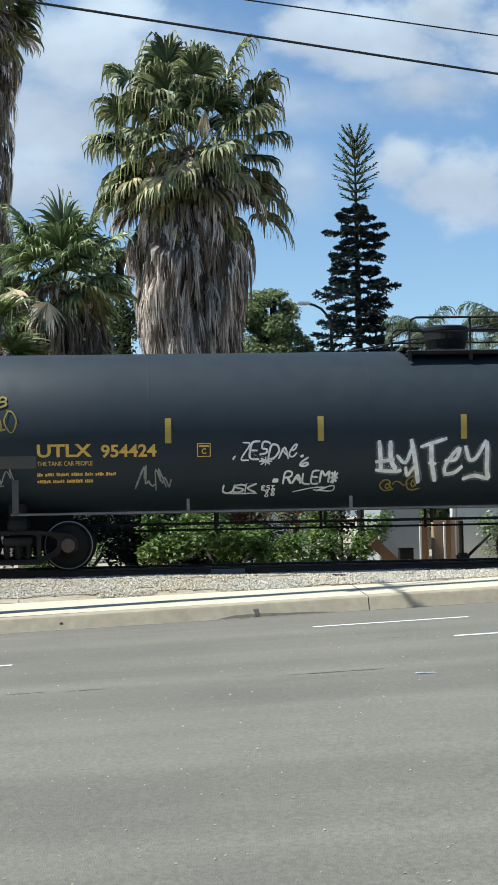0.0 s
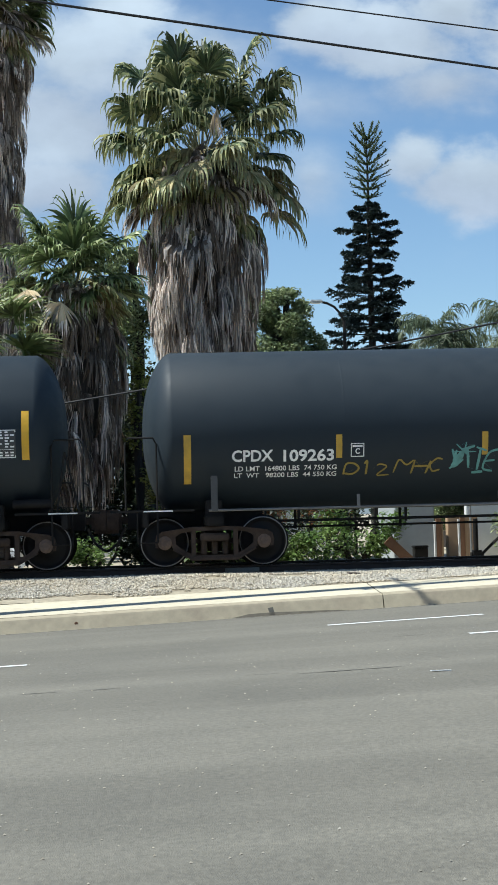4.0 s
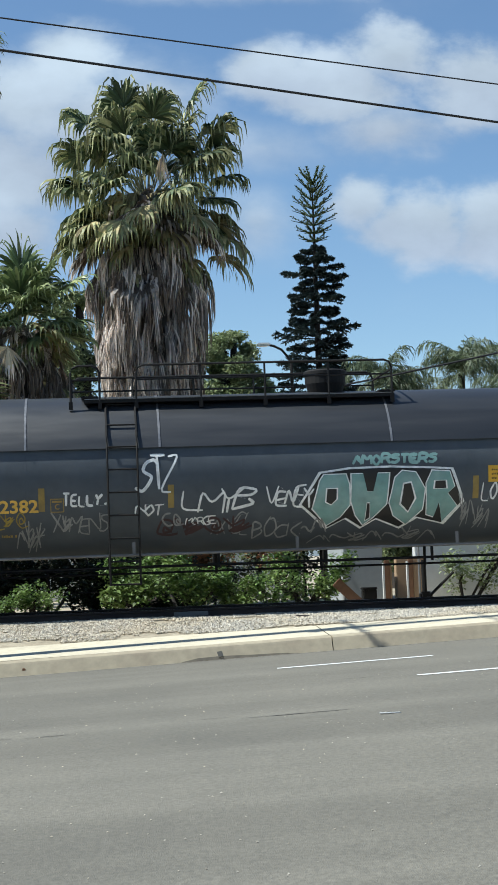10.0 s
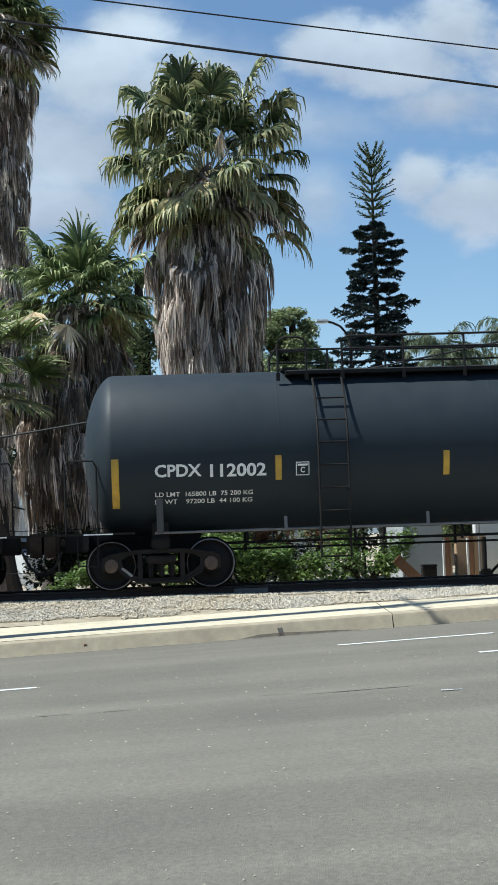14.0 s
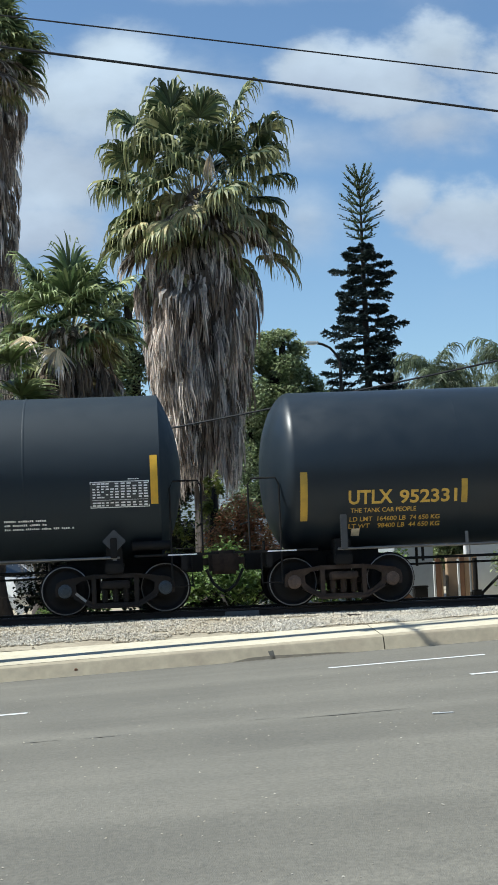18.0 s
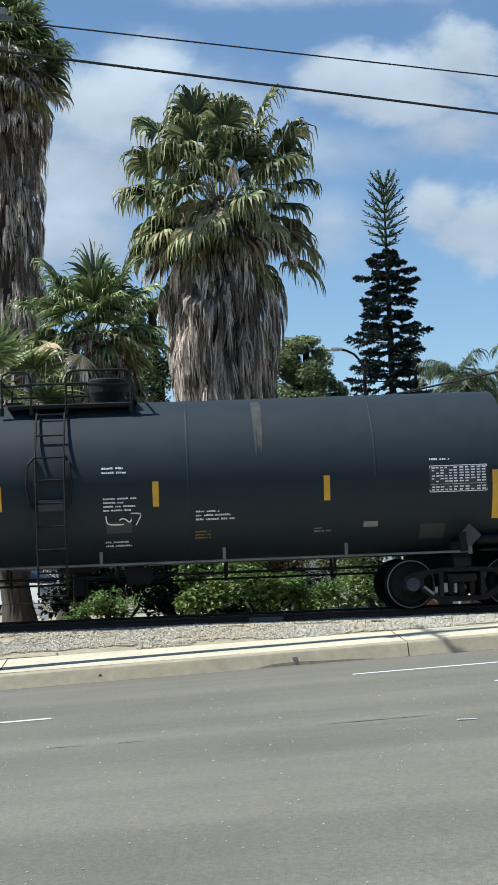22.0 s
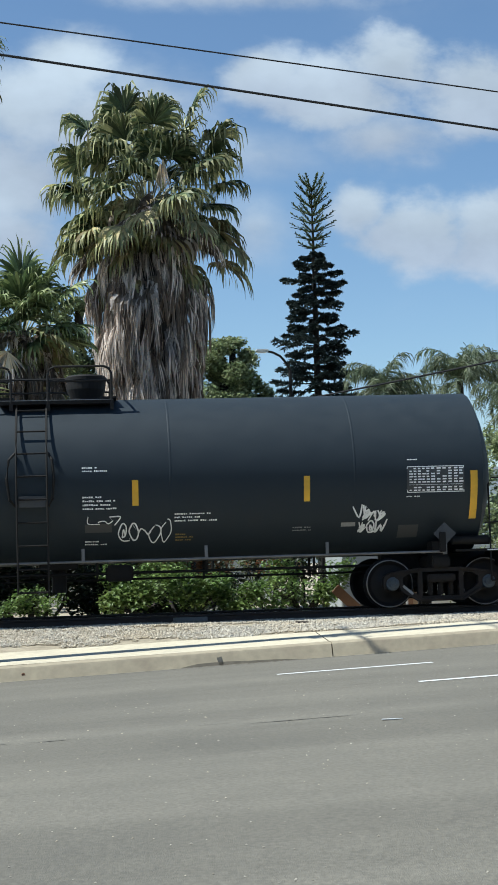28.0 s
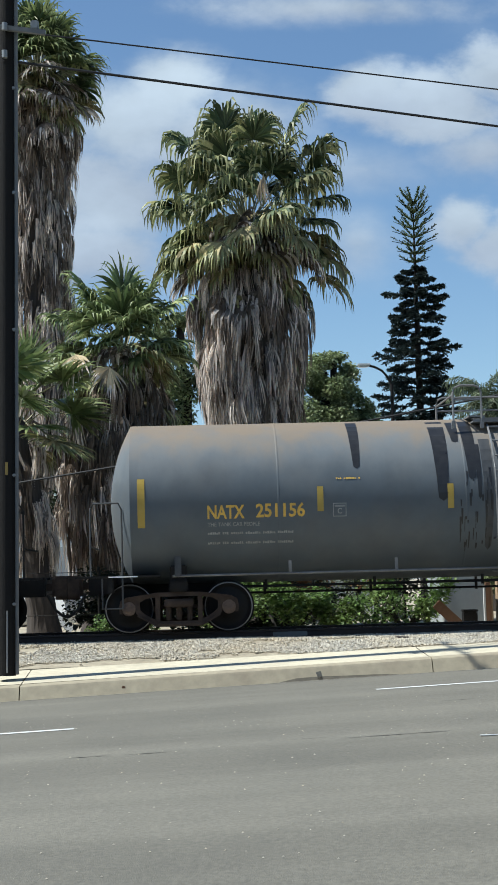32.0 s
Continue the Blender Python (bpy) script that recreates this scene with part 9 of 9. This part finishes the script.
    mir = part("side_mirror", bm, "mirror_shell", ob, "grey door mirror shell", smooth=True)
    bm = B()
    box(bm, (mx + 0.14, my - 0.085, mz + 0.005), (0.19, 0.012, 0.11), bevel=0.02)
    part("mirror_glass", bm, "glass_dark", mir)
    bm = B()
    box(bm, (mx + 0.17, my - 0.03, mz - 0.085), (0.26, 0.09, 0.05), bevel=0.02)
    part("mirror_foot", bm, "rubber", mir)


own_van()

# litter and pale specks on the road
bm = B()
box(bm, (0, 0, 0), (0.2, 0.035, 0.008), bevel=0.003)
ob = tagged(part("litter", bm, "plaster_white"), "flat scrap of white litter on the road", "litter")
ob.location = (2.75, 14.25, road_z(2.75) + 0.008)
rl = random.Random(9)
vs, fs = [], []
for _ in range(420):
    y = rl.uniform(6, 20)
    x = y * rl.uniform(-0.12, 0.3)
    s = rl.uniform(0.004, 0.011)
    i = len(vs)
    z = road_z(x) + 0.003
    vs += [(x - s, y - s, z), (x + s, y - s * 0.4, z), (x + s * 0.4, y + s, z), (x, y, z + s * 0.8)]
    fs += [(i, i + 1, i + 3), (i + 1, i + 2, i + 3), (i + 2, i, i + 3)]
tagged(raw("grit", vs, fs, "stone"), "pale grit scattered over the asphalt", "grit", kind="stuff")


# a plain unseen wall added across the street behind the viewer: it closes the place and darkens what the tanks reflect
def reflection_wall():
    bm = B()
    box(bm, (0, -15.0, 1.5), (120, 0.4, 11.0))
    ob = part("wall_south", bm, "wall_cool", None)
    tagged(ob, "plain grey unseen wall added to darken tank reflections", "wall", kind="structure")


reflection_wall()


# ---------------------------------------------------------------- the train rolls
def motions():
    times = [0.5 * k for k in range(len(ROLLED))]
    for u0, car in CARS:
        walk(car, [(t, pose(u0 + s, TRACK_Y, RAIL_Z)) for t, s in zip(times, ROLLED)])
    fine = [0.1 * k for k in range(321)]
    far = np.interp(fine, times, ROLLED)
    for x, w, a0 in WHEELS:
        walk(w, [(t, Matrix.Translation((x, 0, WHEEL_R)) @ Matrix.Rotation(a0 + s / WHEEL_R, 4, "Y")) for t, s in zip(fine, far)])


motions()
